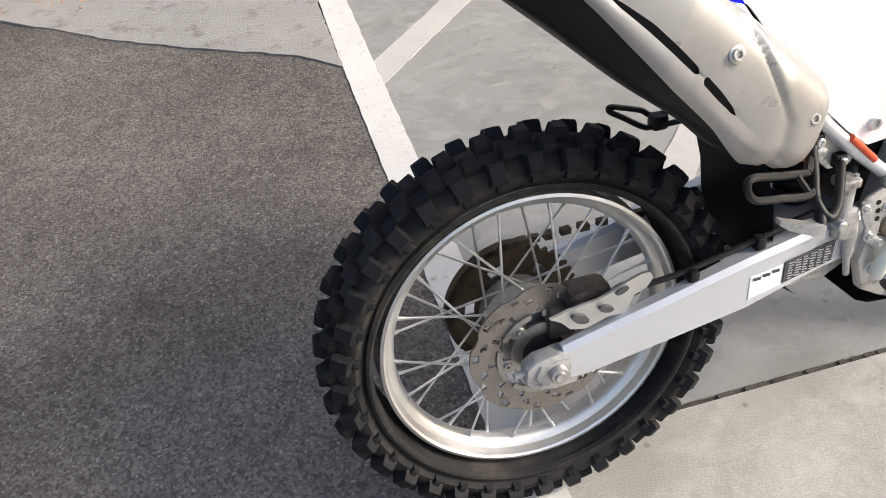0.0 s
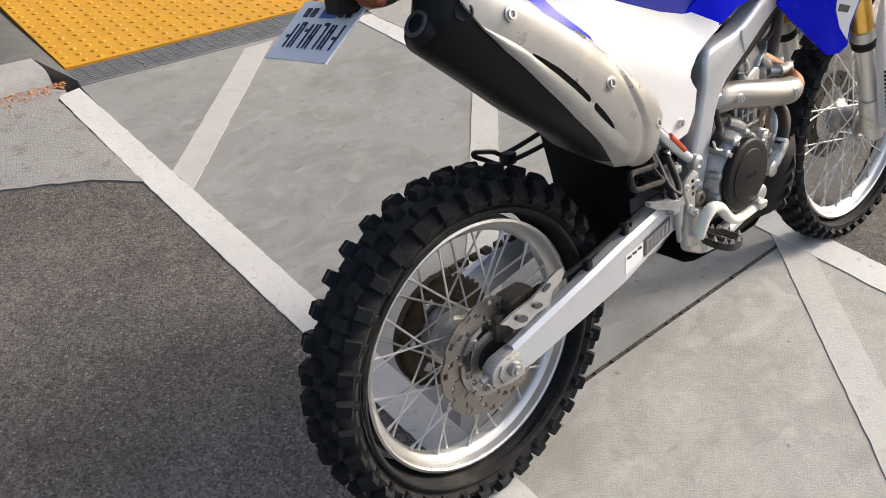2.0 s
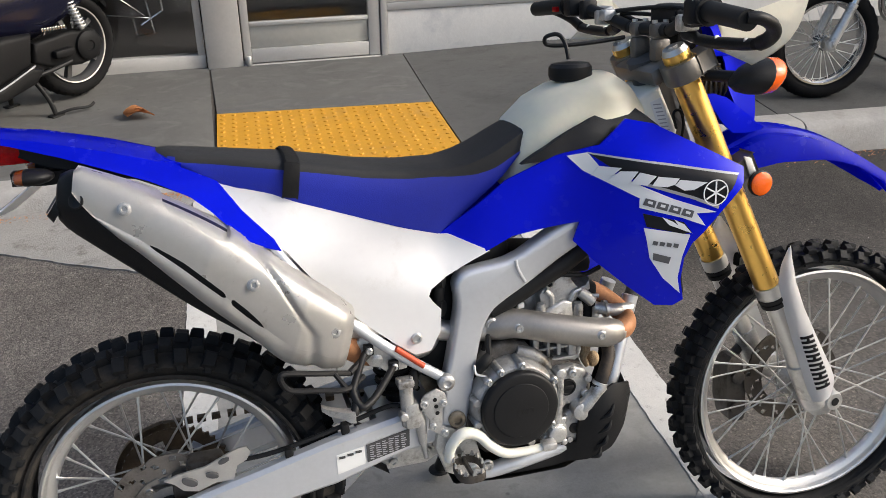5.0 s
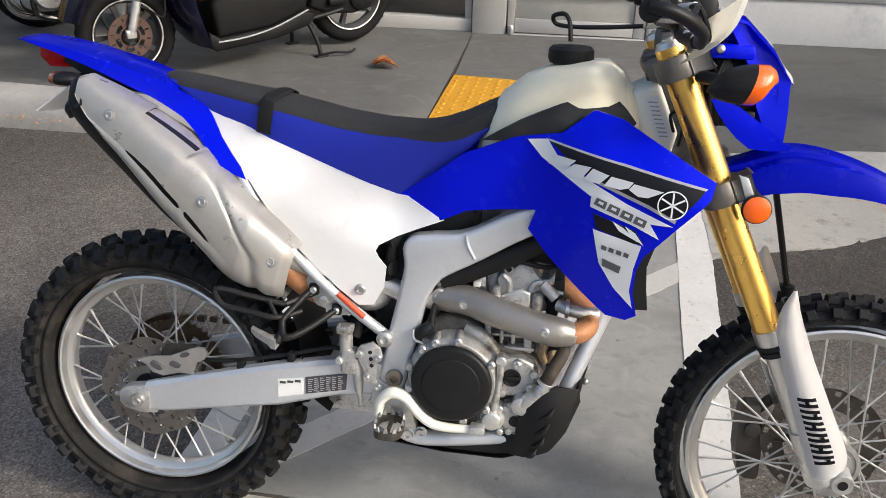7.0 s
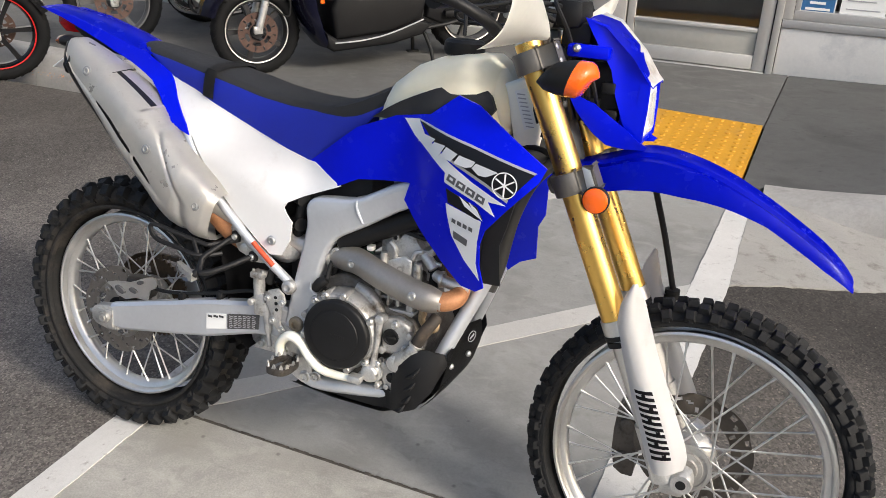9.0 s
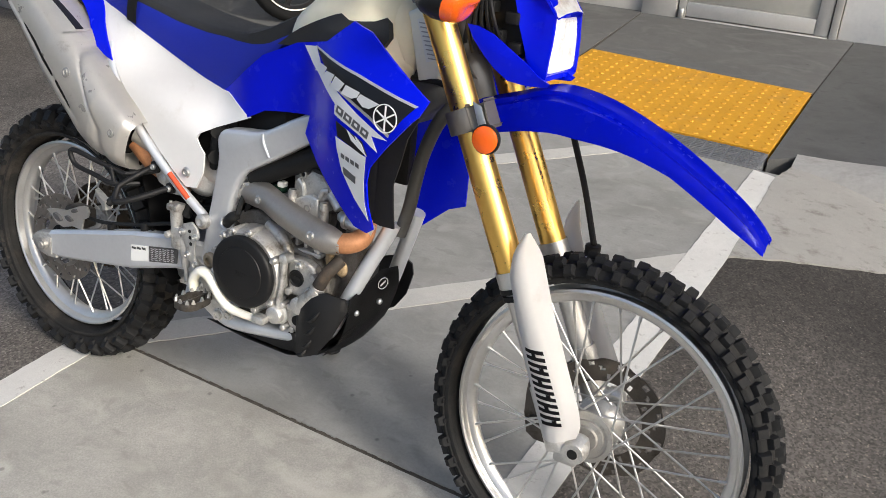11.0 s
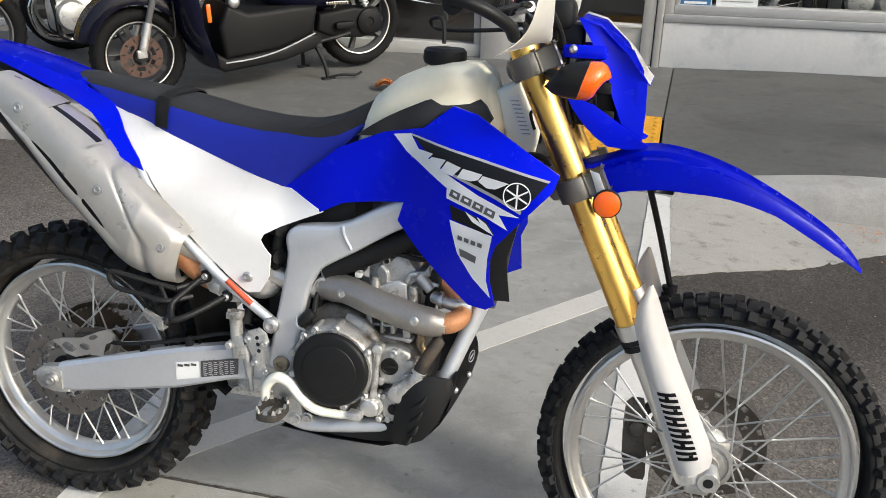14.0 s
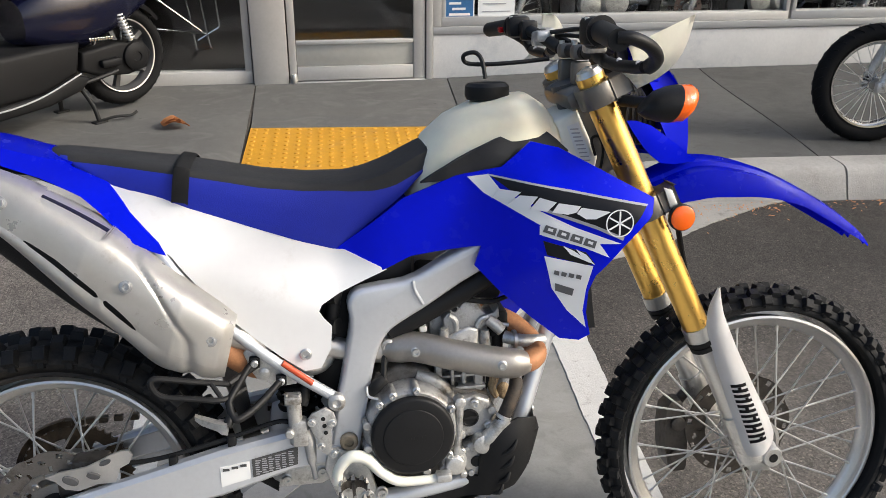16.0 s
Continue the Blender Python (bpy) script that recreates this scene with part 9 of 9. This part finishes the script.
for x, zt, w in ((0.66, 0.80, 0.10), (0.5, 0.83, 0.15), (0.2, 0.85, 0.16), (-0.1, 0.84, 0.14), (-0.22, 0.82, 0.09)):
    rings.append([(x, -w, zt - 0.06), (x, -w, zt - 0.015), (x, -w * 0.8, zt), (x, w * 0.8, zt), (x, w, zt - 0.015), (x, w, zt - 0.06)])
loft(bm, rings)
part("seat", bm, SEATBLK, sc)
bm = bmesh.new()
prism(bm, [(0.36, 0.30), (0.34, 0.40), (0.10, 0.42), (-0.06, 0.40), (-0.11, 0.33), (-0.07, 0.245), (0.06, 0.225), (0.25, 0.25)], 0.06, 0.155, 0.02, 3)
lathe(bm, [(0.02, 0.10), (0.080, 0.15), (0.078, 0.172), (0.060, 0.182), (0.028, 0.184), (0.024, 0.176)], 32, Matrix.Translation((0.01, 0, 0.325)))
box(bm, 0.12, 0.25, 0.15, 0.195, 0.30, 0.345, 0.014)
part("drive_case", bm, SCPLASTIC, sc, "dark dusty drive case")
bm = bmesh.new()
prism(bm, [(0.42, 0.22), (0.40, 0.34), (0.18, 0.34), (0.20, 0.24)], -0.14, 0.10, 0.02)
part("engine", bm, DKGREY, sc)
for k in range(1):
    bm = bmesh.new()
    tube(bm, [(0.03, 0.165, 0.42), (0.10, 0.165, 0.60)], 0.014, n=2, seg=10)
    cs = []
    for i in range(60):
        u = i / 59
        c = Vector((0.035, 0.165, 0.435)).lerp(Vector((0.095, 0.165, 0.585)), u)
        cs.append(c + Vector((0.026 * math.cos(u * 50), 0.026 * math.sin(u * 50), 0)))
    tube(bm, cs, 0.0045, n=150, seg=5)
    part("shock", bm, RIMALU, sc, "coil spring shock")
for s in (-1, 1):
    bm = bmesh.new()
    tube(bm, [(0.36, s * 0.12, 0.20), (0.33, s * 0.16, 0.10), (0.32, s * 0.18, 0.012)], 0.013, n=8, seg=10)
    box(bm, 0.28, 0.36, s * 0.18 - 0.025, s * 0.18 + 0.025, 0.0, 0.018, 0.006)
    part("stand_leg", bm, RUBBERS, sc, "black centre stand leg, down")
bm = bmesh.new()
tube(bm, [(0.32, 0.19, 0.02), (0.25, 0.23, 0.035), (0.17, 0.26, 0.030), (0.13, 0.265, 0.045)], 0.008, n=12, seg=8)
part("stand_pedal", bm, RUBBERS, sc)
bm = bmesh.new()
tube(bm, [(0.45, 0.17, 0.235), (0.28, 0.185, 0.255), (0.16, 0.19, 0.275)], 0.012, n=8, seg=8)
part("stand_pivot", bm, RUBBERS, sc)
bm = bmesh.new()
ball(bm, (0.88, 0.185, 0.53), 0.035, 0.02, 0.035)
part("bag_hook", bm, STEEL, sc)
bm = bmesh.new()
box(bm, -0.33, -0.26, -0.06, 0.06, 0.62, 0.72, 0.015)
part("tail_light", bm, REDL, sc, "red tail light")
bm = bmesh.new()
tube(bm, [(1.40, 0.06, 0.34), (1.33, 0.10, 0.42), (1.22, 0.11, 0.36), (1.20, 0.10, 0.55)], 0.005, n=20, seg=6)
part("brake_hose", bm, RUBBERS, sc)
bm = bmesh.new()
rings = []
for k in range(10):
    a = radians(35 + 110 * k / 9)
    rings.append([((0.32 + d) * math.cos(a), y, 0.31 + (0.32 + d) * math.sin(a)) for y, d in ((-0.07, -0.03), (-0.05, 0.0), (0.05, 0.0), (0.07, -0.03))])
loft(bm, rings, closed=False)
bmesh.ops.solidify(bm, geom=bm.faces[:], thickness=0.004)
part("rear_fender", bm, SCPLASTIC, sc)

# wire display rack behind the tall window
rack = thing("wire_rack", "bare steel wire display rack inside the shop", "rack", pose(-0.30, 4.95, 0.05, 0, 0, 20))
bars = [((-0.35, 0, 0), (-0.20, 0, 1.4)), ((0.20, 0, 0.10), (0.05, 0, 1.4)), ((-0.36, 0, 0.30), (0.18, 0, 0.20)), ((-0.35, 0, 0.65), (0.15, 0, 0.22)), ((-0.30, 0, 0.80), (0.12, 0, 0.75)), ((0.12, 0, 0.16), (0.28, 0, 0.24)), ((0.28, 0, 0.24), (0.22, 0, 1.3)),
        ((-0.35, 0.4, 0), (-0.20, 0.4, 1.4)), ((0.20, 0.4, 0.0), (0.05, 0.4, 1.4)), ((-0.2, 0, 1.4), (-0.2, 0.4, 1.4)), ((0.2, 0, 0.10), (0.2, 0.4, 0.0))]
for a, b in bars:
    bm = bmesh.new()
    tube(bm, [a, b], 0.008, seg=8)
    part("rod", bm, CHROME, rack)

# crumpled dry leaf
LEAF = mat("dry_leaf", (0.46, 0.20, 0.075), 0.7, var=0.35, scale=60, bump=0.6, bscale=200)
leaf = thing("dry_leaf", "crumpled dry brown leaf lying on the sidewalk", "leaf", pose(-0.195, 3.435, z_walk(-0.195, 3.435) + 0.002, 0, 0, 25) @ Matrix.Scale(1.45, 4))
rl = random.Random(4)
for k in range(7):
    bm = bmesh.new()
    rings = []
    for i in range(7):
        u = i / 6
        w = 0.011 * math.sin(math.pi * min(1, 0.15 + 0.85 * u)) + 0.002
        c = Vector((-0.045 + 0.09 * u, 0.010 * (k - 3) * (0.5 + u), 0.006 + 0.030 * math.sin(math.pi * (0.15 + 0.8 * u)) * rl.uniform(0.8, 1.1)))
        rings.append([c + Vector((0, -w, 0.004)), c + Vector((0, 0, -0.002)), c + Vector((0, w, 0.004))])
    loft(bm, rings, closed=False)
    bmesh.ops.solidify(bm, geom=bm.faces[:], thickness=0.0012)
    part("lobe", bm, LEAF, leaf)

# litter of dry bits along the kerbs, pebbles on the asphalt
def litter(name, label, mat_, spots, size, seed, cat):
    r = random.Random(seed)
    bm = bmesh.new()
    for x0, x1, yf, spread, count in spots:
        for _ in range(count):
            x = r.uniform(x0, x1)
            y = yf(x) - abs(r.gauss(0, spread))
            s = r.uniform(0.4, 1.0) * size
            z = z_asphalt(x, y) + 0.006
            m = Matrix.Translation((x, y, z)) @ Euler((r.uniform(-0.5, 0.5), r.uniform(-0.5, 0.5), r.uniform(0, 6.3))).to_matrix().to_4x4()
            v = [bm.verts.new(m @ Vector(p)) for p in ((-s, 0, 0), (0, -s * 0.35, 0.002), (s, 0, s * 0.2), (0, s * 0.35, 0.003), (0, 0, s * 0.3))]
            for f in ((0, 1, 4), (1, 2, 4), (2, 3, 4), (3, 0, 4)):
                bm.faces.new([v[i] for i in f])
    return tagged(part(name, bm, mat_), label, cat, kind="stuff")


litter("leaf_litter", "brown dry needles and leaf bits along the kerb foot", LEAF,
       [(-0.75, 0.12, lambda x: y_curb(x) - 0.09, 0.03, 190), (-0.28, 0.13, lambda x: y_curb(x) - 0.06, 0.025, 170), (2.1, 3.6, lambda x: y_curb(x) - 0.10, 0.05, 170), (-3.4, -0.8, lambda x: y_curb(x) - 0.09, 0.05, 200), (2.2, 2.7, lambda x: 2.2, 0.10, 60)], 0.013, 6, "litter")
litter("pebbles", "small pale pebbles scattered on the asphalt", CURB,
       [(-2.5, -0.1, lambda x: 1.5, 1.2, 220), (1.55, 3.4, lambda x: 1.5, 1.4, 160)], 0.0045, 7, "pebbles")

# thin cable lying on the sidewalk
bm = bmesh.new()
tube(bm, [(x, y, z_walk(x, y) + 0.006) for x, y in ((4.50, 3.55), (4.48, 3.42), (4.41, 3.18), (4.33, 2.92), (4.29, 2.72), (4.26, 2.60))], 0.006, n=40, seg=8)
tagged(part("cable", bm, RUBBERS), "thin black cable lying on the sidewalk", "cable")
